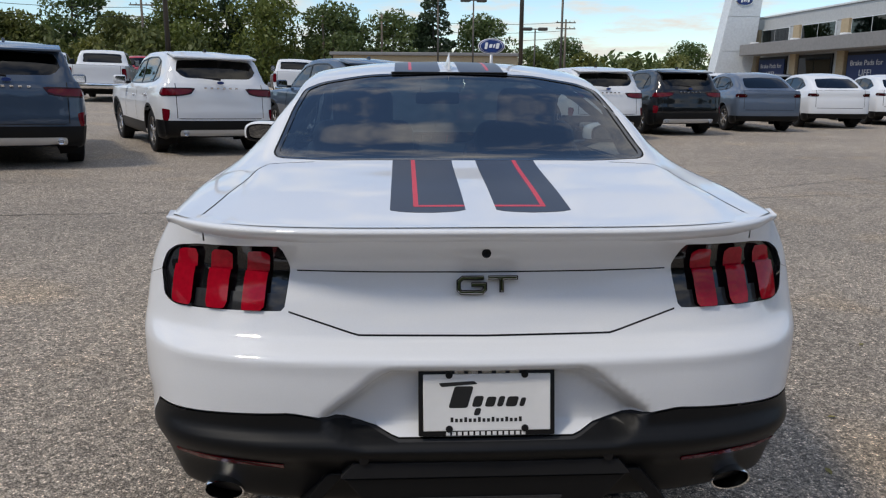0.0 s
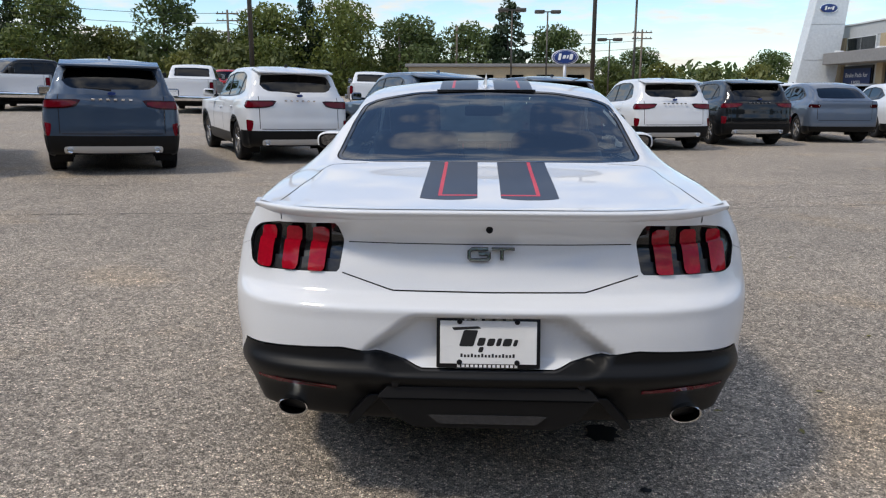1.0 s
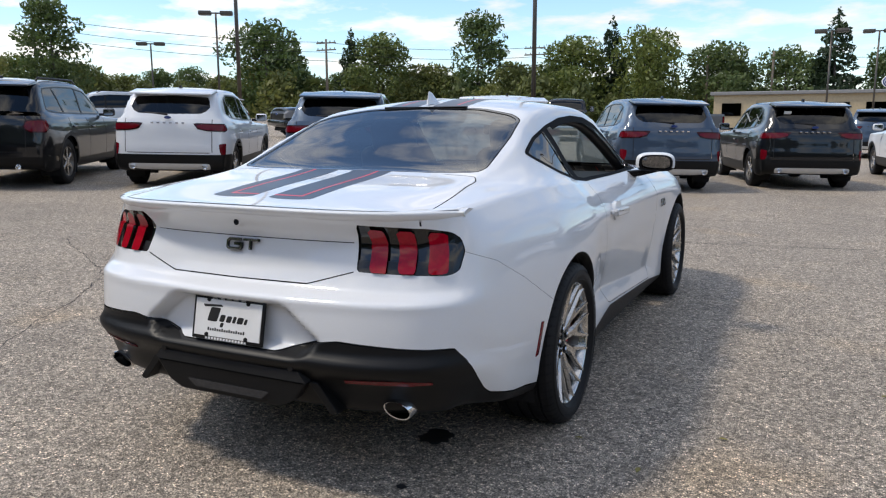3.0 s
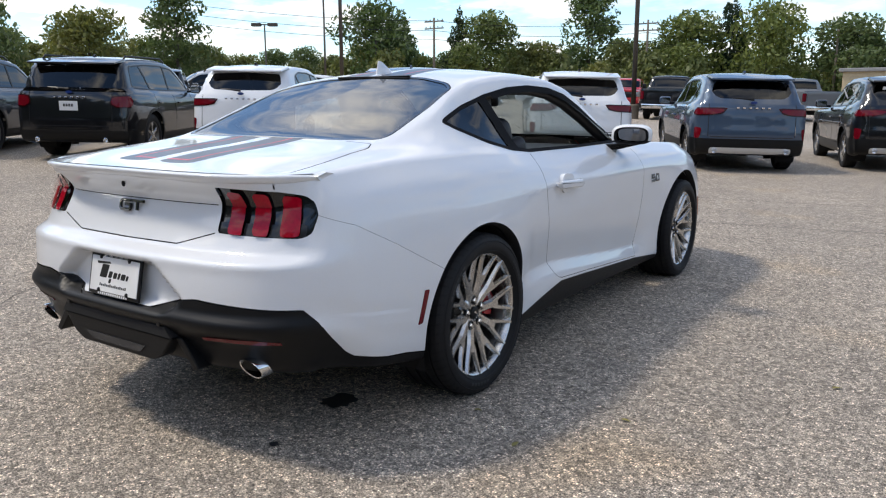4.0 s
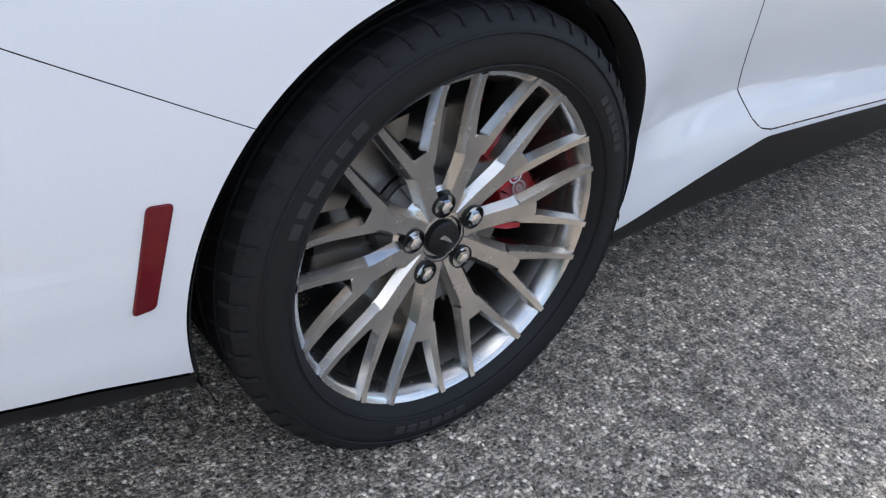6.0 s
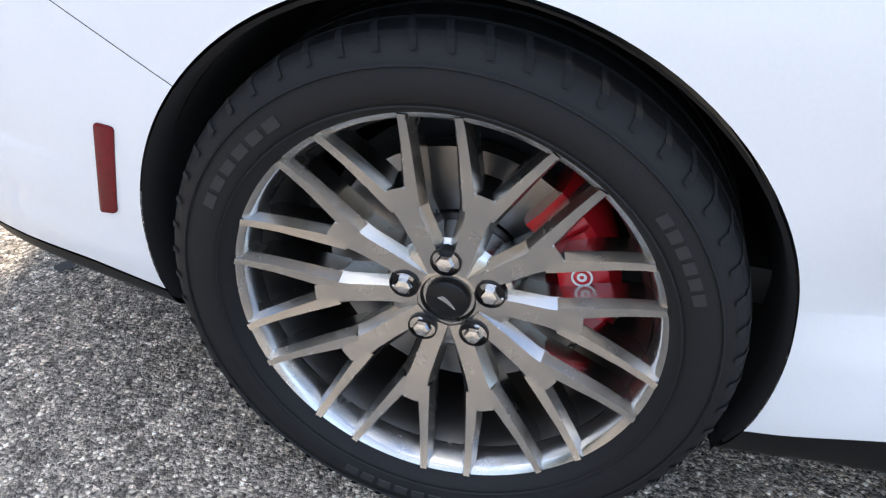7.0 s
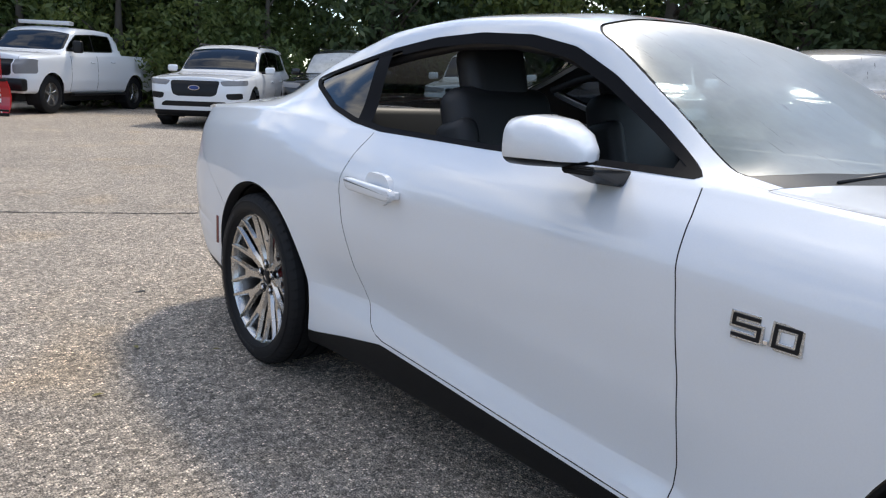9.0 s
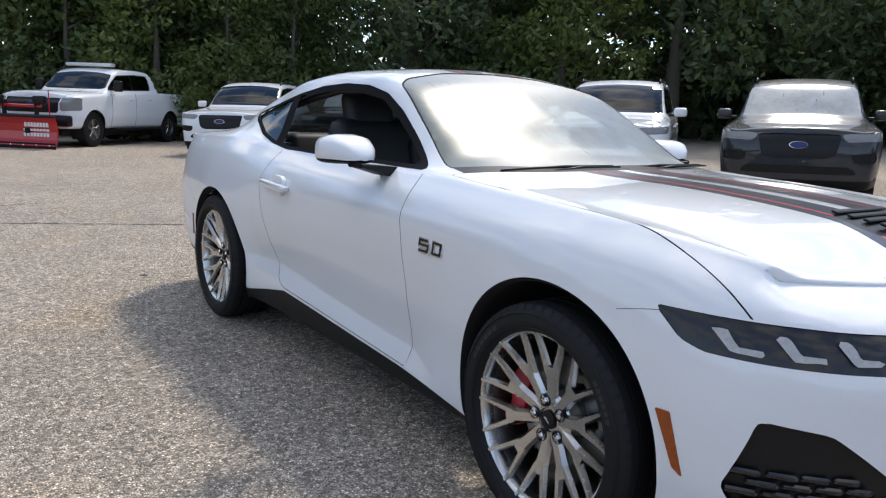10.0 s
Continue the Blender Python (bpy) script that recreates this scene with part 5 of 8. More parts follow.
    for k in range(14):
        x = -0.095 + 0.0135 * k
        ink("frame_bar", [(x, -0.0765), (x + 0.009, -0.0765), (x + 0.009, -0.068), (x, -0.068)], -0.0062, PLATE_WHITE)
    for k in range(5):
        x = -0.075 + 0.032 * k
        ink("frame_bar", [(x, 0.0665), (x + 0.022, 0.0665), (x + 0.022, 0.0760), (x, 0.0760)], -0.0062, RIM_BRIGHT)
    for sx in (-0.088, 0.088):
        for sz in (-0.061, 0.064):
            b = bm_lathe([(0, 0.009), (-0.004, 0.008), (-0.005, 0.0)], "y", 10)
            bmesh.ops.translate(b, vec=(sx, -0.0062, sz), verts=b.verts)
            part("plate_screw", smooth_all(b), SATIN, pl)
    # badges
    def letters(poly_list, place, depth, name, parent, rim=True, turn=None, fill=SATIN):
        g = new(name)
        g.parent = parent
        g.matrix_local = place
        for polys, mt, a, b in poly_list:
            for poly in polys:
                part("badge_letter", bm_prism(poly, "y", a, b, 0.0008, 1), mt, g)
        return g

    def stroke(pts, w):
        """An outline of constant width along pts, for blocky letters."""
        pts = [np.array(p, float) for p in pts]
        L_, R_ = [], []
        for i, p in enumerate(pts):
            d0 = pts[i] - pts[i - 1] if i else pts[1] - pts[0]
            d1 = pts[i + 1] - pts[i] if i < len(pts) - 1 else d0
            d0, d1 = d0 / np.linalg.norm(d0), d1 / np.linalg.norm(d1)
            n0, n1 = np.array([-d0[1], d0[0]]), np.array([-d1[1], d1[0]])
            b = (n0 + n1) / max(0.3, 1 + n0 @ n1)
            L_.append(tuple(p + b * w / 2)); R_.append(tuple(p - b * w / 2))
        return L_ + R_[::-1]

    G = [(-0.006, 0.034), (-0.056, 0.034), (-0.066, 0.026), (-0.066, 0.006), (-0.060, 0.0), (-0.010, 0.0), (-0.004, 0.006), (-0.004, 0.018), (-0.036, 0.018)]
    Tt = [(0.004, 0.034), (0.075, 0.034)]
    Ts = [(0.036, 0.034), (0.036, -0.001)]
    place = Matrix.Translation((0.004, -1.0225, 0.853)) @ Matrix.Rotation(radians(-11), 4, "X")
    # wider black strokes paint the shadow round the edges of the chrome letters
    letters([([stroke(G, 0.0105), stroke(Tt, 0.0105), stroke(Ts, 0.0110)], SATIN, -0.002, 0.006), ([stroke(G, 0.0064), stroke(Tt[:1] + [(0.072, 0.034)], 0.0064), stroke([(0.036, 0.031), (0.036, 0.002)], 0.0066)], CHROME, -0.0035, 0.0)], place, 0.005, "rear_badge", car)["label"] = "chrome letter badge with edge shadow painted as black outline"
    five = [(-0.012, 0.030), (-0.052, 0.030), (-0.052, 0.017), (-0.012, 0.017), (-0.012, 0.0), (-0.054, 0.0)]
    zero = [(0.012, 0.0), (0.046, 0.0), (0.046, 0.030), (0.012, 0.030), (0.012, -0.003)]
    for s in (1, -1):
        place = Matrix.Translation((s * 0.9195, 2.145, 0.741)) @ Matrix.Rotation(radians(90 * s), 4, "Z") @ Matrix.Rotation(radians(-7), 4, "X") @ Matrix.Diagonal((1.28, 1, 1.22, 1))
        letters([([stroke(five, 0.0135), stroke(zero, 0.0135)], RIM_BRIGHT, -0.002, 0.006), ([stroke(five, 0.0060), stroke(zero, 0.0060)], SATIN, -0.0035, 0.0), ([[(-0.004, -0.003), (0.003, -0.003), (0.003, 0.004), (-0.004, 0.004)]], CHROME, -0.003, 0.005)], place, 0.005, "fender_badge", car)["label"] = "chrome and black number badge"
    hole = bm_lathe([(0.0, 0.011), (-0.002, 0.011), (-0.003, 0.008), (0.004, 0.0)], "y", 16)
    bmesh.ops.translate(hole, vec=(0.0, -1.040, 0.951), verts=hole.verts)
    part("camera_lens", smooth_all(hole), LINER, car)
    # roof aerial fin
    V, F = [], []
    prof = [(0.62, 0.050, 0.000), (0.60, 0.036, 0.014), (0.575, 0.026, 0.032), (0.545, 0.014, 0.055), (0.520, 0.006, 0.066), (0.505, 0.003, 0.066), (0.50, 0.010, 0.040), (0.49, 0.030, 0.0)]
    zr = lambda y: float(np.interp(y, [0.45, 0.85], [1.380, 1.424])) - 0.002
    for k in range(len(prof)):
        y, w, h = prof[k]
        V += [(-w * 0.62, y - 0.05, zr(y)), (-w * 0.16, y - 0.05, zr(y) + h), (w * 0.16, y - 0.05, zr(y) + h), (w * 0.62, y - 0.05, zr(y))]
    for k in range(len(prof) - 1):
        for c in range(3):
            F.append((4 * k + c, 4 * k + c + 1, 4 * k + c + 5, 4 * k + c + 4))
    part("aerial_fin", mesh_of("aerial_fin", V, F, WHITE), WHITE, car)
    part("high_brake_lamp", bm_prism(round_poly([(-0.235, 0.402), (0.235, 0.402), (0.24, 0.428), (-0.24, 0.428)], 0.008, 2), "z", 1.362, 1.3735, 0.002), GLOSS_BLACK, car)
    # door handles
    for s in (1, -1):
        h = new("door_handle")
        h.parent = car
        h.matrix_local = Matrix.Translation((s * 0.912, 0.838, 0.836)) @ Matrix.Rotation(radians(-2.0), 4, "X")
        grip = bm_prism(round_poly([(-0.145, 0.014), (-0.125, -0.020), (0.115, -0.020), (0.134, 0.0), (0.115, 0.019), (-0.125, 0.019)], 0.016, 4), "x", s * 0.010, s * 0.036, 0.009, 3)
        part("grip", smooth_all(grip, 35), WHITE, h)
        cup = bm_prism(round_poly([(-0.05, 0.05), (0.055, 0.05), (0.085, 0.0), (0.055, -0.045), (-0.05, -0.045), (-0.07, 0.0)], 0.03, 4), "x", s * -0.02, s * 0.0008, 0.0005)
        part("cup", cup, WHITE, h)
        post = bm_box((s * 0.008, -0.11, 0.0), (0.03, 0.03, 0.024), 0.006)
        part("post", post, WHITE, h)
        post = bm_box((s * 0.008, 0.11, 0.0), (0.03, 0.03, 0.024), 0.006)
        part("post", post, WHITE, h)
    # mirrors: shell, black foot and glass
    for s in (1, -1):
        mi = new("door_mirror")
        mi.parent = car
        mi.matrix_local = Matrix.Translation((s * 0.948, 1.615, 1.045)) @ Matrix.Rotation(radians(14 * s), 4, "Z")
        ring = []
        for yk, sx, sz, cz in ((-0.075, 0.098, 0.054, 0.0), (-0.068, 0.112, 0.063, 0.0), (-0.03, 0.115, 0.066, 0.002), (0.02, 0.106, 0.060, 0.0), (0.06, 0.082, 0.045, -0.008), (0.085, 0.05, 0.025, -0.016), (0.092, 0.02, 0.01, -0.02)):
            ring.append([(s * (0.0 + sx * (abs(math.cos(a)) ** 0.62) * math.copysign(1, math.cos(a))), yk, cz + sz * (abs(math.sin(a)) ** 0.62) * math.copysign(1, math.sin(a)) * (1.0 if math.sin(a) > 0 else 0.72)) for a in [2 * math.pi * k / 32 for k in range(32)]])
        V = [p for r in ring for p in r]
        F = []
        for i in range(len(ring) - 1):
            for k in range(32):
                F.append((i * 32 + k, i * 32 + (k + 1) % 32, (i + 1) * 32 + (k + 1) % 32, (i + 1) * 32 + k))
        F.append(tuple((len(ring) - 1) * 32 + k for k in range(32)))
        under = lambda f: len(f) == 4 and math.sin(2 * math.pi * (f[0] % 32 + 0.5) / 32) < -0.42
        lower = [f for f in F if under(f)]
        upper = [f for f in F if not under(f)]
        fl = (lambda fs: fs) if s < 0 else (lambda fs: [f[::-1] for f in fs])
        part("mirror_shell", mesh_of("mirror_shell", V, fl(upper), WHITE), WHITE, mi)
        part("mirror_base_shell", mesh_of("mirror_base_shell", V, fl(lower), TRIM), TRIM, mi, "black lower shell")
        part("mirror_rim", mesh_of("mirror_rim", [(x * 0.99, y + 0.012, z * 0.98) for x, y, z in ring[0]] + ring[0], [((k + 1) % 32, k, 32 + k, 32 + (k + 1) % 32) for k in range(32)], SATIN), SATIN, mi)
        me = mesh_of("mirror_glass", [(x * 0.86, -0.062 - 0.15 * z - 0.10 * s * x, z * 0.84) for x, y, z in ring[0]], [tuple(range(32))], MIRROR, False)
        part("mirror_glass", me, MIRROR, mi)
        me = mesh_of("mirror_back", [(x * 0.985, -0.048, z * 0.975) for x, y, z in ring[0]], [tuple(range(32))], SATIN, False)
        part("mirror_back", me, SATIN, mi)
        bez = [(x * k, -0.0758, z * k) for k in (1.002, 0.84) for x, y, z in ring[0]]
        bf = [(k, (k + 1) % 32, 32 + (k + 1) % 32, 32 + k) for k in range(32)]
        part("mirror_bezel", mesh_of("mirror_bezel", bez, bf if s > 0 else [f[::-1] for f in bf], FRAME_BLACK, False), FRAME_BLACK, mi, "black mirror bezel")
        foot = bm_prism(round_poly([(s * -0.20, -0.056), (s * -0.03, -0.040), (s * 0.05, -0.034), (s * 0.05, -0.048), (s * -0.09, -0.084), (s * -0.20, -0.094)], 0.008, 3), "y", 0.045, 0.125, 0.008)
        part("mirror_foot", smooth_all(foot), TRIM, mi, "black mirror foot")
    # wheels
    for y, w, r in ((0.0, 0.275, 0.350), (2.72, 0.262, 0.347)):
        for s in (1, -1):
            base = Matrix.Translation((s * (0.946 - w / 2), y, r))
            turn = Matrix.Identity(4) if s > 0 else Matrix.Rotation(math.pi, 4, "Z")
            ca = radians(18) if y < 1 else radians(172)
            if s < 0:
                ca = math.pi - ca
            sport_wheel(car, base @ turn, w, r, radians(4 if y < 1 else 14) if s > 0 else radians(20), ca)
    # honeycomb in the lower intakes, slats in the hood vent
    nose = SKV[(SKV[:, 1] > 3.15) & (SKV[:, 2] < 0.62)]
    for s in (1, -1):
        for r in range(6):
            for k in range(7):
                x, z = 0.845 - 0.052 * k - 0.026 * (r % 2), 0.435 - 0.024 * r
                if z > 0.41 and x < 0.64:
                    continue
                d = np.hypot(nose[:, 0] - x, nose[:, 2] - z)
                near = nose[np.argsort(d)[:4]]
                y = float(near[:, 1].mean())
                slope = float(np.interp(x, [0.45, 0.72, 0.87], [0.5, 1.0, 1.6]))
                bm = bm_box((0, 0, 0), (0.046 * math.hypot(1, slope) * 0.9, 0.012, 0.017), 0.005, 1)
                bmesh.ops.rotate(bm, cent=(0, 0, 0), matrix=Matrix.Rotation(-s * math.atan(slope), 3, "Z"), verts=bm.verts)
                bmesh.ops.translate(bm, vec=(s * x, y - 0.016, z), verts=bm.verts)
                part("intake_cell", bm, GLOSS_BLACK, car)
    for k in range(4):
        y = 3.09 + 0.042 * k
        part("vent_slat", bm_box((0, y, 0.9685 - 0.17 * (y - 3.09)), (0.30 - 0.02 * k, 0.020, 0.008), 0.003, 1, Matrix.Rotation(radians(-16), 3, "X")), TRIM, car)
    # wiper arms on the cowl
    for x0, x1 in ((0.05, 0.50), (-0.52, -0.06)):
        bm = bm_tube([(x0 + 0.30, 2.105, 0.998), (x0 + 0.1, 2.085, 1.018), (x0 - 0.1, 2.092, 1.018)], [0.011, 0.007, 0.004], 6)
        bm_tube([(x1 + 0.06, 2.065, 1.008), (x0 + 0.2, 2.075, 1.020), (x0 - 0.06, 2.088, 1.022)], [0.004, 0.007, 0.004], 6, bm)
        part("wiper", smooth_all(bm), SATIN, car)
    # cabin
    part("cabin_floor", smooth_all(bm_box((0, 0.9, 0.36), (1.5, 2.5, 0.06), 0.01)), LEATHER, car)
    part("parcel_shelf", smooth_all(bm_box((0, -0.06, 0.985), (1.24, 0.56, 0.05), 0.01)), LEATHER, car)
    dash = bm_prism(round_poly([(1.52, 0.72), (1.48, 0.86), (1.56, 0.945), (1.98, 0.97), (2.02, 0.6), (1.6, 0.55)], 0.04, 4), "x", -0.70, 0.70, 0.01)
    part("dashboard", smooth_all(dash), LEATHER, car)
    for s in (1, -1):
        part("door_card", bm_prism(round_poly([(0.68, 0.30), (0.64, 0.97), (1.90, 0.965), (1.90, 0.30)], 0.04, 3), "x", s * 0.70, s * 0.755, 0.012), LEATHER, car)
        part("armrest", smooth_all(bm_box((s * 0.68, 1.2, 0.74), (0.08, 0.5, 0.06), 0.02)), LEATHER, car)
        st = new("front_seat")
        st.parent = car
        st.matrix_local = Matrix.Translation((s * 0.37, 1.04, 0.40))
        part("seat_cushion", smooth_all(bm_box((0, 0.12, 0.14), (0.50, 0.54, 0.17), 0.06, 4)), LEATHER, st)
        rot = Matrix.Rotation(radians(17), 3, "X")
        part("backrest", smooth_all(bm_box((0, -0.20, 0.47), (0.46, 0.15, 0.60), 0.065, 4, rot)), LEATHER, st)
        for w in (1, -1):
            part("side_bolster", smooth_all(bm_box((w * 0.225, -0.15, 0.42), (0.09, 0.17, 0.48), 0.04, 3, rot)), LEATHER, st)
        part("headrest", smooth_all(bm_box((0, -0.300, 0.80), (0.27, 0.12, 0.22), 0.05, 4, rot)), LEATHER, st)
        part("rear_seat_back", smooth_all(bm_box((s * 0.30, 0.24, 0.84), (0.54, 0.14, 0.46), 0.05, 4, Matrix.Rotation(radians(26), 3, "X"))), LEATHER, car)
        part("rear_seat_cushion", smooth_all(bm_box((s * 0.30, 0.40, 0.55), (0.54, 0.42, 0.14), 0.05, 4)), LEATHER, car)
    part("headliner", sk.take("t t_stripe t_red", "headliner", LEATHER, "both", -0.030, N), LEATHER, car)
    for s in (1, -1):
        rail = [(0.10, 1.16, 0.60), (0.30, 1.215, 0.575), (0.55, 1.262, 0.565), (0.80, 1.295, 0.560), (1.05, 1.298, 0.562), (1.25, 1.278, 0.568), (1.42, 1.232, 0.585), (1.60, 1.145, 0.622), (1.78, 1.04, 0.662), (1.92, 0.955, 0.69)]
        part("pillar_trim", smooth_all(bm_tube([(s * x, y, z) for y, z, x in rail], [0.016, 0.018, 0.018, 0.018, 0.020, 0.024, 0.028, 0.030, 0.030, 0.030], 10)), LEATHER, car)
    wheel = bm_lathe([(-0.013, 0.180), (0, 0.193), (0.013, 0.180), (0, 0.167), (-0.013, 0.180)], "y", 32)
    bmesh.ops.rotate(wheel, cent=(0, 0, 0), matrix=Matrix.Rotation(radians(-22), 3, "X"), verts=wheel.verts)
    bmesh.ops.translate(wheel, vec=(-0.37, 1.44, 0.87), verts=wheel.verts)
    part("steering_wheel", smooth_all(wheel), LEATHER, car)
    im = bm_box((0, 1.48, 1.245), (0.24, 0.03, 0.065), 0.014)
    part("cabin_mirror", smooth_all(im), SATIN, car)
    return car


coupe = sports_coupe()

# ---- other vehicles ----
def simple_wheel(parent, m, w, r, rim, style=0):
    """Wheel of a parked car: tyre, rim dish and spokes; outer face towards +x."""
    hub = new("wheel")
    hub.parent = parent
    hub.matrix_local = m
    key = ("tyre", w, r, rim)
    if key not in WHEELS:
        WHEELS[key] = part("tyre", tyre_bm(w, r, rim, 32), RUBBER, hub).data
    else:
        part("tyre", WHEELS[key], RUBBER, hub)
    mt = (RIM_BRIGHT, RIM_METAL, GLOSS_BLACK)[style % 3]
    key = ("rim", w, r, rim, style)
    if key not in WHEELS:
        f = w / 2 - 0.02
        dish = bm_lathe([(f + 0.006, rim + 0.004), (f + 0.004, rim - 0.012), (f - 0.06, rim - 0.03), (f - 0.09, rim * 0.6), (f - 0.09, 0.0)], "x", 32)
        WHEELS[key] = [part("rim", smooth_all(dish), RIM_DARK if style != 2 else SATIN, hub).data]
        sp = bm_prism([(-0.034, 0.03), (-0.024, rim * 0.6), (-0.040, rim - 0.004), (0.040, rim - 0.004), (0.024, rim * 0.6), (0.034, 0.03)], "x", f - 0.035, f - 0.005, 0.006, 1)
        ob = part("spoke", sp, mt, hub)
        WHEELS[key].append(ob.data)
        cap = part("centre_cap", smooth_all(bm_lathe([(f - 0.03, 0.06), (f - 0.002, 0.052), (f + 0.002, 0.0)], "x", 20)), mt, hub)
        WHEELS[key].append(cap.data)
        obs = [ob]
    else:
        part("rim", WHEELS[key][0], mt, hub)
        obs = [part("spoke", WHEELS[key][1], mt, hub)]
        part("centre_cap", WHEELS[key][2], mt, hub)
    n = 5 if style != 1 else 6
    for k in range(1, n):
        ob = part("spoke", WHEELS[key][1], mt, hub)
        ob.matrix_local = Matrix.Rotation(2 * math.pi * k / n, 4, "X")
    return hub


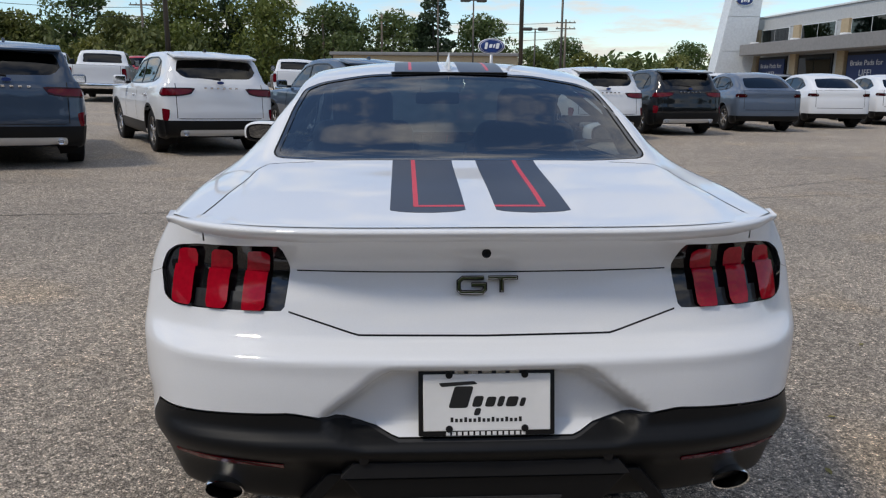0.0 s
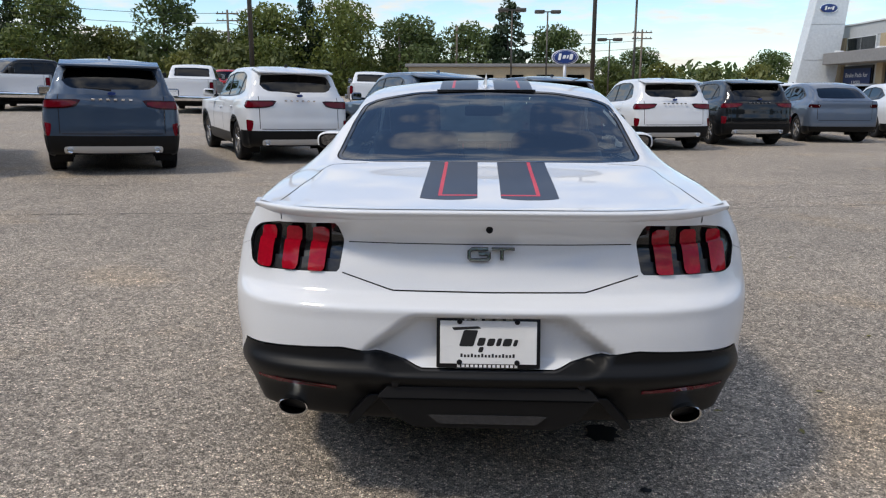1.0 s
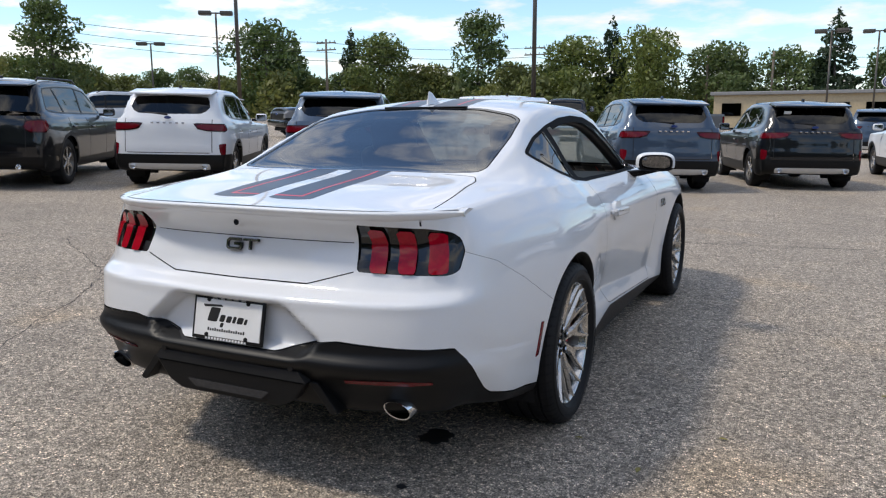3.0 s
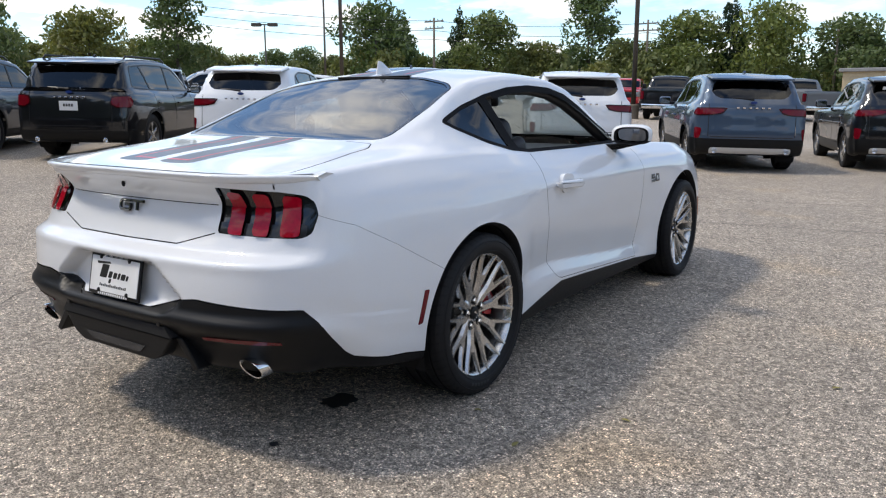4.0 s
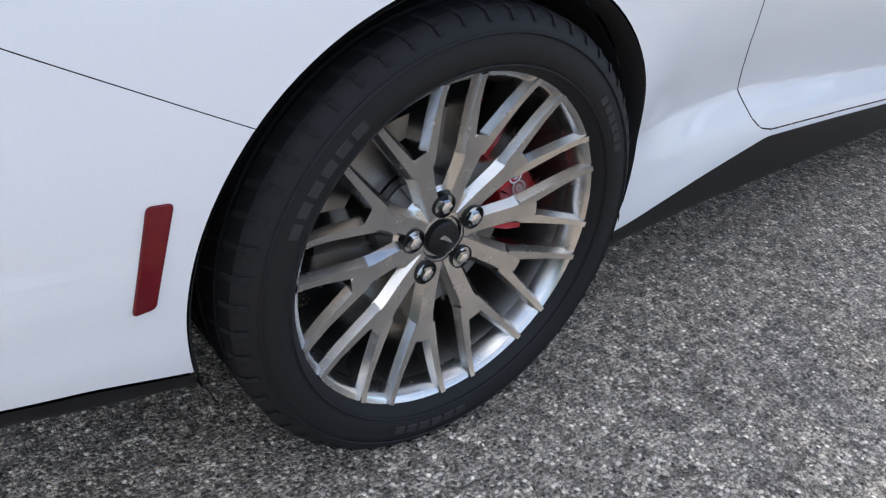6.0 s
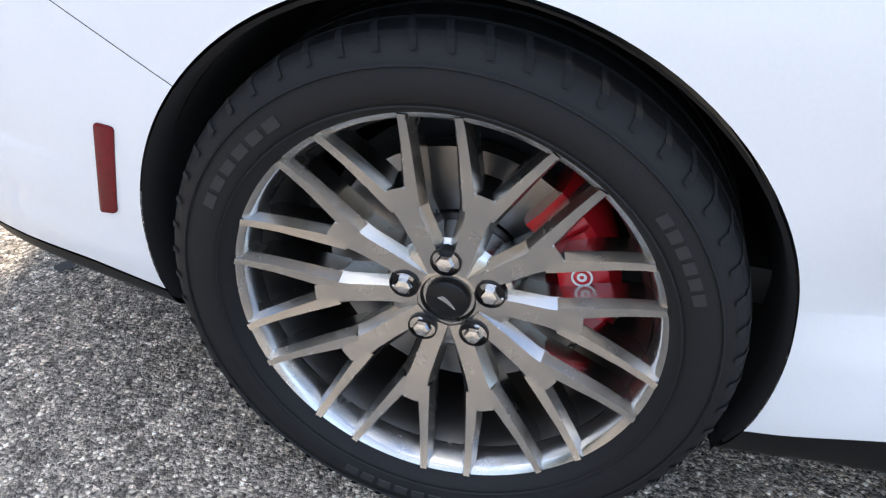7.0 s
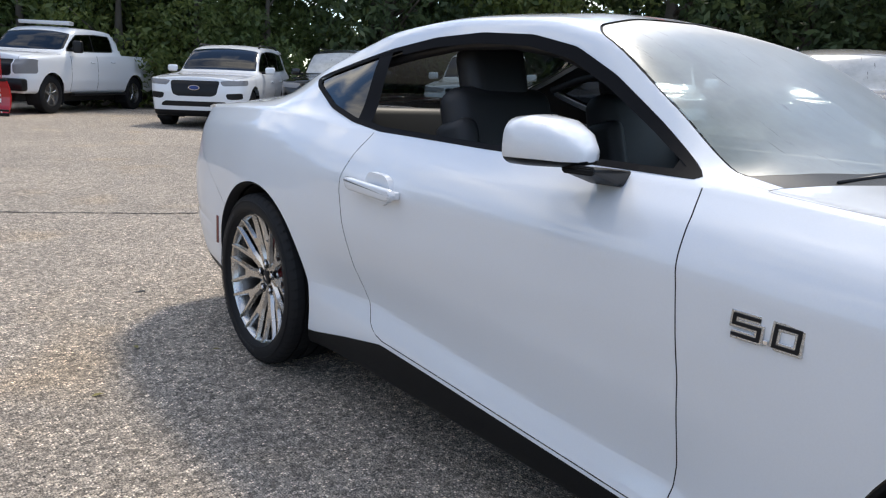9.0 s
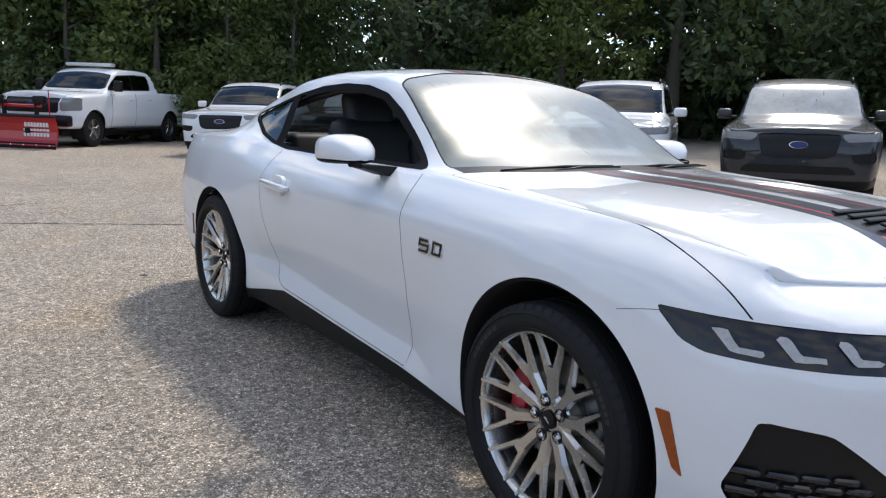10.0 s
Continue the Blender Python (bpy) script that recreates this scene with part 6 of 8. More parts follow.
WHEELS = {}
MODELS = {
    # rear (y, z) rows; width; side x offsets by row; side z by row; belt heights; roof rows; wheelbase; ends
    "crossover": dict(rear=[(-0.84, 0.30), (-0.91, 0.36), (-0.945, 0.50), (-0.945, 0.64), (-0.925, 0.80), (-0.905, 0.96), (-0.885, 1.07), (-0.85, 1.15)], hw=0.94,
                      sx=(-0.13, -0.06, -0.025, -0.01, 0.0, -0.012, -0.035, -0.075), sz=(0.25, 0.28, 0.42, 0.58, 0.75, 0.90, 1.02), belt=[(-0.7, 1.15), (0.2, 1.10), (1.2, 1.06), (2.0, 1.045), (2.6, 1.02), (3.2, 0.95), (3.6, 0.88)],
                      top=[(-0.70, 0.78, 1.16, 1.17), (-0.60, 0.74, 1.34, 1.38), (-0.45, 0.69, 1.53, 1.575), (-0.25, 0.665, 1.60, 1.645), (0.3, 0.65, 1.63, 1.675), (0.9, 0.65, 1.62, 1.668), (1.3, 0.665, 1.56, 1.60), (1.75, 0.72, 1.32, 1.37), (2.1, 0.78, 1.08, 1.13), (2.35, 0.77, 1.05, 1.08), (3.0, 0.73, 0.985, 1.03), (3.4, 0.66, 0.93, 0.97)],
                      wb=2.71, front=3.62, wheel=(0.225, 0.352, 0.235),
                      dlo=[(-0.30, 1.22), (0.0, 1.145), (0.9, 1.10), (1.98, 1.085), (1.62, 1.35), (1.30, 1.50), (0.8, 1.555), (0.2, 1.56), (-0.12, 1.49)], posts=(0.98, 0.12),
                      rw=[(-0.1, 1.225), (0.62, 1.235), (0.66, 1.27), (0.60, 1.505), (-0.1, 1.535)], ws=(1.36, 2.12), lamp=[(0.40, 1.085), (0.47, 0.985), (0.62, 0.955), (0.90, 0.945), (0.99, 0.97), (0.97, 1.075)], cladding=0.47, strip=(0.325, 0.425)),
    "large_suv": dict(rear=[(-1.00, 0.32), (-1.08, 0.38), (-1.12, 0.52), (-1.12, 0.68), (-1.10, 0.84), (-1.08, 0.98), (-1.06, 1.08), (-1.03, 1.16)], hw=1.0,
                      sx=(-0.13, -0.06, -0.03, -0.012, 0.0, -0.01, -0.03, -0.07), sz=(0.26, 0.29, 0.43, 0.60, 0.78, 0.93, 1.04), belt=[(-0.9, 1.16), (0.2, 1.13), (1.2, 1.11), (2.1, 1.10), (2.7, 1.08), (3.4, 1.03), (3.9, 0.98)],
                      top=[(-0.88, 0.85, 1.17, 1.18), (-0.80, 0.81, 1.36, 1.40), (-0.68, 0.76, 1.60, 1.65), (-0.5, 0.735, 1.69, 1.735), (0.3, 0.72, 1.72, 1.77), (1.0, 0.72, 1.71, 1.765), (1.45, 0.74, 1.64, 1.69), (1.9, 0.79, 1.38, 1.43), (2.2, 0.83, 1.15, 1.20), (2.5, 0.83, 1.10, 1.13), (3.2, 0.80, 1.06, 1.09), (3.7, 0.72, 1.00, 1.04)],
                      wb=3.02, front=3.93, wheel=(0.24, 0.385, 0.25),
                      dlo=[(-0.62, 1.235), (-0.3, 1.20), (0.9, 1.165), (2.12, 1.15), (1.75, 1.42), (1.45, 1.58), (0.9, 1.64), (0.2, 1.64), (-0.52, 1.60)], posts=(1.05, 0.15),
                      rw=[(-0.1, 1.21), (0.70, 1.215), (0.74, 1.25), (0.68, 1.58), (-0.1, 1.61)], ws=(1.50, 2.22), lamp=[(0.70, 1.10), (0.66, 0.965), (0.76, 0.90), (0.95, 0.90), (1.06, 0.96), (1.04, 1.11)], cladding=0.42, strip=None),
    "fastback": dict(rear=[(-0.86, 0.30), (-0.93, 0.36), (-0.96, 0.50), (-0.955, 0.64), (-0.94, 0.80), (-0.92, 0.94), (-0.915, 1.04), (-0.90, 1.11)], hw=0.94,
                     sx=(-0.13, -0.06, -0.025, -0.01, 0.0, -0.012, -0.04, -0.09), sz=(0.22, 0.25, 0.40, 0.56, 0.73, 0.87, 0.98), belt=[(-0.7, 1.11), (0.2, 1.08), (1.2, 1.03), (2.1, 1.01), (2.7, 0.98), (3.3, 0.90), (3.8, 0.82)],
                     top=[(-0.70, 0.74, 1.115, 1.12), (-0.55, 0.70, 1.20, 1.235), (-0.2, 0.66, 1.40, 1.45), (0.2, 0.63, 1.52, 1.57), (0.7, 0.62, 1.57, 1.62), (1.2, 0.63, 1.555, 1.605), (1.5, 0.65, 1.49, 1.535), (1.9, 0.72, 1.26, 1.31), (2.25, 0.78, 1.04, 1.09), (2.5, 0.77, 1.01, 1.04), (3.2, 0.73, 0.93, 0.97), (3.55, 0.64, 0.86, 0.90)],
                     wb=2.98, front=3.78, wheel=(0.225, 0.36, 0.24),
                     dlo=[(-0.20, 1.24), (0.05, 1.13), (1.0, 1.075), (2.12, 1.05), (1.7, 1.33), (1.4, 1.45), (0.8, 1.50), (0.3, 1.45)], posts=(1.05, 0.25),
                     rw=[(-0.1, 1.17), (0.60, 1.18), (0.60, 1.24), (0.52, 1.44), (-0.1, 1.47)], ws=(1.52, 2.27), lamp=[(0.62, 1.02), (0.63, 0.93), (0.88, 0.935), (0.93, 1.025)], cladding=0.34, strip=None),
    "pickup": dict(rear=[(-1.28, 0.48), (-1.34, 0.52), (-1.36, 0.62), (-1.24, 0.68), (-1.235, 0.85), (-1.235, 1.05), (-1.235, 1.22), (-1.22, 1.36)], hw=1.01,
                   sx=(-0.10, -0.05, -0.02, 0.0, 0.0, 0.0, -0.01, -0.03), sz=(0.44, 0.48, 0.60, 0.75, 0.92, 1.08, 1.22), belt=[(-1.2, 1.36), (0.6, 1.36), (1.0, 1.34), (2.9, 1.28), (3.4, 1.25), (4.2, 1.20), (4.6, 1.14)],
                   top=[(-1.15, 0.96, 1.365, 1.366), (0.55, 0.95, 1.366, 1.367), (0.72, 0.86, 1.72, 1.74), (0.85, 0.79, 1.88, 1.92), (1.4, 0.76, 1.91, 1.96), (2.2, 0.77, 1.89, 1.945), (2.5, 0.79, 1.80, 1.85), (2.85, 0.84, 1.52, 1.57), (3.1, 0.88, 1.33, 1.37), (3.4, 0.87, 1.30, 1.34), (4.1, 0.84, 1.27, 1.31), (4.4, 0.76, 1.22, 1.27)],
                   wb=3.68, front=4.65, wheel=(0.27, 0.42, 0.25),
                   dlo=[(0.92, 1.42), (1.9, 1.39), (2.98, 1.37), (2.72, 1.58), (2.42, 1.76), (1.6, 1.81), (0.95, 1.80)], posts=(1.80, None),
                   rw=[(-0.1, 1.46), (0.72, 1.46), (0.70, 1.80), (-0.1, 1.82)], ws=(2.52, 3.06), lamp=[(0.86, 1.26), (0.86, 0.88), (1.03, 0.88), (1.06, 1.26)], cladding=0.40, strip=None),
}
PROTO = {}


def vehicle(model, finish, place, label, category="car", rim_style=0, front_dark=True, glass=None, name=None, tail_glass=None):
    """A parked vehicle in its own frame: rear axle at the origin, front towards +y."""
    key = (model, finish.name, rim_style, (glass or GLASS_DARK).name)
    if key in PROTO:
        ob = copy_thing(PROTO[key], place)
        return tagged(ob, label, category, "parked vehicles")
    M = MODELS[model]
    hw = M["hw"]
    cname = name or {"crossover": "crossover_suv", "large_suv": "large_suv", "fastback": "fastback_suv", "pickup": "pickup_truck"}[model]
    car = thing(cname, label, category, "parked vehicles", place)
    n = len(M["rear"])
    cols = []
    square = model == "pickup"
    for f, d in ((0, 0), (0.3, 0.004), (0.58, 0.02), (0.80, 0.055), (0.92, 0.11)):
        cols.append([(hw * f * (0.97 if i == n - 1 else 1), y + d * (0.35 if square else 1), z) for i, (y, z) in enumerate(M["rear"])])
    ytail = M["rear"][4][0]
    by = [b for b, _ in M["belt"]]
    bz = [b for _, b in M["belt"]]
    front = M["front"]
    ys = [ytail + (0.06 if square else 0.20), ytail + 0.42, 0.0, 0.5, 1.0, 1.7, 2.3, M["wb"] - 0.3, M["wb"], M["wb"] + 0.4, front - 0.28]
    for k, y in enumerate(ys):
        bulge = 0.012 if abs(y) < 0.1 or abs(y - M["wb"]) < 0.1 else 0.0
        pinch = (0.035 if not square else 0.008) if k == 0 else (0.05 if k == len(ys) - 1 else 0.0)
        b = float(np.interp(y, by, bz))
        zs = [z + (b - M["sz"][-1] - 0.1) * 0.5 * max(0, (z - 0.6)) for z in M["sz"]] + [b]
        zl = [max(z, M["rear"][i][1]) if k == 0 else z for i, z in enumerate(zs)]
        cols.append([(hw + dx + bulge - pinch, y, z) for dx, z in zip(M["sx"], zl)])
    bf = float(np.interp(front, by, bz))
    fz = [M["sz"][0], M["sz"][1], 0.42 if not square else 0.6, 0.56 if not square else 0.75, 0.70 if not square else 0.92, 0.80 if not square else 1.05, bf - 0.08, bf]
    fo = (-0.10, -0.04, 0.0, 0.01, 0.01, 0.0, -0.03, -0.09)
    for f, d in ((0.84, -0.13), (0.5, -0.03), (0.25, -0.005), (0, 0)):
        cols.append([(hw * f, front + d * (0.5 if square else 1) + o, z) for z, o in zip(fz, fo)])
    y_edge = ys[0]
    rear_c = M["rear"][-1][0]
    wall, top = wall_and_top(cols, 104, 22, M["top"], 18, (y_edge, rear_c - y_edge, y_edge + 0.5), (ys[-1], front - 0.09 - ys[-1], ys[-1] - 0.6))
    sk = Skin()
    sk.grid(wall, "w")
    sk.grid(np.transpose(top, (1, 0, 2)), "t")
    sk.weld()
    yz = lambda P: P[:, 1:3]
    xz = lambda P: np.stack([P[:, 0], P[:, 2]], 1)
    gi = lambda P: np.stack([girth(P, y_edge, hw - 0.03), P[:, 2]], 1)
    w, r, rim = M["wheel"]
    ar = r + 0.055
    for yc in (0.0, M["wb"]):
        sk.cut("w", arch_fn(yc, r, ar), "open")
        if model != "fastback" and not square:
            sk.cut("w", arch_fn(yc, r, ar + 0.05), "cladding")
    sk.cut("w", lambda P: P[:, 2] - M["cladding"] - np.where(P[:, 1] < y_edge + 0.3, 0.10, 0) - np.where(P[:, 1] > front - 0.3, -0.04, 0), "cladding")
    if M["strip"]:
        a, b = M["strip"]
        sk.cut("cladding", lambda P: np.where(P[:, 1] < y_edge, np.maximum(np.abs(P[:, 2] - (a + b) / 2) - (b - a) / 2, P[:, 0] - 0.66), 1), "strip")
    lamp = round_poly(M["lamp"], 0.015, 3)
    sk.cut("w", lambda P: np.where(P[:, 1] < ytail + 0.6, sd_poly(gi(P), lamp), 1), "lamp")
    if model == "crossover":
        corner = round_poly([(0.80, 0.74), (0.83, 0.56), (0.905, 0.56), (0.905, 0.76)], 0.01, 2)
        sk.cut("w", lambda P: np.where(P[:, 1] < ytail + 0.4, sd_poly(gi(P), corner), 1), "lamp_low")
    # joints: tailgate, doors
    gate = M["rw"]
    gx = 0.70 if not square else 0.82
    gz = 0.60 if not square else 0.70
    sk.line("w", lambda P: np.where((P[:, 1] < y_edge) & (P[:, 2] > gz), P[:, 0] - gx, 1), 0.012)
    sk.line("w", lambda P: np.where((P[:, 1] < y_edge) & (P[:, 0] < gx), P[:, 2] - gz, 1), 0.012)
    post, post2 = M["posts"]
    for yl in [post, M["dlo"][3][0] - 0.12 if not square else 2.92] + ([post2] if post2 is not None else []):
        sk.line("w", lambda P: np.where((P[:, 0] > 0.6) & (P[:, 2] > M["cladding"]), P[:, 1] - yl - 0.12 * np.clip(0.85 - P[:, 2], 0, 0.3), 1), 0.012)
    # glass
    dlo = round_poly(M["dlo"], 0.04, 3)
    df = lambda P: np.where(P[:, 0] > 0.45, sd_poly(yz(P), dlo), 1)
    sk.cut("t w", df, "trim")
    sk.cut("trim", lambda P: df(P) + 0.022, "side_glass")
    sk.cut("side_glass", lambda P: np.abs(P[:, 1] - post) - 0.035, "trim")
    if post2 is not None:
        sk.cut("side_glass", lambda P: np.abs(P[:, 1] - post2 + 0.5 * (P[:, 2] - 1.2)) - 0.03, "trim")
    rw = round_poly(M["rw"], 0.03, 3)
    lim = 0.9 if square else 0.25
    rf = lambda P: np.where(P[:, 1] < lim, sd_poly(xz(P), rw), 1)
    sk.cut("t", rf, "rear_glass")
    y0, y1 = M["ws"]
    xw = [(t[0], t[1]) for t in M["top"]]
    wsf = lambda P: np.where((P[:, 1] > y0 - 0.2) & (P[:, 1] < y1 + 0.2), np.maximum(np.maximum(y0 + 0.03 * (P[:, 0] / 0.6) ** 2 - P[:, 1], P[:, 1] - y1 + 0.06 * (P[:, 0] / 0.8) ** 2), P[:, 0] - np.interp(P[:, 1], [a for a, _ in xw], [b for _, b in xw]) + 0.01), 1)
    sk.cut("t", wsf, "windscreen")
    if model == "pickup":
        bed = [(-0.5, -1.12), (0.86, -1.12), (0.86, 0.50), (-0.5, 0.50)]
        sk.cut("t", lambda P: np.where(P[:, 1] < 0.7, sd_poly(P[:, :2], bed), 1), "bed")
    # front
    hl = {"crossover": [(0.55, 0.86), (0.60, 0.77), (0.92, 0.80), (0.92, 0.90)], "large_suv": [(0.50, 0.97), (0.54, 0.87), (0.98, 0.89), (0.98, 1.0)], "fastback": [(0.5, 0.80), (0.55, 0.72), (0.9, 0.74), (0.9, 0.82)], "pickup": [(0.72, 1.16), (0.72, 0.84), (1.0, 0.86), (1.0, 1.16)]}[model]
    sk.cut("w", lambda P: np.where(P[:, 1] > M["wb"] + 0.42, sd_poly(xz(P), round_poly(hl, 0.02, 2)), 1), "headlamp")
    gr = {"crossover": [(-0.3, 0.82), (0.50, 0.82), (0.44, 0.55), (-0.3, 0.55)], "large_suv": [(-0.3, 0.97), (0.50, 0.97), (0.44, 0.70), (0.35, 0.66), (-0.3, 0.66)], "fastback": [(-0.3, 0.70), (0.3, 0.70), (0.3, 0.6), (-0.3, 0.6)], "pickup": [(-0.3, 1.16), (0.70, 1.16), (0.68, 0.80), (-0.3, 0.80)]}[model]
    sk.cut("w", lambda P: np.where(P[:, 1] > M["wb"] + 0.5, sd_poly(xz(P), round_poly(gr, 0.02, 2)), 1), "grille")
    if model == "large_suv":
        for side_grille in ([(0.60, 0.72), (0.66, 0.60), (0.92, 0.62), (0.92, 0.74)], [(-0.3, 0.56), (0.62, 0.56), (0.72, 0.46), (-0.3, 0.46)]):
            sk.cut("w", lambda P: np.where(P[:, 1] > M["wb"] + 0.4, sd_poly(xz(P), round_poly(side_grille, 0.02, 2)), 1), "grille")
        sk.cut("grille", lambda P: np.maximum(np.abs(P[:, 2] - 0.635) - 0.012, P[:, 0] - 0.5), "bar")
    hood_y = y1 + 0.08
    sk.line("t", lambda P: np.where(P[:, 1] > hood_y, P[:, 0] - np.interp(P[:, 1], [a for a, _ in xw], [b for _, b in xw]) - 0.03, 1), 0.010)
    N = sk.normals()
    body_regions = "w t"
    part("body", sk.take(body_regions, "body", finish, "both", None, N), finish, car)
    part("lower_cladding", sk.take("cladding", "lower_cladding", TRIM if model != "pickup" else SATIN, "both", 0.004, N), TRIM, car, "black lower cladding")
    part("panel_joints", sk.take("gap", "panel_joints", GAP, "both", -0.006, N), GAP, car)
    part("grille", sk.take("grille bar", "grille", SATIN, "both", -0.01, N), SATIN, car, "black grille")
    gl = glass or GLASS_DARK
    for reg, nm, mt in (("rear_glass", "rear_window", tail_glass or gl), ("windscreen", "windscreen", gl)):
        part(nm, sk.take(reg, nm, mt, "both", -0.004, N), mt, car).visible_shadow = False
    for side in ("right", "left"):
        part("side_window", sk.take("side_glass", "side_window", GLASS_DARK, side, -0.004, N), GLASS_DARK, car).visible_shadow = False
        part("window_trim", sk.take("trim", "window_trim", SATIN, side, 0.002, N), SATIN, car)
        lo = part("tail_lamp", sk.take("lamp", "tail_lamp", LENS_DEEP, side, 0.006, N), LENS_DEEP, car, "dark red tail lamp")
        L = Skin()
        L.v, L.f, L.r = list(sk.v), list(sk.f), list(sk.r)
        zz = [p[1] for p in M["lamp"]]
        zc, zh = (max(zz) + min(zz)) / 2, (max(zz) - min(zz)) / 2
        if model == "fastback":
            for c in (0.68, 0.755, 0.83):
                L.cut("lamp", lambda P: np.maximum(np.abs(gi(P)[:, 0] - c + 0.3 * (P[:, 2] - zc)) - 0.018, np.abs(P[:, 2] - zc) - zh * 0.8), "glow")
            mt = LENS_CLEAR
        else:
            L.cut("lamp", lambda P: sd_poly(gi(P), lamp) + 0.020, "glow")
            mt = LENS_DARKRED
        part("lamp_lens", L.take("glow", "lamp_lens", mt, side, 0.010, L.normals()), mt, lo, "red lamp lens")
        if model == "crossover":
            part("corner_lamp", sk.take("lamp_low", "corner_lamp", LENS_DARKRED, side, 0.004, N), LENS_DARKRED, car, "dark red corner reflector")
        part("headlamp", sk.take("headlamp", "headlamp", LENS_MID if square or model == "large_suv" else LENS_SMOKE, side, 0.002, N), LENS_MID, car)
        s = 1 if side == "right" else -1
        ym = M["dlo"][3][0] - 0.17 if not square else 2.78
        zm = float(np.interp(ym, by, bz)) + (0.10 if not square else 0.20)
        big = 1.0 if not square else 1.35
        mir = part("door_mirror", smooth_all(bm_box((s * (hw + 0.09), ym, zm), (0.22, 0.10 * big, 0.15 * big * big), 0.045, 3)), finish if not square else SATIN, car)
        part("mirror_foot", smooth_all(bm_box((s * (hw - 0.03), ym, zm - 0.05), (0.14, 0.05, 0.05), 0.015)), SATIN, car)
        part("mirror_glass", bm_box((s * (hw + 0.09), ym - 0.052 * big, zm), (0.17, 0.006, 0.11 * big * big), 0.002, 1), CHROME, mir)
        for yh in (post + 0.22, (post2 + 0.16) if post2 is not None else post - 0.72):
            b = float(np.interp(yh, by, bz))
            part("door_handle", smooth_all(bm_box((s * (hw - 0.002), yh, b - 0.16), (0.035, 0.18, 0.032), 0.012)), finish, car)
    for yc in (0.0, M["wb"]):
        for s in (1, -1):
            ln = bm_lathe([(hw - 0.05, ar - 0.004), (hw - 0.36, ar), (hw - 0.40, 0.05)], "x", 20, radians(-30), radians(210))
            bmesh.ops.translate(ln, vec=(0, yc, r), verts=ln.verts)
            if s < 0:
                bmesh.ops.scale(ln, vec=(-1, 1, 1), verts=ln.verts)
            part("wheel_liner", smooth_all(ln), LINER, car)
            turn = Matrix.Identity(4) if s > 0 else Matrix.Rotation(math.pi, 4, "Z")
            simple_wheel(car, Matrix.Translation((s * (hw - 0.035 - w / 2), yc, r)) @ turn, w, r, rim, rim_style)
    part("underbody", bm_prism([(ytail + 0.05, M["rear"][0][1] + 0.02), (0.5, 0.24), (M["wb"] - 0.5, 0.24), (front - 0.15, 0.28), (front - 0.2, 0.5), (ytail + 0.1, 0.55)], "x", -hw + 0.36, hw - 0.36), LINER, car)
    tail_y = M["rear"][2][0]
    if model in ("crossover", "large_suv"):
        if M["strip"]:
            part("bumper_strip", sk.take("strip", "bumper_strip", SILVER_PAINT, "both", 0.008, N), SILVER_PAINT, car, "silver bumper strip")
        for s in (1, -1):
            bm = bm_lathe([(0.05, 0.038), (0.0, 0.042), (-0.004, 0.036), (0.05, 0.032), (0.06, 0.0)], "y", 16)
            bmesh.ops.translate(bm, vec=(s * 0.58, tail_y + 0.004, 0.365), verts=bm.verts)
            part("exhaust_tip", smooth_all(bm, 50), CHROME, car, "chrome exhaust tip")
        # roof spoiler over the rear window
        t2 = M["top"][2]
        sp = bm_prism(round_poly([(t2[0] - 0.26, t2[3] - 0.035), (t2[0] - 0.255, t2[3] - 0.005), (t2[0] + 0.15, t2[3] + 0.062), (t2[0] + 0.22, t2[3] + 0.02)], 0.012, 2), "x", -t2[1] + 0.02, t2[1] - 0.02, 0.01)
        part("roof_spoiler", smooth_all(sp), finish, car)
        part("rear_wiper", bm_tube([(0.0, tail_y + 0.065, M["rw"][0][1] - 0.005), (-0.18, tail_y + 0.055, M["rw"][0][1] + 0.010), (-0.36, tail_y + 0.075, M["rw"][0][1] + 0.02)], [0.022, 0.014, 0.010], 6), SATIN, car)
        part("roof_fin", bm_prism([(-0.10, M["top"][3][3] + 0.0), (0.04, M["top"][3][3] + 0.015), (-0.04, M["top"][3][3] + 0.06), (-0.08, M["top"][3][3] + 0.06)], "x", -0.018, 0.018, 0.004), finish if finish is not WHITE else SATIN, car)
        oval = bm_lathe([(0, 0.058), (-0.008, 0.056), (-0.010, 0.0)], "y", 24)
        bmesh.ops.scale(oval, vec=(1, 1, 0.42), verts=oval.verts)
        bmesh.ops.translate(oval, vec=(0, tail_y + 0.055, M["rw"][0][1] - 0.055), verts=oval.verts)
        part("oval_emblem", smooth_all(oval), OVAL_BLUE, car, "blue oval emblem")
        for k in range(6):
            part("tailgate_bar", bm_box((-0.25 + 0.10 * k, tail_y + 0.032, M["rw"][0][1] - 0.14), (0.045, 0.016, 0.026), 0.003, 1), CHROME, car)
    if model == "large_suv":
        for s in (1, -1):
            part("roof_rail", smooth_all(bm_tube([(s * 0.70, -0.5, 1.70), (s * 0.70, -0.4, 1.765), (s * 0.69, 1.15, 1.765), (s * 0.69, 1.3, 1.70)], 0.018, 6)), SATIN, car)
    if model in ("large_suv", "pickup"):
        yo = front + (0.012 if model == "large_suv" else 0.006)
        ring = bm_lathe([(-0.004, 0.118), (0.008, 0.115), (0.008, 0.0)], "y", 24)
        bmesh.ops.scale(ring, vec=(1, 1, 0.42), verts=ring.verts)
        bmesh.ops.translate(ring, vec=(0, yo - 0.01, 0.83 if model == "large_suv" else 1.0), verts=ring.verts)
        part("emblem_ring", smooth_all(ring), CHROME, car)
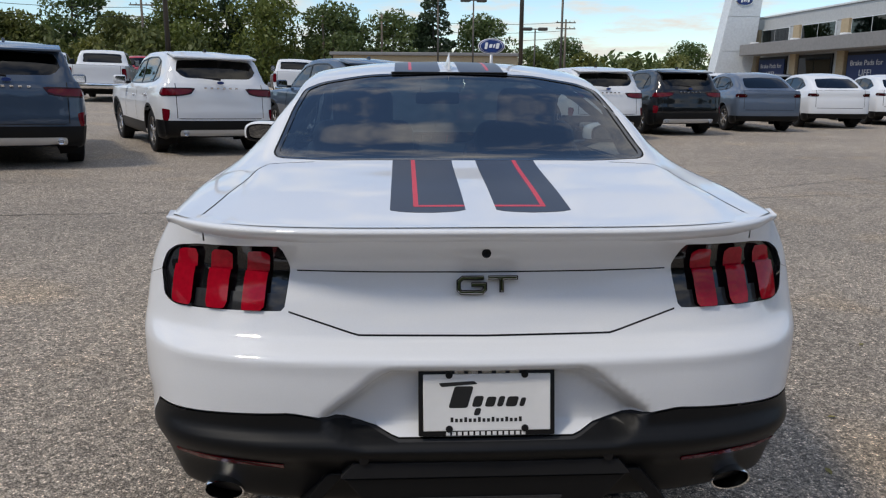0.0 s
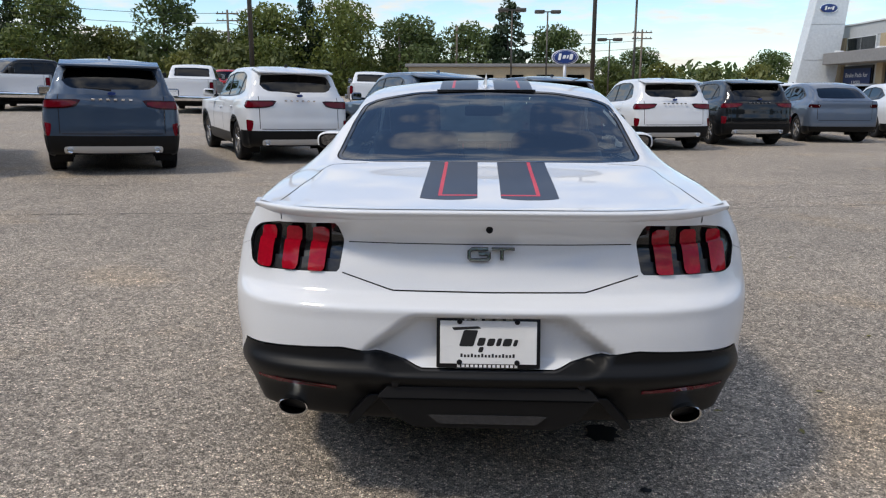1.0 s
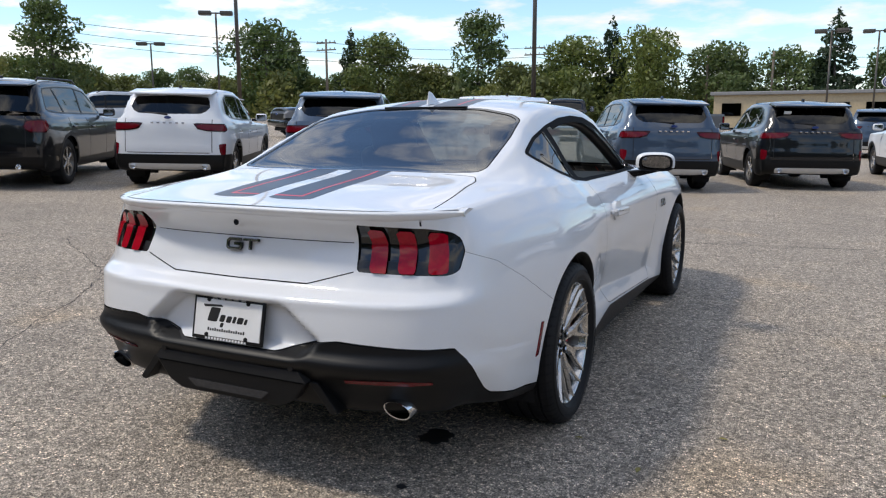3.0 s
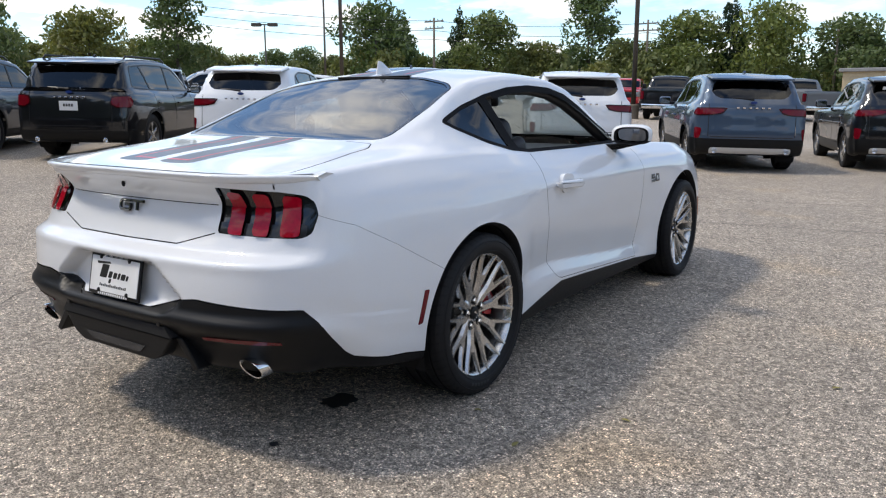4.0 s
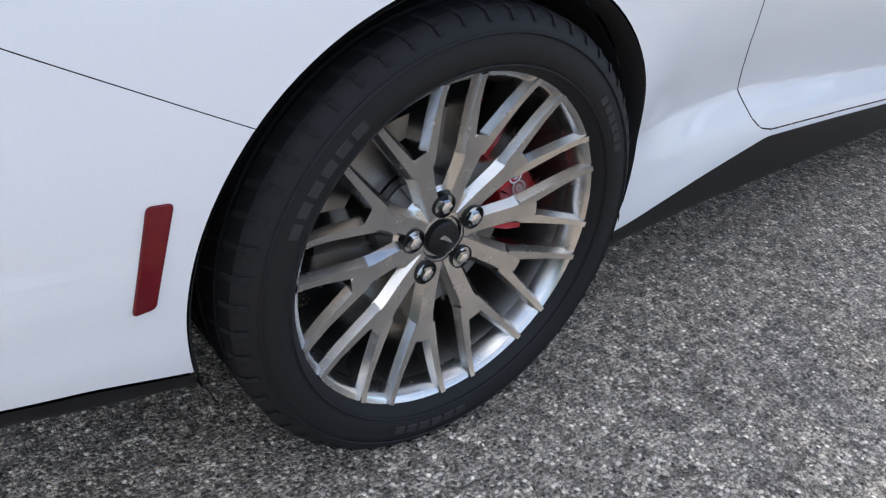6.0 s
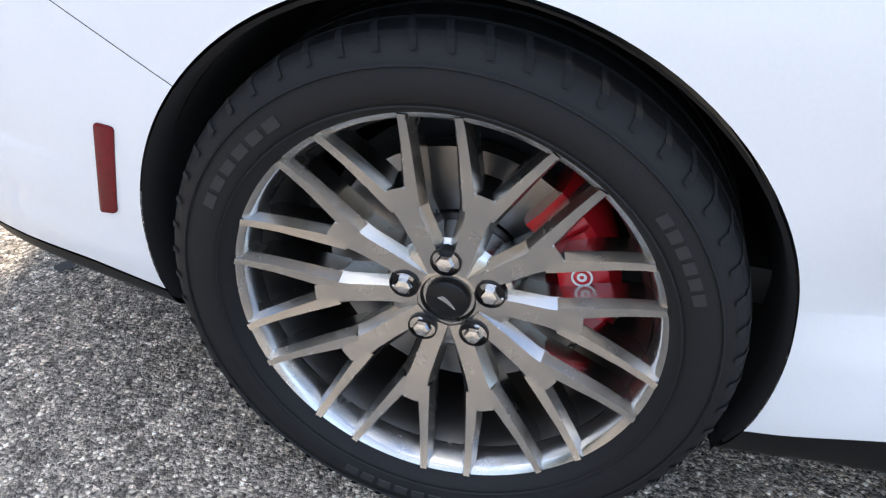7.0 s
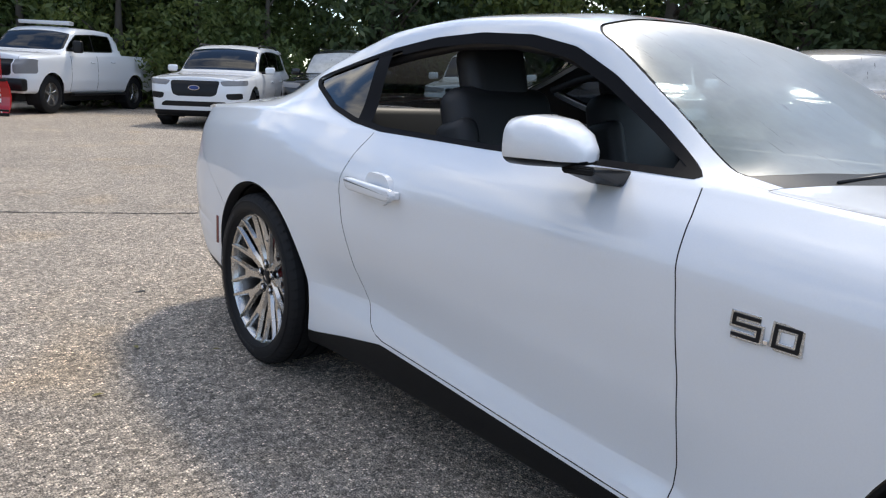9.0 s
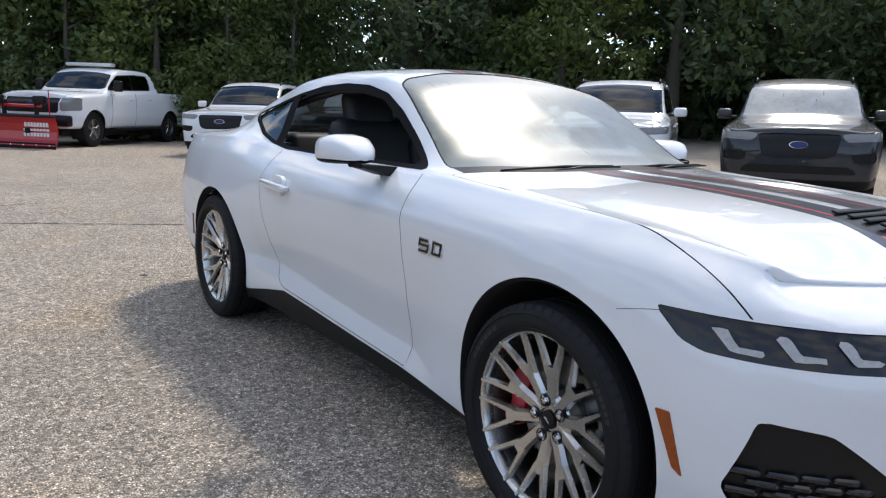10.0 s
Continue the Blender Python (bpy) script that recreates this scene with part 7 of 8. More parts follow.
        oval = bm_lathe([(0, 0.104), (0.012, 0.100), (0.014, 0.0)], "y", 24)
        bmesh.ops.scale(oval, vec=(1, 1, 0.42), verts=oval.verts)
        bmesh.ops.translate(oval, vec=(0, yo - 0.01, 0.83 if model == "large_suv" else 1.0), verts=oval.verts)
        part("front_emblem", smooth_all(oval), OVAL_BLUE, car, "blue oval emblem")
    if model == "pickup":
        part("bed_floor", bm_box((0, -0.30, 0.95), (1.76, 1.62, 0.03), 0.0), SATIN, car)
        for xx, yy, sx_, sy_ in ((0.87, -0.31, 0.012, 1.63), (-0.87, -0.31, 0.012, 1.63), (0, -1.125, 1.73, 0.012), (0, 0.505, 1.73, 0.012)):
            part("bed_side", bm_box((xx, yy, 1.155), (sx_, sy_, 0.40), 0.0), SATIN, car)
        part("rear_bumper", smooth_all(bm_box((0, tail_y + 0.04, 0.60), (1.86, 0.16, 0.20), 0.03)), CHROME, car, "chrome step bumper")
        part("front_bumper", smooth_all(bm_box((0, front - 0.05, 0.62), (1.94, 0.22, 0.26), 0.05)), SATIN if finish is WHITE else finish, car, "black front bumper")
        for s in (1, -1):
            part("running_board", smooth_all(bm_box((s * 0.97, 1.75, 0.42), (0.16, 2.3, 0.06), 0.02)), SATIN, car)
    PROTO[key] = car
    return car


OVAL_BLUE = plastic("oval_blue", (0.010, 0.035, 0.16), 0.3, 300, 0.02)
BLACK_RIM, GREY_RIM, LIGHT_RIM = 2, 1, 0


def parked(model, finish, x, y, heading, label, category="car", rim=0, glass=None, by_front=False, **kw):
    """Stands a vehicle so that the middle of its tail (or nose) is at x, y."""
    M = MODELS[model]
    off = M["front"] if by_front else M["rear"][4][0]
    h = radians(heading)
    ax, ay = x + math.sin(h) * off, y - math.cos(h) * off
    return vehicle(model, finish, on_ground(ax, ay, heading), label, category, rim, glass=glass, **kw)


# the curved row in front of the coupe
parked("crossover", WHITE, -7.75, 6.2, 29, "white crossover with black cladding, parked tail-on", "suv")
parked("crossover", NAVY_PAINT, -5.3, 7.5, 26, "steel-blue crossover with dark red tail lamps", "suv", GREY_RIM)
parked("crossover", WHITE, -3.14, 9.93, 30, "white crossover with silver bumper strip, parked tail-on", "suv")
parked("crossover", NAVY_PAINT, -0.45, 10.8, 27, "blue-grey crossover with chrome exhaust tips", "suv", GREY_RIM)
tagged_black = parked("crossover", BLACK_PAINT, 1.8, 12.6, 18, "glossy black crossover in the parked row", "suv", GREY_RIM)
parked("crossover", WHITE, 4.5, 14.6, 8, "white crossover with black arches in the row", "suv")
parked("crossover", BLACK_PAINT, 7.0, 16.2, 6, "glossy black crossover with machined rims", "suv", GREY_RIM)
parked("fastback", BLUEGREY_PAINT, 9.75, 17.6, -2, "blue-grey fastback electric suv with dark rims", "suv", GREY_RIM)
parked("fastback", WHITE, 12.7, 19.3, -6, "white fastback suv with black rims", "suv", BLACK_RIM)
parked("fastback", WHITE, 15.8, 20.9, -10, "white fastback suv with black rims", "suv", BLACK_RIM)
exp = parked("large_suv", BLACK_PAINT, -9.9, 4.4, 33, "large glossy black suv with white dealer plate", "suv", GREY_RIM)
parked("large_suv", DARKNAVY_PAINT, -12.3, 2.8, 38, "large dark navy suv, parked tail-on", "suv", GREY_RIM)
# second row and beyond
parked("pickup", WHITE, -11.6, 26.9, 14, "white crew-cab pickup with chrome step bumper", "truck", BLACK_RIM)
parked("pickup", WHITE, -17.0, 24.6, 25, "white pickup parked in the far row", "truck", BLACK_RIM)
parked("pickup", WHITE, -17.5, 36.0, 200, "white pickup facing the lot", "truck", BLACK_RIM, by_front=True)
parked("pickup", BLACK_PAINT, -19.2, 23.6, 150, "black pickup facing the lot", "truck", BLACK_RIM, by_front=True)
parked("pickup", BLACK_PAINT, -8.6, 30.6, 12, "black pickup parked in the far row", "truck", BLACK_RIM)
parked("pickup", RED_PAINT, -14.6, 41.0, 195, "bright red pickup facing the lot", "truck", BLACK_RIM, by_front=True)
parked("pickup", WHITE, -5.0, 32.5, 8, "white pickup with silver tailgate in the far row", "truck", BLACK_RIM)
parked("large_suv", RED_PAINT, -30.0, 42.0, 160, "red suv in the far row", "suv", GREY_RIM, by_front=True)
parked("pickup", GREY_PAINT, -3.0, 36.0, 40, "grey pickup in the far row", "truck", BLACK_RIM)
parked("crossover", WHITE, -21.5, 17.5, 140, "white crossover facing the lot", "suv", by_front=True)
parked("large_suv", DARKNAVY_PAINT, -19.0, 12.5, 50, "large dark navy suv beyond the row", "suv", GREY_RIM)
parked("large_suv", SILVER_PAINT, -23.5, 14.5, 150, "silver suv facing the lot", "suv", GREY_RIM, by_front=True)
parked("large_suv", BLACK_PAINT, 9.0, 30.0, -10, "black suv in the second row", "suv", GREY_RIM)
parked("large_suv", WHITE, 14.8, 33.5, -14, "white suv in the second row", "suv", GREY_RIM)
parked("large_suv", GREY_PAINT, 1.0, 26.5, 0, "grey suv in the second row", "suv", GREY_RIM)
parked("crossover", NAVY_PAINT, 3.6, 26.0, -6, "steel-blue crossover in the second row", "suv", GREY_RIM)
parked("large_suv", GREY_PAINT, 19.5, 37.0, -20, "grey suv in the second row", "suv", GREY_RIM)
parked("large_suv", SILVER_PAINT, -27.0, 10.0, 60, "silver suv at the lot's edge", "suv", GREY_RIM)
# along the woods behind the coupe
parked("large_suv", WHITE, -6.52, -16.43, -38, "white suv with black grille facing the lot", "suv", BLACK_RIM)
parked("large_suv", BLACK_PAINT, -9.23, -15.34, -42, "black suv facing the lot beside the woods", "suv", GREY_RIM, glass=GLASS_DEW)
parked("large_suv", WHITE, -11.3, -12.2, -48, "white suv facing the lot beside the woods", "suv", BLACK_RIM)
DEWY_PAINT = paint("dewy_dark_paint", (0.018, 0.021, 0.026), coat=0.8, rough=0.45, dirt=0.06)
parked("large_suv", DEWY_PAINT, -11.5, -3.7, -60, "dark suv with dew-covered windscreen and hood", "suv", GREY_RIM, glass=GLASS_DEW)
parked("large_suv", WHITE, -10.35, -6.8, -54, "white suv facing the lot beside a dark one", "suv", GREY_RIM)
parked("large_suv", BLACK_PAINT, -15.0, -0.6, -72, "black suv facing the lot beside the woods", "suv", GREY_RIM, glass=GLASS_DEW, by_front=True)
work = parked("pickup", WHITE, -4.4, -20.93, -44, "white heavy-duty pickup with roof light bar", "truck", LIGHT_RIM)
part("roof_light_bar", smooth_all(bm_box((0, 2.25, 2.02), (1.3, 0.22, 0.09), 0.03)), SILVER_PAINT, work, "roof light bar")
work.scale = (1.02, 1.02, 1.04)


def snow_plow(place):
    """Red plow blade with ribs, cutting edge, frame and guide rods."""
    pl = thing("snow_plow", "red steel snow plow blade with pale lettering bars", "plow", m=place)
    prof = [(0.02, 0.02), (0.10, 0.16), (0.13, 0.34), (0.10, 0.52), (0.02, 0.68), (-0.02, 0.68), (0.06, 0.52), (0.09, 0.34), (0.06, 0.16), (-0.02, 0.02)]
    part("blade", bm_prism([(-y, z + 0.06) for y, z in prof], "x", -1.15, 1.15), RED_PAINT, pl)
    part("cutting_edge", bm_box((0, -0.01, 0.08), (2.3, 0.03, 0.14), 0.004, 1), SATIN, pl)
    for k in range(7):
        part("edge_bolt", bm_box((-1.0 + k * 0.33, 0.012, 0.09), (0.035, 0.02, 0.035), 0.008, 1), CHROME, pl)
    part("top_rail", bm_box((0, 0.0, 0.75), (2.3, 0.10, 0.06), 0.01, 1), SATIN, pl)
    for z, w, h in ((0.56, 0.62, 0.10), (0.44, 0.66, 0.05), (0.33, 0.66, 0.08)):
        n = 8
        for k in range(n):
            part("lettering_bar", bm_box((-0.98 + 0.0 + w * (k + 0.5) / n + 0.02, -0.055 - 0.02 + (0.02 if z > 0.5 else 0.0), z), (w / n * 0.72, 0.03, h), 0.004, 1), PLATE_WHITE, pl)
    for s in (1, -1):
        part("guide_rod", bm_tube([(s * 1.05, 0.02, 0.7), (s * 1.05, 0.02, 1.35)], 0.012, 6), RED_PAINT, pl)
        part("mount_arm", bm_box((s * 0.42, -0.45, 0.42), (0.10, 0.9, 0.12), 0.02, 1), SATIN, pl)
        part("plow_lamp", smooth_all(bm_box((s * 0.55, -0.35, 1.12), (0.30, 0.16, 0.20), 0.04)), SATIN, pl)
        part("mount_post", bm_box((s * 0.42, -0.4, 0.75), (0.08, 0.10, 0.75), 0.02, 1), SATIN, pl)
    part("lift_frame", bm_box((0, -0.40, 0.98), (1.1, 0.08, 0.08), 0.02, 1), RED_PAINT, pl)
    return pl


parked("large_suv", WHITE, -18.3, 9.2, 60, "white suv beyond the black one", "suv", GREY_RIM)
nose = Vector((-4.4, -20.93, 0)) + Vector((math.sin(radians(44)), math.cos(radians(44)), 0)) * 6.75
snow_plow(on_ground(nose.x, nose.y, -44))

# dealer plate and paper stickers
part("dealer_plate", smooth_all(bm_box((0, -1.118, 0.93), (0.31, 0.014, 0.155), 0.003, 1)), PLATE_WHITE, exp, "white dealer plate")
for k in range(4):
    part("plate_bar", bm_box((-0.07 + 0.045 * k, -1.126, 0.94), (0.03, 0.004, 0.045), 0.0), INK, exp)
for z, x, w, h in ((1.44, -0.44, 0.13, 0.055),):
    part("paper_sticker", bm_box((x, -0.665, z), (w, 0.008, h), 0.0, 1, Matrix.Rotation(radians(28), 3, "X")), PAPER, tagged_black, "white paper sticker")
for y, h, w in ((0.70, 0.20, 0.10), (-0.02, 0.16, 0.04)):
    part("paper_sticker", bm_box((-0.80, y, 1.34), (0.008, w, h), 0.0, 1, Matrix.Rotation(radians(-24), 3, "Y")), PAPER, tagged_black, "white paper sticker")

# ---- trees ----
def leaf_mat(name, lo, hi):
    m, nt, p = node_mat(name)
    info = nt.nodes.new("ShaderNodeObjectInfo")
    geo = nt.nodes.new("ShaderNodeNewGeometry")
    a = mixc(nt, geo.outputs["Random Per Island"], lo, hi)
    b = mixc(nt, 1.0, a, ramp(nt, info.outputs["Random"], [(0.0, (0.75, 0.82, 0.7)), (0.5, (1, 1, 1)), (1.0, (1.35, 1.2, 0.9))]), "MULTIPLY")
    nt.links.new(b, p.inputs["Base Color"])
    p.inputs["Roughness"].default_value = 0.55
    tr = nt.nodes.new("ShaderNodeBsdfTranslucent")
    nt.links.new(b, tr.inputs["Color"])
    mx = nt.nodes.new("ShaderNodeMixShader")
    mx.inputs[0].default_value = 0.4
    nt.links.new(p.outputs[0], mx.inputs[1]); nt.links.new(tr.outputs[0], mx.inputs[2])
    nt.links.new(mx.outputs[0], nt.nodes["Material Output"].inputs["Surface"])
    return m


LEAF_A = leaf_mat("leaf_green", (0.07, 0.11, 0.03), (0.15, 0.19, 0.065))
LEAF_B = leaf_mat("leaf_olive", (0.10, 0.125, 0.035), (0.19, 0.205, 0.065))
LEAF_DARK = leaf_mat("leaf_deep", (0.045, 0.075, 0.034), (0.105, 0.150, 0.064))
NEEDLE = leaf_mat("needle_green", (0.025, 0.045, 0.02), (0.05, 0.08, 0.035))
BARK = plastic("bark", (0.09, 0.075, 0.06), 0.9, 30, 0.6)


def crown_mesh(name, blobs, n, size, mt, seed, low=0.0):
    """Leaves scattered through the shells of many clumps: blobs are (centre, radii)."""
    rnd = np.random.RandomState(seed)
    w = np.array([r[0] * r[1] + r[1] * r[2] + r[0] * r[2] for _, r in blobs])
    pick = rnd.choice(len(blobs), n, p=w / w.sum())
    C = np.array([b[0] for b in blobs])[pick]
    R = np.array([b[1] for b in blobs])[pick]
    d = rnd.normal(size=(n, 3))
    d /= np.linalg.norm(d, axis=1)[:, None]
    rad = rnd.uniform(0.55, 1.06, n) ** 0.6
    P = C + d * R * rad[:, None]
    P = P[P[:, 2] > low]
    n = len(P)
    a = rnd.normal(size=(n, 3)); a /= np.linalg.norm(a, axis=1)[:, None]
    b = rnd.normal(size=(n, 3)); b = np.cross(a, b); b /= np.linalg.norm(b, axis=1)[:, None]
    s = size * rnd.uniform(0.6, 1.35, n)[:, None]
    V = np.stack([P - a * s, P + b * s * 0.45, P + a * s, P - b * s * 0.45], 1).reshape(-1, 3)
    F = [(4 * i, 4 * i + 1, 4 * i + 2, 4 * i + 3) for i in range(n)]
    return mesh_of(name, V, F, mt, False)


def make_tree(kind, seed, h, w, leaves, leaf, mt, label):
    """A broadleaf or needle tree on a tapered trunk with limbs; h: height, w: crown half width."""
    rnd = random.Random(seed)
    t = thing(kind, label, "tree", "trees round the lot", Matrix.Translation((0, 0, -50)))
    lean = rnd.uniform(-0.3, 0.3)
    bm = bm_tube([(0, 0, -0.3), (0.03, 0.02, h * 0.18), (lean * 0.4, 0.1, h * 0.45), (lean, -0.1, h * 0.85)], [0.045 * w + 0.14, 0.03 * w + 0.11, 0.10, 0.03], 8)
    blobs = []
    if kind == "conifer_tree":
        for k in range(16):
            f = k / 15
            z = h * (0.12 + 0.86 * f)
            rr = w * (1 - f) ** 0.8 + 0.15
            for q in range(5):
                a = rnd.uniform(0, 6.28)
                blobs.append(((rr * 0.6 * math.cos(a), rr * 0.6 * math.sin(a), z + rnd.uniform(-0.2, 0.2)), (rr * 0.5, rr * 0.5, h * 0.035)))
    else:
        nb = {"woodland_tree": 34, "edge_tree": 46, "tall_tree": 80}.get(kind, 44)
        zlo = {"broadleaf_tree": 0.10, "tall_tree": 0.14, "woodland_tree": 0.06, "edge_tree": 0.20, "roadside_shrub": 0.05}[kind]
        for k in range(nb):
            f = rnd.random()
            z = h * (zlo + (0.93 - zlo) * f)
            prof = math.sin(math.pi * min(1, 0.18 + 0.80 * f)) ** 0.7
            a = rnd.uniform(0, 6.28)
            q = w * prof * rnd.uniform(0.25, 0.85)
            r = w * (rnd.uniform(0.20, 0.40) if kind != "edge_tree" else rnd.uniform(0.14, 0.30))
            c = (q * math.cos(a) + lean * f, q * math.sin(a), z)
            blobs.append((c, (r, r, r * rnd.uniform(0.6, 0.9))))
            if k % 3 == 0:
                z0 = max(h * 0.12, z - q * 0.6)
                bm_tube([(lean * z0 / h * 0.5, 0, z0), (c[0] * 0.55, c[1] * 0.55, z0 + (z - z0) * 0.6), (c[0], c[1], z)], [0.06, 0.04, 0.015], 5, bm)
    part("trunk", smooth_all(bm), BARK, t)
    part("crown", crown_mesh("crown", blobs, leaves, leaf, mt, seed, 0.05), mt, t)
    return t


TREES = [
    make_tree("broadleaf_tree", 1, 8.6, 4.9, 5400, 0.24, LEAF_A, "leafy green tree with a rounded crown"),
    make_tree("broadleaf_tree", 2, 8.2, 5.2, 5400, 0.24, LEAF_A, "leafy green tree with a broad crown"),
    make_tree("broadleaf_tree", 3, 6.8, 4.4, 4400, 0.24, LEAF_B, "olive-green tree with a loose crown"),
    make_tree("tall_tree", 4, 12.2, 3.9, 5000, 0.25, LEAF_A, "tall narrow green tree above the treeline"),
    make_tree("conifer_tree", 5, 11.0, 3.0, 4200, 0.27, NEEDLE, "dark green conifer behind the lot"),
    make_tree("roadside_shrub", 6, 3.4, 2.9, 1200, 0.28, LEAF_B, "low olive-green shrub at the lot's edge"),
    make_tree("woodland_tree", 7, 13.5, 4.2, 2300, 0.30, LEAF_DARK, "dense dark green woodland tree"),
    make_tree("woodland_tree", 8, 12.0, 4.6, 2300, 0.30, LEAF_DARK, "dense dark green woodland tree"),
    make_tree("woodland_tree", 9, 9.5, 3.9, 6500, 0.145, LEAF_A, "leafy woodland tree at the wood's edge"),
    make_tree("roadside_shrub", 10, 3.2, 2.7, 1800, 0.13, LEAF_DARK, "dark leafy undergrowth beneath the woods"),
    make_tree("edge_tree", 11, 13.0, 4.3, 7600, 0.150, LEAF_DARK, "dense dark green tree at the wood's edge"),
    make_tree("edge_tree", 12, 11.5, 4.6, 7600, 0.150, LEAF_DARK, "dense dark green tree with low branches"),
]
USED = set()


def plant(k, x, y, scale=1.0, turn=0.0, sz=None):
    m = Matrix.Translation((x, y, ground_z(x, y) - 0.05)) @ Matrix.Rotation(turn, 4, "Z")
    if k not in USED:
        USED.add(k)
        TREES[k].matrix_world = m
        TREES[k].scale = (scale, scale, sz or scale)
        return TREES[k]
    TREES[k].scale, keep_scale = (scale, scale, sz or scale), tuple(TREES[k].scale)
    ob = copy_thing(TREES[k], m)
    TREES[k].scale = keep_scale
    return ob


rt = random.Random(11)
# single trees that stand out along the northern skyline
for k, x, y, s, z in ((3, -31.9, 75.0, 1.0, 1.0), (4, 3.0, 77.0, 1.0, 1.0), (1, -49.0, 60.0, 1.10, 1.12), (4, -42.5, 66.0, 0.75, 0.85), (0, -39.5, 66.5, 1.0, 1.02), (0, -21.0, 74.0, 1.0, 1.02), (4, -17.8, 77.5, 0.85, 1.0), (1, -13.8, 75.4, 1.0, 1.12),
                      (0, -7.2, 76.6, 0.95, 0.96), (1, -1.2, 78.0, 0.9, 0.90), (0, 8.2, 80.0, 0.85, 0.92), (2, -26.5, 72.0, 0.9, 0.88), (2, -35.0, 69.0, 0.9, 0.85), (3, -56.0, 41.0, 0.85, 0.85), (2, -57.4, 33.5, 1.0, 1.0), (1, -60.5, 25.0, 1.0, 1.0), (4, -58.0, 16.0, 0.8, 0.8)):
    plant(k, x, y, s, rt.uniform(0, 6.28), z)
# the hedge-like band of trees behind them
for n in range(48):
    f = n / 47
    a = radians(68 - 104 * f)
    d = 86 + rt.uniform(-4, 7) + (22 if f > 0.62 else 0)
    x, y = -d * math.sin(a), d * math.cos(a) - 2
    s = rt.uniform(0.58, 0.98) * (0.9 if f > 0.62 else 1.0)
    plant(rt.choice((0, 1, 2, 2)), x, y, s, rt.uniform(0, 6.28), s * rt.uniform(0.82, 1.0))
for n in range(30):
    f = n / 29
    a = radians(66 - 92 * f)
    d = 76 + rt.uniform(-3, 3) + (14 if f > 0.6 else 0)
    plant(5, -d * math.sin(a), d * math.cos(a) - 2, rt.uniform(0.8, 1.25), rt.uniform(0, 6.28))
# the dense woods to the south and west
edge = [(-50, 14), (-38, 4), (-26, -6.5), (-19, -15), (-10.5, -22.5), (2, -27), (16, -29.5), (34, -31), (56, -30)]
for row, (back, step) in enumerate(((0, 3.1), (4.2, 3.4), (8.8, 4.0), (13.5, 5.0))):
    for (x0, y0), (x1, y1) in zip(edge, edge[1:]):
        L = math.dist((x0, y0), (x1, y1))
        ux, uy = (x1 - x0) / L, (y1 - y0) / L
        for q in range(max(1, int(L / step))):
            t = (q + rt.uniform(0.2, 0.8)) * step
            x, y = x0 + ux * t + uy * back + rt.uniform(-0.8, 0.8), y0 + uy * t - ux * back + rt.uniform(-0.8, 0.8)
            s = rt.uniform(0.85, 1.12) * (1.0 if row < 2 else 1.2)
            plant(rt.choice((10, 11, 8) if row == 0 else (6, 7)), x, y, s, rt.uniform(0, 6.28))
            if row == 0 and rt.random() < 0.4:
                plant(9, x - uy * 2.0 + rt.uniform(-1, 1), y + ux * 2.0 + rt.uniform(-1, 1), rt.uniform(0.55, 0.95), rt.uniform(0, 6.28))
            if row == 2:
                plant(9, x + rt.uniform(-2, 2), y + rt.uniform(-2, 2), rt.uniform(1.2, 1.6), rt.uniform(0, 6.28))
for x, y in ((-6.5, -20.5), (-4.5, -21.5), (-8.6, -20.0), (-2.2, -23.0)):
    plant(8, x, y, rt.uniform(0.62, 0.75), rt.uniform(0, 6.28))
# unseen trees added east of the lot, behind the walk, to darken reflected horizon
for n in range(14):
    plant(rt.choice((0, 1, 2)), 62 + rt.uniform(-4, 6), -24 + n * 7 + rt.uniform(-2, 2), rt.uniform(0.9, 1.15), rt.uniform(0, 6.28))

# ---- poles, wires and signs ----
POLE_STEEL = metal("pole_steel", (0.13, 0.115, 0.10), 0.5)
POLE_WOOD = plastic("pole_wood", (0.16, 0.13, 0.10), 0.9, 60, 0.3)


def lamp_post(x, y, h, heads=2, turn=0.0, r=0.075):
    g = ground_z(x, y)
    p = thing("light_pole", "bronze steel lot light with box heads", "light pole", "lot lights", Matrix.Translation((x, y, g)) @ Matrix.Rotation(turn, 4, "Z"))
    part("pole", smooth_all(bm_tube([(0, 0, 0), (0, 0, h)], [r, r * 0.8], 8)), POLE_STEEL, p)
    part("base", smooth_all(bm_lathe([(0, 0.26), (0.6, 0.26), (0.64, 0.22), (0.64, 0)], "z", 16)), POLE_WOOD, p, "concrete pole base")
    for k in range(heads):
        s = 1 if k == 0 else -1
        head = part("lamp_head", smooth_all(bm_box((s * 0.62, 0, h + 0.04), (0.72, 0.46, 0.24), 0.04)), POLE_STEEL, p)
        part("arm", bm_box((s * 0.16, 0, h + 0.04), (0.34, 0.08, 0.08), 0.0), POLE_STEEL, p)
        part("lens", bm_box((s * 0.62, 0, h - 0.085), (0.56, 0.36, 0.012), 0.0), LENS_CLEAR, head)
    return p


for x, y, h, n, tn in ((-42.0, 38.5, 5.5, 2, 0.6), (-30.6, 32.8, 6.6, 2, 0.6), (2.3, 51.8, 6.6, 2, 0.0), (5.2, 56.7, 7.0, 2, 0.1), (7.8, 36.3, 6.0, 2, 0.0), (10.5, 60.0, 5.3, 2, 0.0), (-24.5, 27.5, 11.5, 1, 0.3), (-10.1, 31.0, 11.5, 1, 0.9), (5.5, 34.6, 12.0, 1, 0.4)):
    lamp_post(x, y, h, n, tn, 0.11 if h > 9 else 0.07)


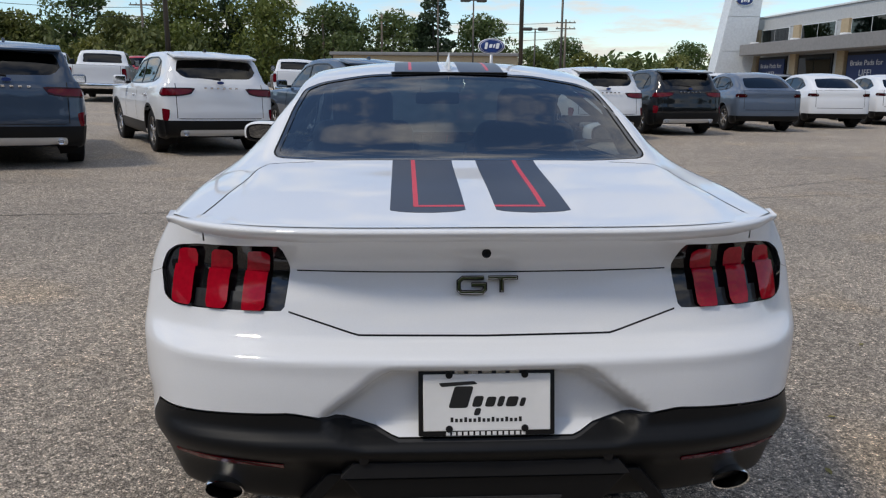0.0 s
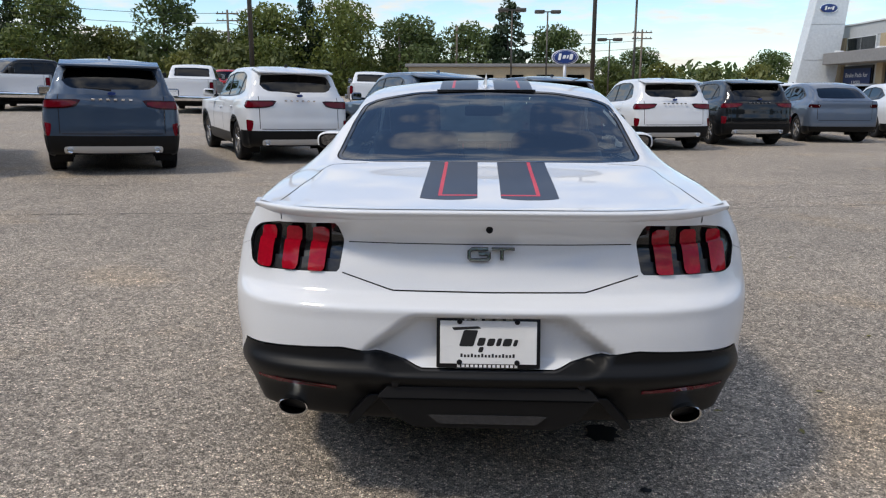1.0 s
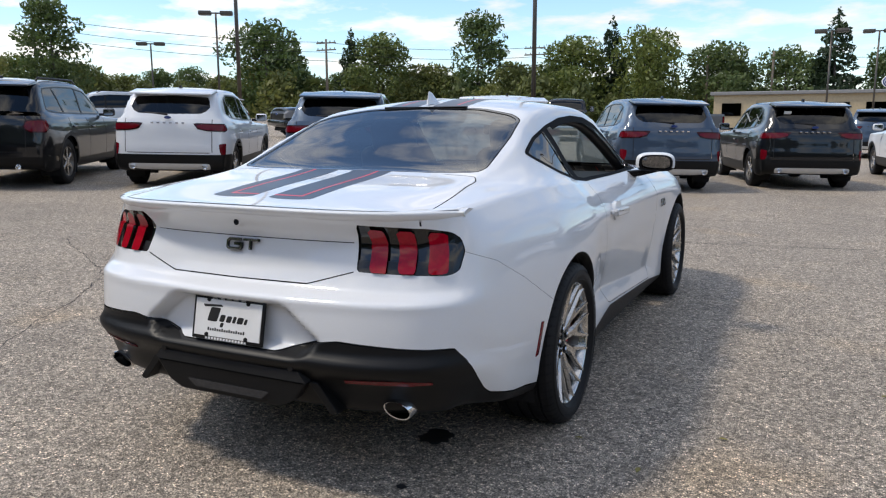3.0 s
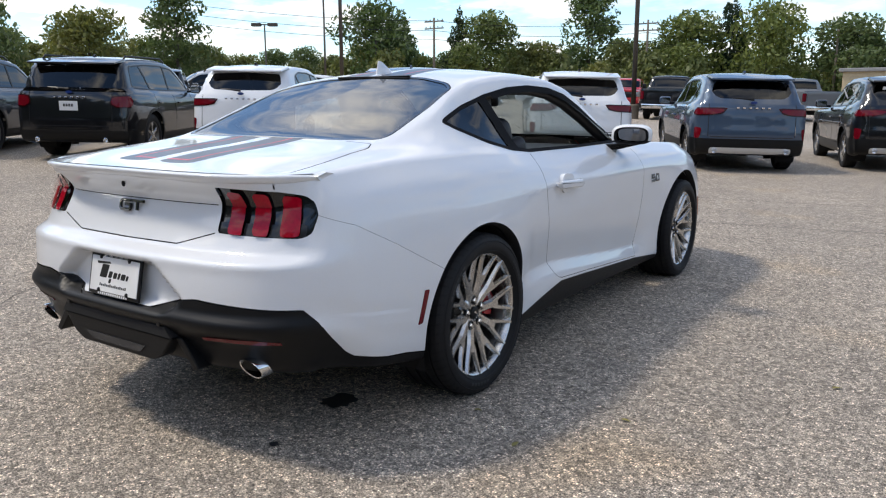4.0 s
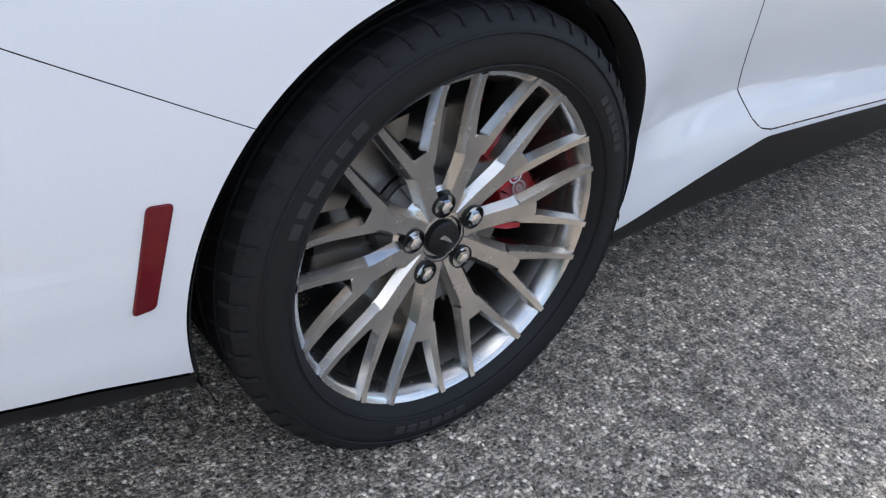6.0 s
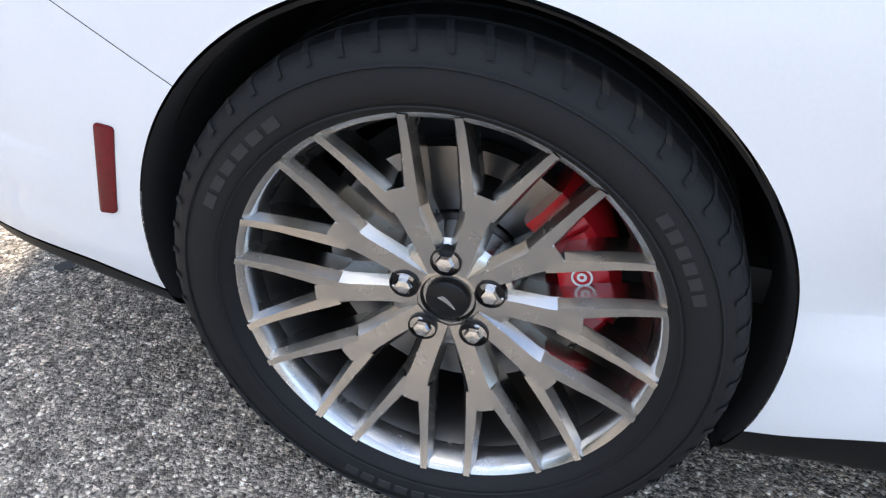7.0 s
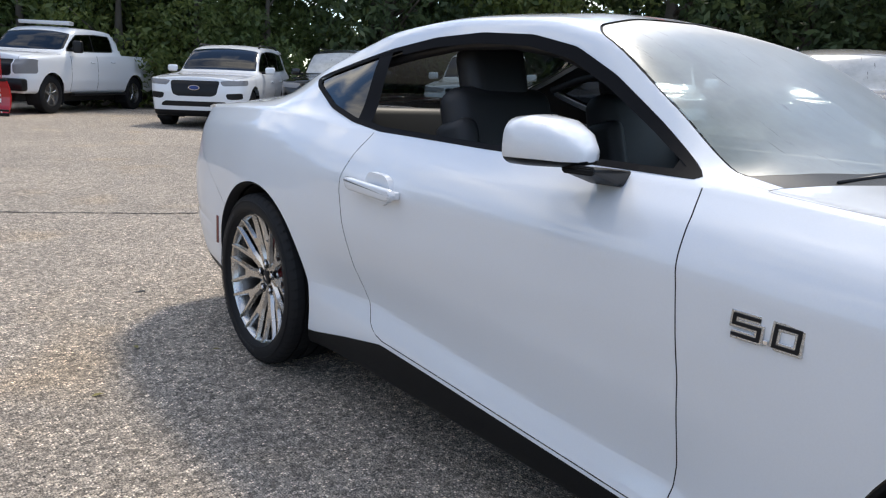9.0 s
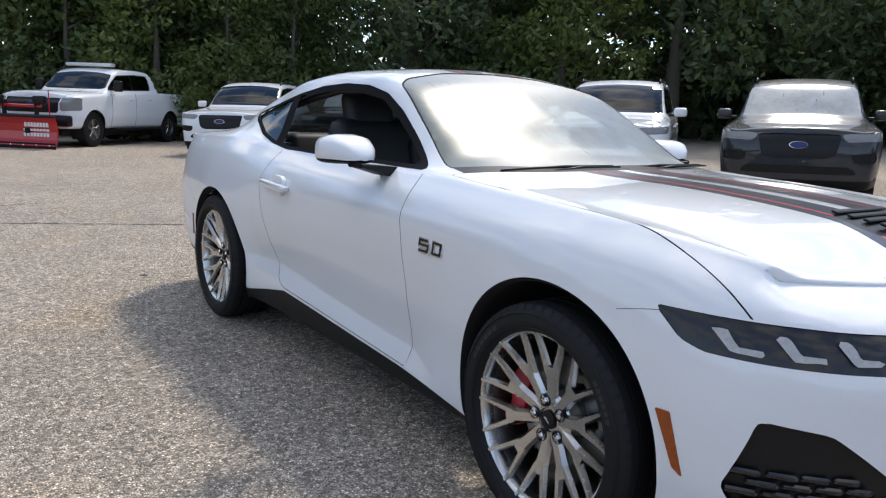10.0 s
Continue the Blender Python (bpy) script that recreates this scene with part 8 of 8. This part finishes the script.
def utility_pole(x, y, h, arms=True):
    g = ground_z(x, y)
    p = thing("utility_pole", "weathered wooden utility pole", "utility pole", "utility poles", Matrix.Translation((x, y, g)))
    part("pole", smooth_all(bm_tube([(0, 0, 0), (0, 0, h)], [0.15, 0.10], 8)), POLE_WOOD, p)
    if arms:
        for z in (h - 0.35, h - 1.0):
            part("crossarm", bm_box((0, 0, z), (2.2, 0.10, 0.12), 0.01, 1), POLE_WOOD, p)
            for k in (-0.95, -0.45, 0.45, 0.95):
                part("insulator", smooth_all(bm_lathe([(0, 0.03), (0.05, 0.05), (0.14, 0.035), (0.16, 0.0)], "z", 8)), POLE_STEEL, p).location = (k, 0, z + 0.06)
    return p


UP = [(-62.0, 44.0, 9.0), (-40.8, 59.0, 7.6), (-24.0, 71.0, 7.8), (-8.0, 75.5, 6.8), (-2.2, 76.0, 7.2), (18.0, 84.0, 8.0)]
for x, y, h in UP:
    utility_pole(x, y, h, h > 7.5)
for (x0, y0, h0), (x1, y1, h1) in zip(UP, UP[1:]):
    for dz in (-0.3, -1.2, -2.0):
        pts = []
        for q in range(13):
            t = q / 12
            pts.append((x0 + (x1 - x0) * t, y0 + (y1 - y0) * t, ground_z(x0, y0) * (1 - t) + ground_z(x1, y1) * t + h0 + (h1 - h0) * t + dz - 0.9 * 4 * t * (1 - t) * 0.5))
        tagged(new("power_line", part("wire", bm_tube(pts, 0.022, 4), SATIN, None).data), "sagging black power line between poles", "wire", "power lines")
        bpy.data.objects.remove(bpy.data.objects[[o.name for o in bpy.data.objects if o.name.startswith("wire")][-1]])


def oval_sign(x, y, z, w, turn):
    """A blue oval pylon sign with a pale rim and a plain white flourish."""
    g = ground_z(x, y)
    s = thing("pylon_sign", "blue oval dealership sign with white rim on a pole", "sign", m=Matrix.Translation((x, y, g)) @ Matrix.Rotation(turn, 4, "Z"))
    part("pole", smooth_all(bm_tube([(0, 0.1, 0), (0, 0.1, z)], 0.12, 10)), SILVER_PAINT, s)
    for nm, k, d, mt in (("rim", 1.0, 0.0, PLATE_WHITE), ("face", 0.93, -0.03, OVAL_BLUE), ("inner_line", 0.84, -0.045, PLATE_WHITE), ("inner_face", 0.81, -0.06, OVAL_BLUE)):
        o = bm_lathe([(0.16 if k == 1.0 else 0.0, w * k / 2), (-0.02, w * k / 2), (-0.03, w * k / 2 * 0.98), (-0.03, 0)], "y", 40)
        bmesh.ops.scale(o, vec=(1, 1, 0.56), verts=o.verts)
        bmesh.ops.translate(o, vec=(0, d, z), verts=o.verts)
        part(nm, smooth_all(o), mt, s)
    flourish(s, w, z, -0.095)
    return s


def flourish(s, w, z, y):
    """Plain white shapes in place of lettering."""
    for x0, ww, h in ((-0.26, 0.10, 0.24), (-0.10, 0.11, 0.13), (0.05, 0.06, 0.13), (0.15, 0.12, 0.20)):
        poly = round_poly([(w * x0, z - w * h * 0.45), (w * (x0 + ww), z - w * h * 0.45), (w * (x0 + ww + 0.04), z + w * h * 0.55), (w * (x0 + 0.04), z + w * h * 0.55)], 0.03 * w, 3)
        part("white_shape", bm_prism(poly, "y", y, y + 0.01), PLATE_WHITE, s)


oval_sign(6.6, 56.6, 3.75, 2.05, radians(-6))

# ---- dealership ----
PANEL_WHITE = plastic("metal_panel_pale", (0.62, 0.65, 0.66), 0.35, 40, 0.02)
PANEL_GREY = plastic("metal_panel_grey", (0.42, 0.43, 0.43), 0.4, 40, 0.02)
STUCCO = plastic("stucco_grey", (0.22, 0.215, 0.21), 0.85, 80, 0.2)
BRICK_TAN = plastic("tan_block", (0.42, 0.33, 0.21), 0.85, 30, 0.3)
GLASS_BLD = pane_mat("building_glass", (0.10, 0.16, 0.15))
BANNER_BLUE = plastic("banner_blue", (0.015, 0.035, 0.12), 0.6, 300, 0.03)


def dealership():
    ox, oy = 25.8, 53.0
    g = ground_z(ox, oy) - 0.1
    b = thing("dealership", "grey metal-panelled car dealership with a tall pale entrance slab", "building", m=Matrix.Translation((ox, oy, g)) @ Matrix.Diagonal((1, 1, 0.8, 1)))
    part("main_block", bm_box((11, -16, 3.7), (22, 34, 7.4), 0.03, 1), PANEL_GREY, b)
    for z in (6.35, 7.38):
        part("panel_joint", bm_box((-0.012, -16, z), (0.02, 34, 0.05), 0.0), STUCCO, b)
    part("parapet", bm_box((11, -16, 7.45), (22.2, 34.2, 0.14), 0.02, 1), PANEL_WHITE, b)
    part("canopy", bm_box((-0.95, -15, 4.55), (1.9, 28, 0.95), 0.03, 1), STUCCO, b)
    y = 0.5
    k = 0
    while y > -30:
        part("pier", bm_box((-0.10, y - 0.4, 2.1), (0.3, 0.8, 4.2), 0.01, 1), BRICK_TAN, b)
        part("upper_pier", bm_box((-0.08, y - 0.4, 5.7), (0.24, 0.8, 1.35), 0.01, 1), BRICK_TAN, b)
        win = part("lower_window", bm_box((-0.05, y - 2.9, 2.1), (0.10, 4.0, 3.7), 0.0), SATIN, b)
        for q in (-0.95, 0.95):
            part("pane", bm_box((-0.11, y - 2.9 + q, 2.75), (0.02, 1.8, 1.9), 0.0), GLASS_DARK, win)
            part("pane", bm_box((-0.11, y - 2.9 + q, 0.95), (0.02, 1.8, 1.4), 0.0), GLASS_DARK, win)
        up = part("upper_window", bm_box((-0.05, y - 2.9, 5.7), (0.08, 4.0, 1.3), 0.0), PANEL_WHITE, b)
        for q in (-0.98, 0.98):
            part("pane", bm_box((-0.10, y - 2.9 + q, 5.7), (0.02, 1.88, 1.16), 0.0), GLASS_BLD, up)
        part("canopy_lamp", smooth_all(bm_box((-1.3, y - 2.5, 5.1), (0.5, 0.4, 0.2), 0.05)), PLATE_WHITE, b)
        if k in (0, 2, 4):
            ban = part("banner", bm_box((-0.145, y - 2.9, 2.75), (0.03, 3.7, 1.95), 0.0), BANNER_BLUE, b, "dark blue banner with white lettering")
            for txt, zz, size in (("Brake Pads for", 3.10, 0.52), ("LIFE!", 2.38, 0.62)):
                cu = bpy.data.curves.new("banner_words", "FONT")
                cu.body, cu.size, cu.align_x, cu.extrude = txt, size, "CENTER", 0.004
                cu.materials.append(PLATE_WHITE)
                ob = new("banner_words", cu)
                ob.parent = ban
                ob.matrix_local = Matrix.Translation((-0.175, y - 2.9, zz - 0.1)) @ Matrix.Rotation(radians(-90), 4, "Z") @ Matrix.Rotation(radians(90), 4, "X")
        y -= 5.6
        k += 1
    # entrance slab, leaning, facing south
    slab = thing("entrance_slab", "tall pale leaning entrance slab with a blue oval", "building", m=Matrix.Translation((21.9, 52.2, ground_z(22, 52) - 0.1)))
    part("slab", bm_prism([(0.0, 0), (2.95, 0), (3.75, 11.0), (1.9, 11.0)], "y", 0, 1.3, 0.03, 1), PANEL_WHITE, slab)
    for z in (3.6, 6.0, 8.4):
        part("panel_joint", bm_box((1.55 + 0.115 * z, -0.004, z), (2.3, 0.02, 0.03), 0.0), PANEL_GREY, slab)
    for q in (0.72, 1.62):
        part("slab_window", bm_box((q, -0.01, 1.35), (0.82, 0.06, 0.95), 0.01, 1), GLASS_DARK, slab)
    for nm, kk, d, mt in (("oval_rim", 1.0, -0.02, CHROME), ("oval_face", 0.9, -0.05, OVAL_BLUE)):
        o = bm_lathe([(0.05, 0.62 * kk), (-0.02, 0.62 * kk), (-0.03, 0.60 * kk), (-0.03, 0)], "y", 32)
        bmesh.ops.scale(o, vec=(1, 1, 0.52), verts=o.verts)
        bmesh.ops.translate(o, vec=(2.15, d, 7.05), verts=o.verts)
        part(nm, smooth_all(o), mt, slab)
    h = new("oval_shapes")
    h.parent = slab
    h.location = (2.15, 0, 0)
    flourish(h, 1.15, 7.05, -0.095)


dealership()
shed = thing("low_building", "long low beige building behind the lot", "building", m=Matrix.Translation((2.0, 72.0, ground_z(2, 72))))
part("wall", bm_box((0, 0, 1.6), (17, 6, 3.2), 0.02, 1), BRICK_TAN, shed)
part("roof", bm_box((0, 0, 3.3), (17.6, 6.6, 0.3), 0.05, 1), STUCCO, shed)
for q in range(6):
    win = part("window", bm_box((-7 + 2.8 * q, -3.02, 1.9), (1.6, 0.1, 1.1), 0.01, 1), GLASS_DARK, shed)


# woods that close the lot all round, low in the north and taller behind
rnd = random.Random(77)
blobs = []
for k in range(150):
    a = 2 * math.pi * k / 150 + rnd.uniform(-0.02, 0.02)
    north = max(0.0, math.sin(a))
    R = 96 + rnd.uniform(-5, 8)
    hh = (4.6 if north > 0.35 else 9.5) * rnd.uniform(0.75, 1.2)
    x, y = R * math.cos(a), R * math.sin(a)
    # unseen south-east stretch, added nearer so black paint reflects less bright horizon
    if math.sin(a) < -0.1 and math.cos(a) > 0:
        x, y = x * 0.62, y * 0.62
    g = ground_z(x, y)
    for q in range(3):
        blobs.append(((x + rnd.uniform(-2.5, 2.5), y + rnd.uniform(-2.5, 2.5), g + hh * rnd.uniform(0.3, 0.62)), (rnd.uniform(2.2, 3.6), rnd.uniform(2.2, 3.6), hh * rnd.uniform(0.32, 0.42))))
tagged(new("far_woods", crown_mesh("far_woods", blobs, 42000, 0.62, LEAF_A, 78)), "distant green woods that ring the lot, unseen stretch added south-east", "woods", kind="stuff")
